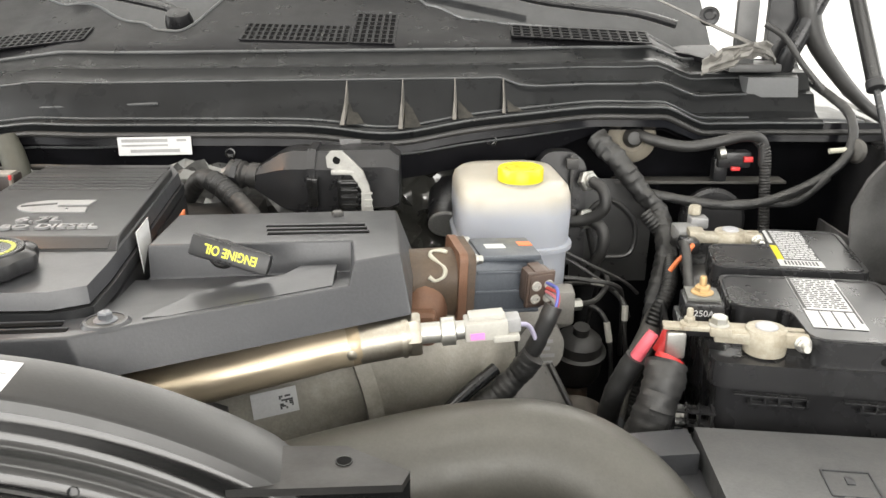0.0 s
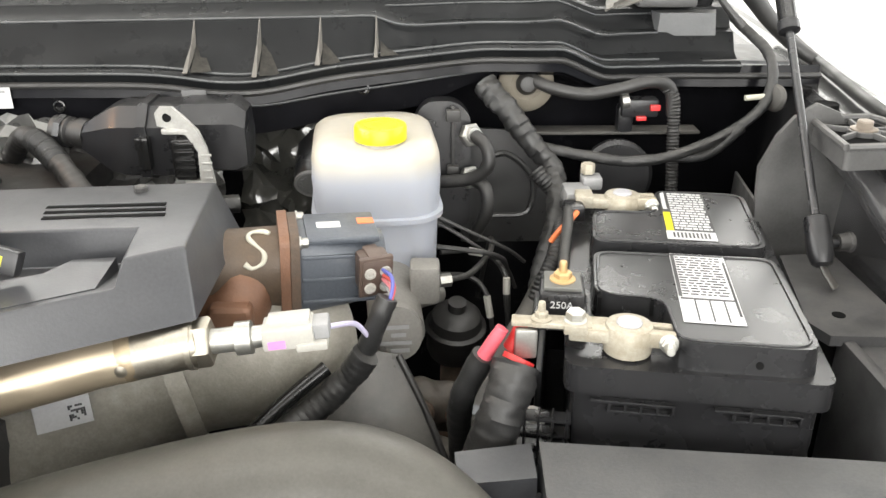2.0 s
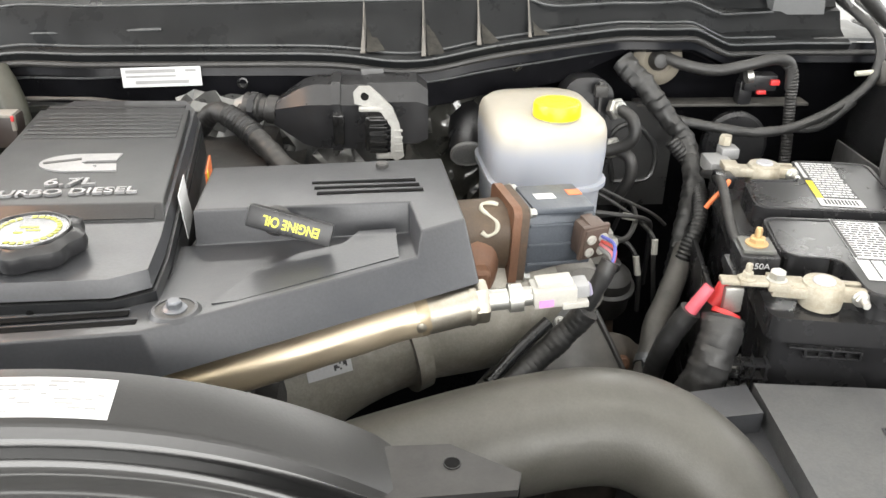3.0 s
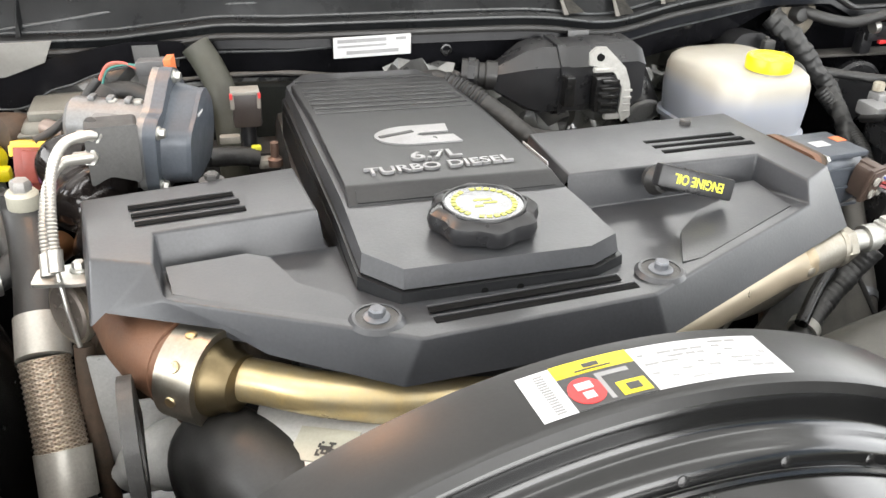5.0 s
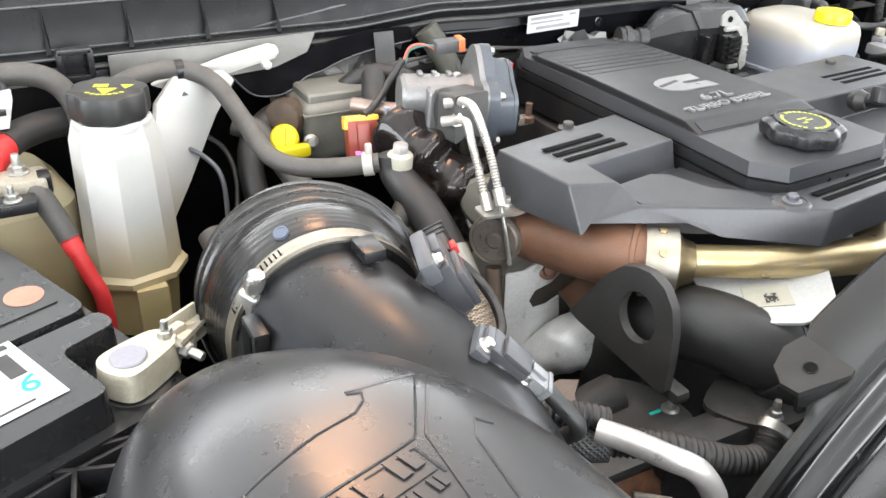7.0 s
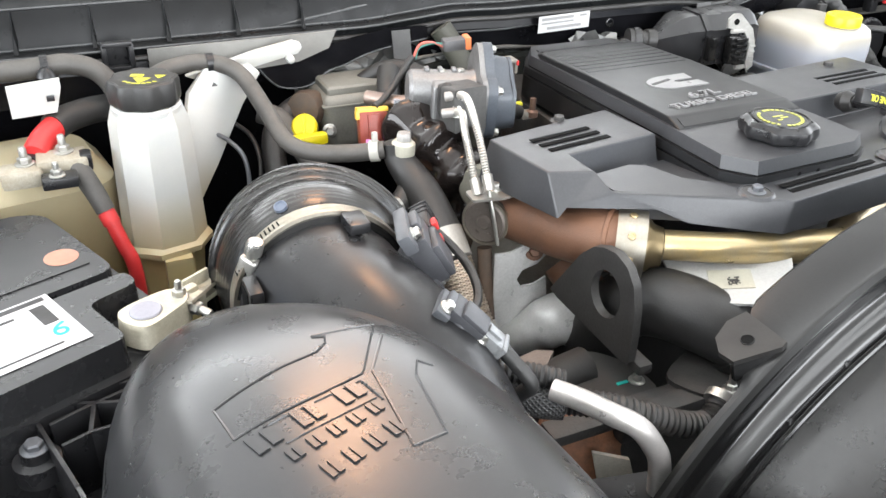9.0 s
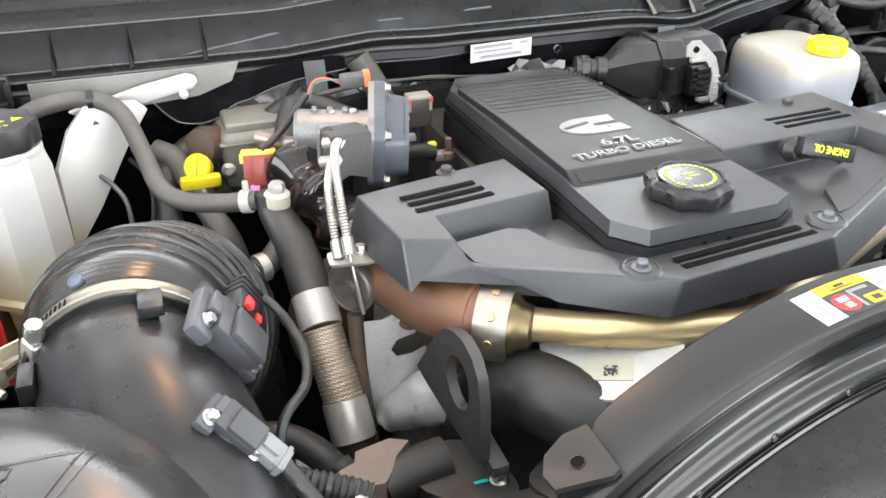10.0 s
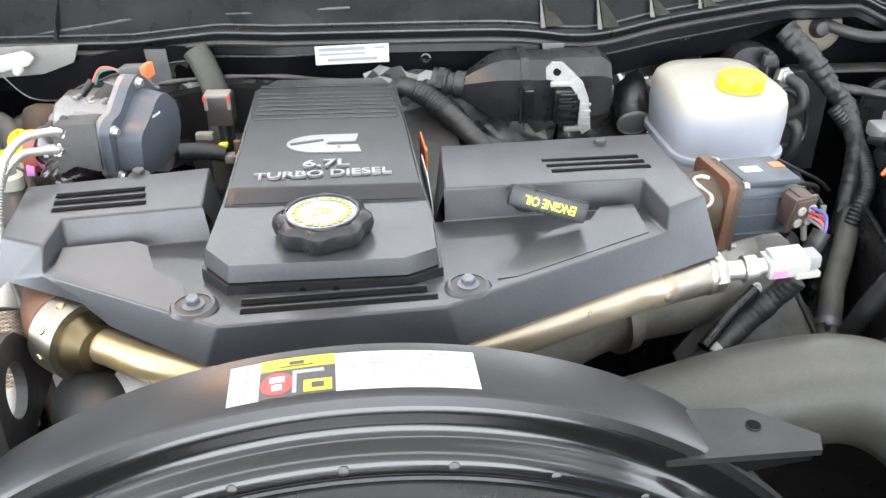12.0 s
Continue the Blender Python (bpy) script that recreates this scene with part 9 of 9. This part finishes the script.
part("boss", lathe([(0.017, -0.02), (0.017, -0.004), (0.011, -0.002), (0.0105, 0.006), (0.007, 0.007), (0.006, 0.003), (0, 0.003)], axis_frame((-1.088, 0.558, 1.200), (0, 0, 1)), 24), BLACK_SATIN, cr)
bolt(cr, (-1.088, 0.558, 1.205), head=0.007, height=0.006, washer=0.010, material=BOLT_DARK)
rg = thing("rusty_gear", (-0.676, 0.49, 1.10), "rust-brown toothed wheel below the loom", "gear")
part("wheel", lathe([(0.0, -0.012), (0.040, -0.012), (0.042, 0.0), (0.034, 0.004), (0.012, 0.004), (0, 0.006)], axis_frame((-0.668, 0.478, 1.120), (-0.2, -0.9, 0.4)), 72, 24, 0.02), paint("orange_rust", (0.28, 0.12, 0.06), 0.7, vary=0.35, bump=0.1, edge=(0.10, 0.05, 0.03)), rg)
part("bracket", surface([(-0.665, 0.460, 1.13), (-0.640, 0.440, 1.13), (-0.625, 0.420, 1.06), (-0.660, 0.425, 1.05)], [(0, 1, 2, 3)], thick=0.006, bevel=0.001), ALLOY_DULL, rg)
hl = thing("stitched_loom", (-0.78, 0.60, 1.12), "dark wiring loom with white stitches beside the intake", "wire loom")
part("sleeve", tube([(-0.815, 0.690, 1.135), (-0.800, 0.655, 1.145), (-0.787, 0.628, 1.142), (-0.758, 0.589, 1.138), (-0.728, 0.563, 1.130), (-0.700, 0.545, 1.11)], taped(0.0125, 0.05), 16, 8, 0.004), RUBBER_GREY, hl)
for k in range(9):
    q = Vector((-0.776, 0.606, 1.1525)).lerp(Vector((-0.745, 0.572, 1.1475)), k / 8)
    part("stitch", box(q, (0.0016, 0.0030, 0.0010), 0, None), WHITE_PLASTIC, hl)
part("clip", merged(box((-0.800, 0.662, 1.158), (0.020, 0.016, 0.010), 0.002), box((-0.780, 0.668, 1.150), (0.022, 0.010, 0.010), 0.003)), BLACK_SATIN, hl)
part("yellow_dot", box((-0.796, 0.654, 1.1635), (0.006, 0.005, 0.002), 0.0005), YELLOW_INK, hl)
wb = thing("well_hoses", (-0.73, 0.62, 1.1), "black rubber hoses with a red plug in the well", "hose")
part("hose", tube([(-0.800, 0.64, 1.12), (-0.781, 0.640, 1.135), (-0.757, 0.632, 1.142), (-0.733, 0.623, 1.140), (-0.710, 0.605, 1.130), (-0.690, 0.58, 1.11)], 0.0135, 18), RUBBER, wb)
part("red_plug", lathe([(0.0095, 0), (0.0095, 0.016), (0, 0.016)], axis_frame((-0.684, 0.572, 1.118), (0.4, -0.7, -0.3)), 18), RED, wb)
part("sleeve", tube([(-0.698, 0.590, 1.128), (-0.684, 0.570, 1.116)], 0.0125, 16, 2), TAPE, wb)
part("low_hose", tube([(-0.775, 0.598, 1.10), (-0.745, 0.600, 1.118), (-0.715, 0.585, 1.112), (-0.690, 0.555, 1.09)], 0.011, 16), RUBBER_GREY, wb)
lid2 = thing("lower_duct", (-0.72, 0.36, 1.0), "dark plastic duct below the intake", "duct")
part("duct", prism([(-0.80, 0.30), (-0.62, 0.30), (-0.62, 0.42), (-0.80, 0.46)], 0.95, 1.13, 0.02), BLACK_SATIN, lid2)
# dark cast masses low down at the side of the engine
low_ = thing("turbocharger", (-0.60, 0.78, 1.0), "dark rusty turbocharger casting beside the engine", "turbocharger")
part("volute", lathe([(0.05, -0.05), (0.10, -0.04), (0.12, 0.0), (0.10, 0.04), (0.05, 0.05)], axis_frame((-0.57, 0.88, 1.05), (0.3, 1, 0)), 36), RUST_DARK, low_)
part("housing", lathe([(0.04, -0.06), (0.075, -0.04), (0.08, 0.04), (0.05, 0.07)], axis_frame((-0.53, 0.78, 1.10), (0.3, 1, 0)), 32), ALLOY_DULL, low_)
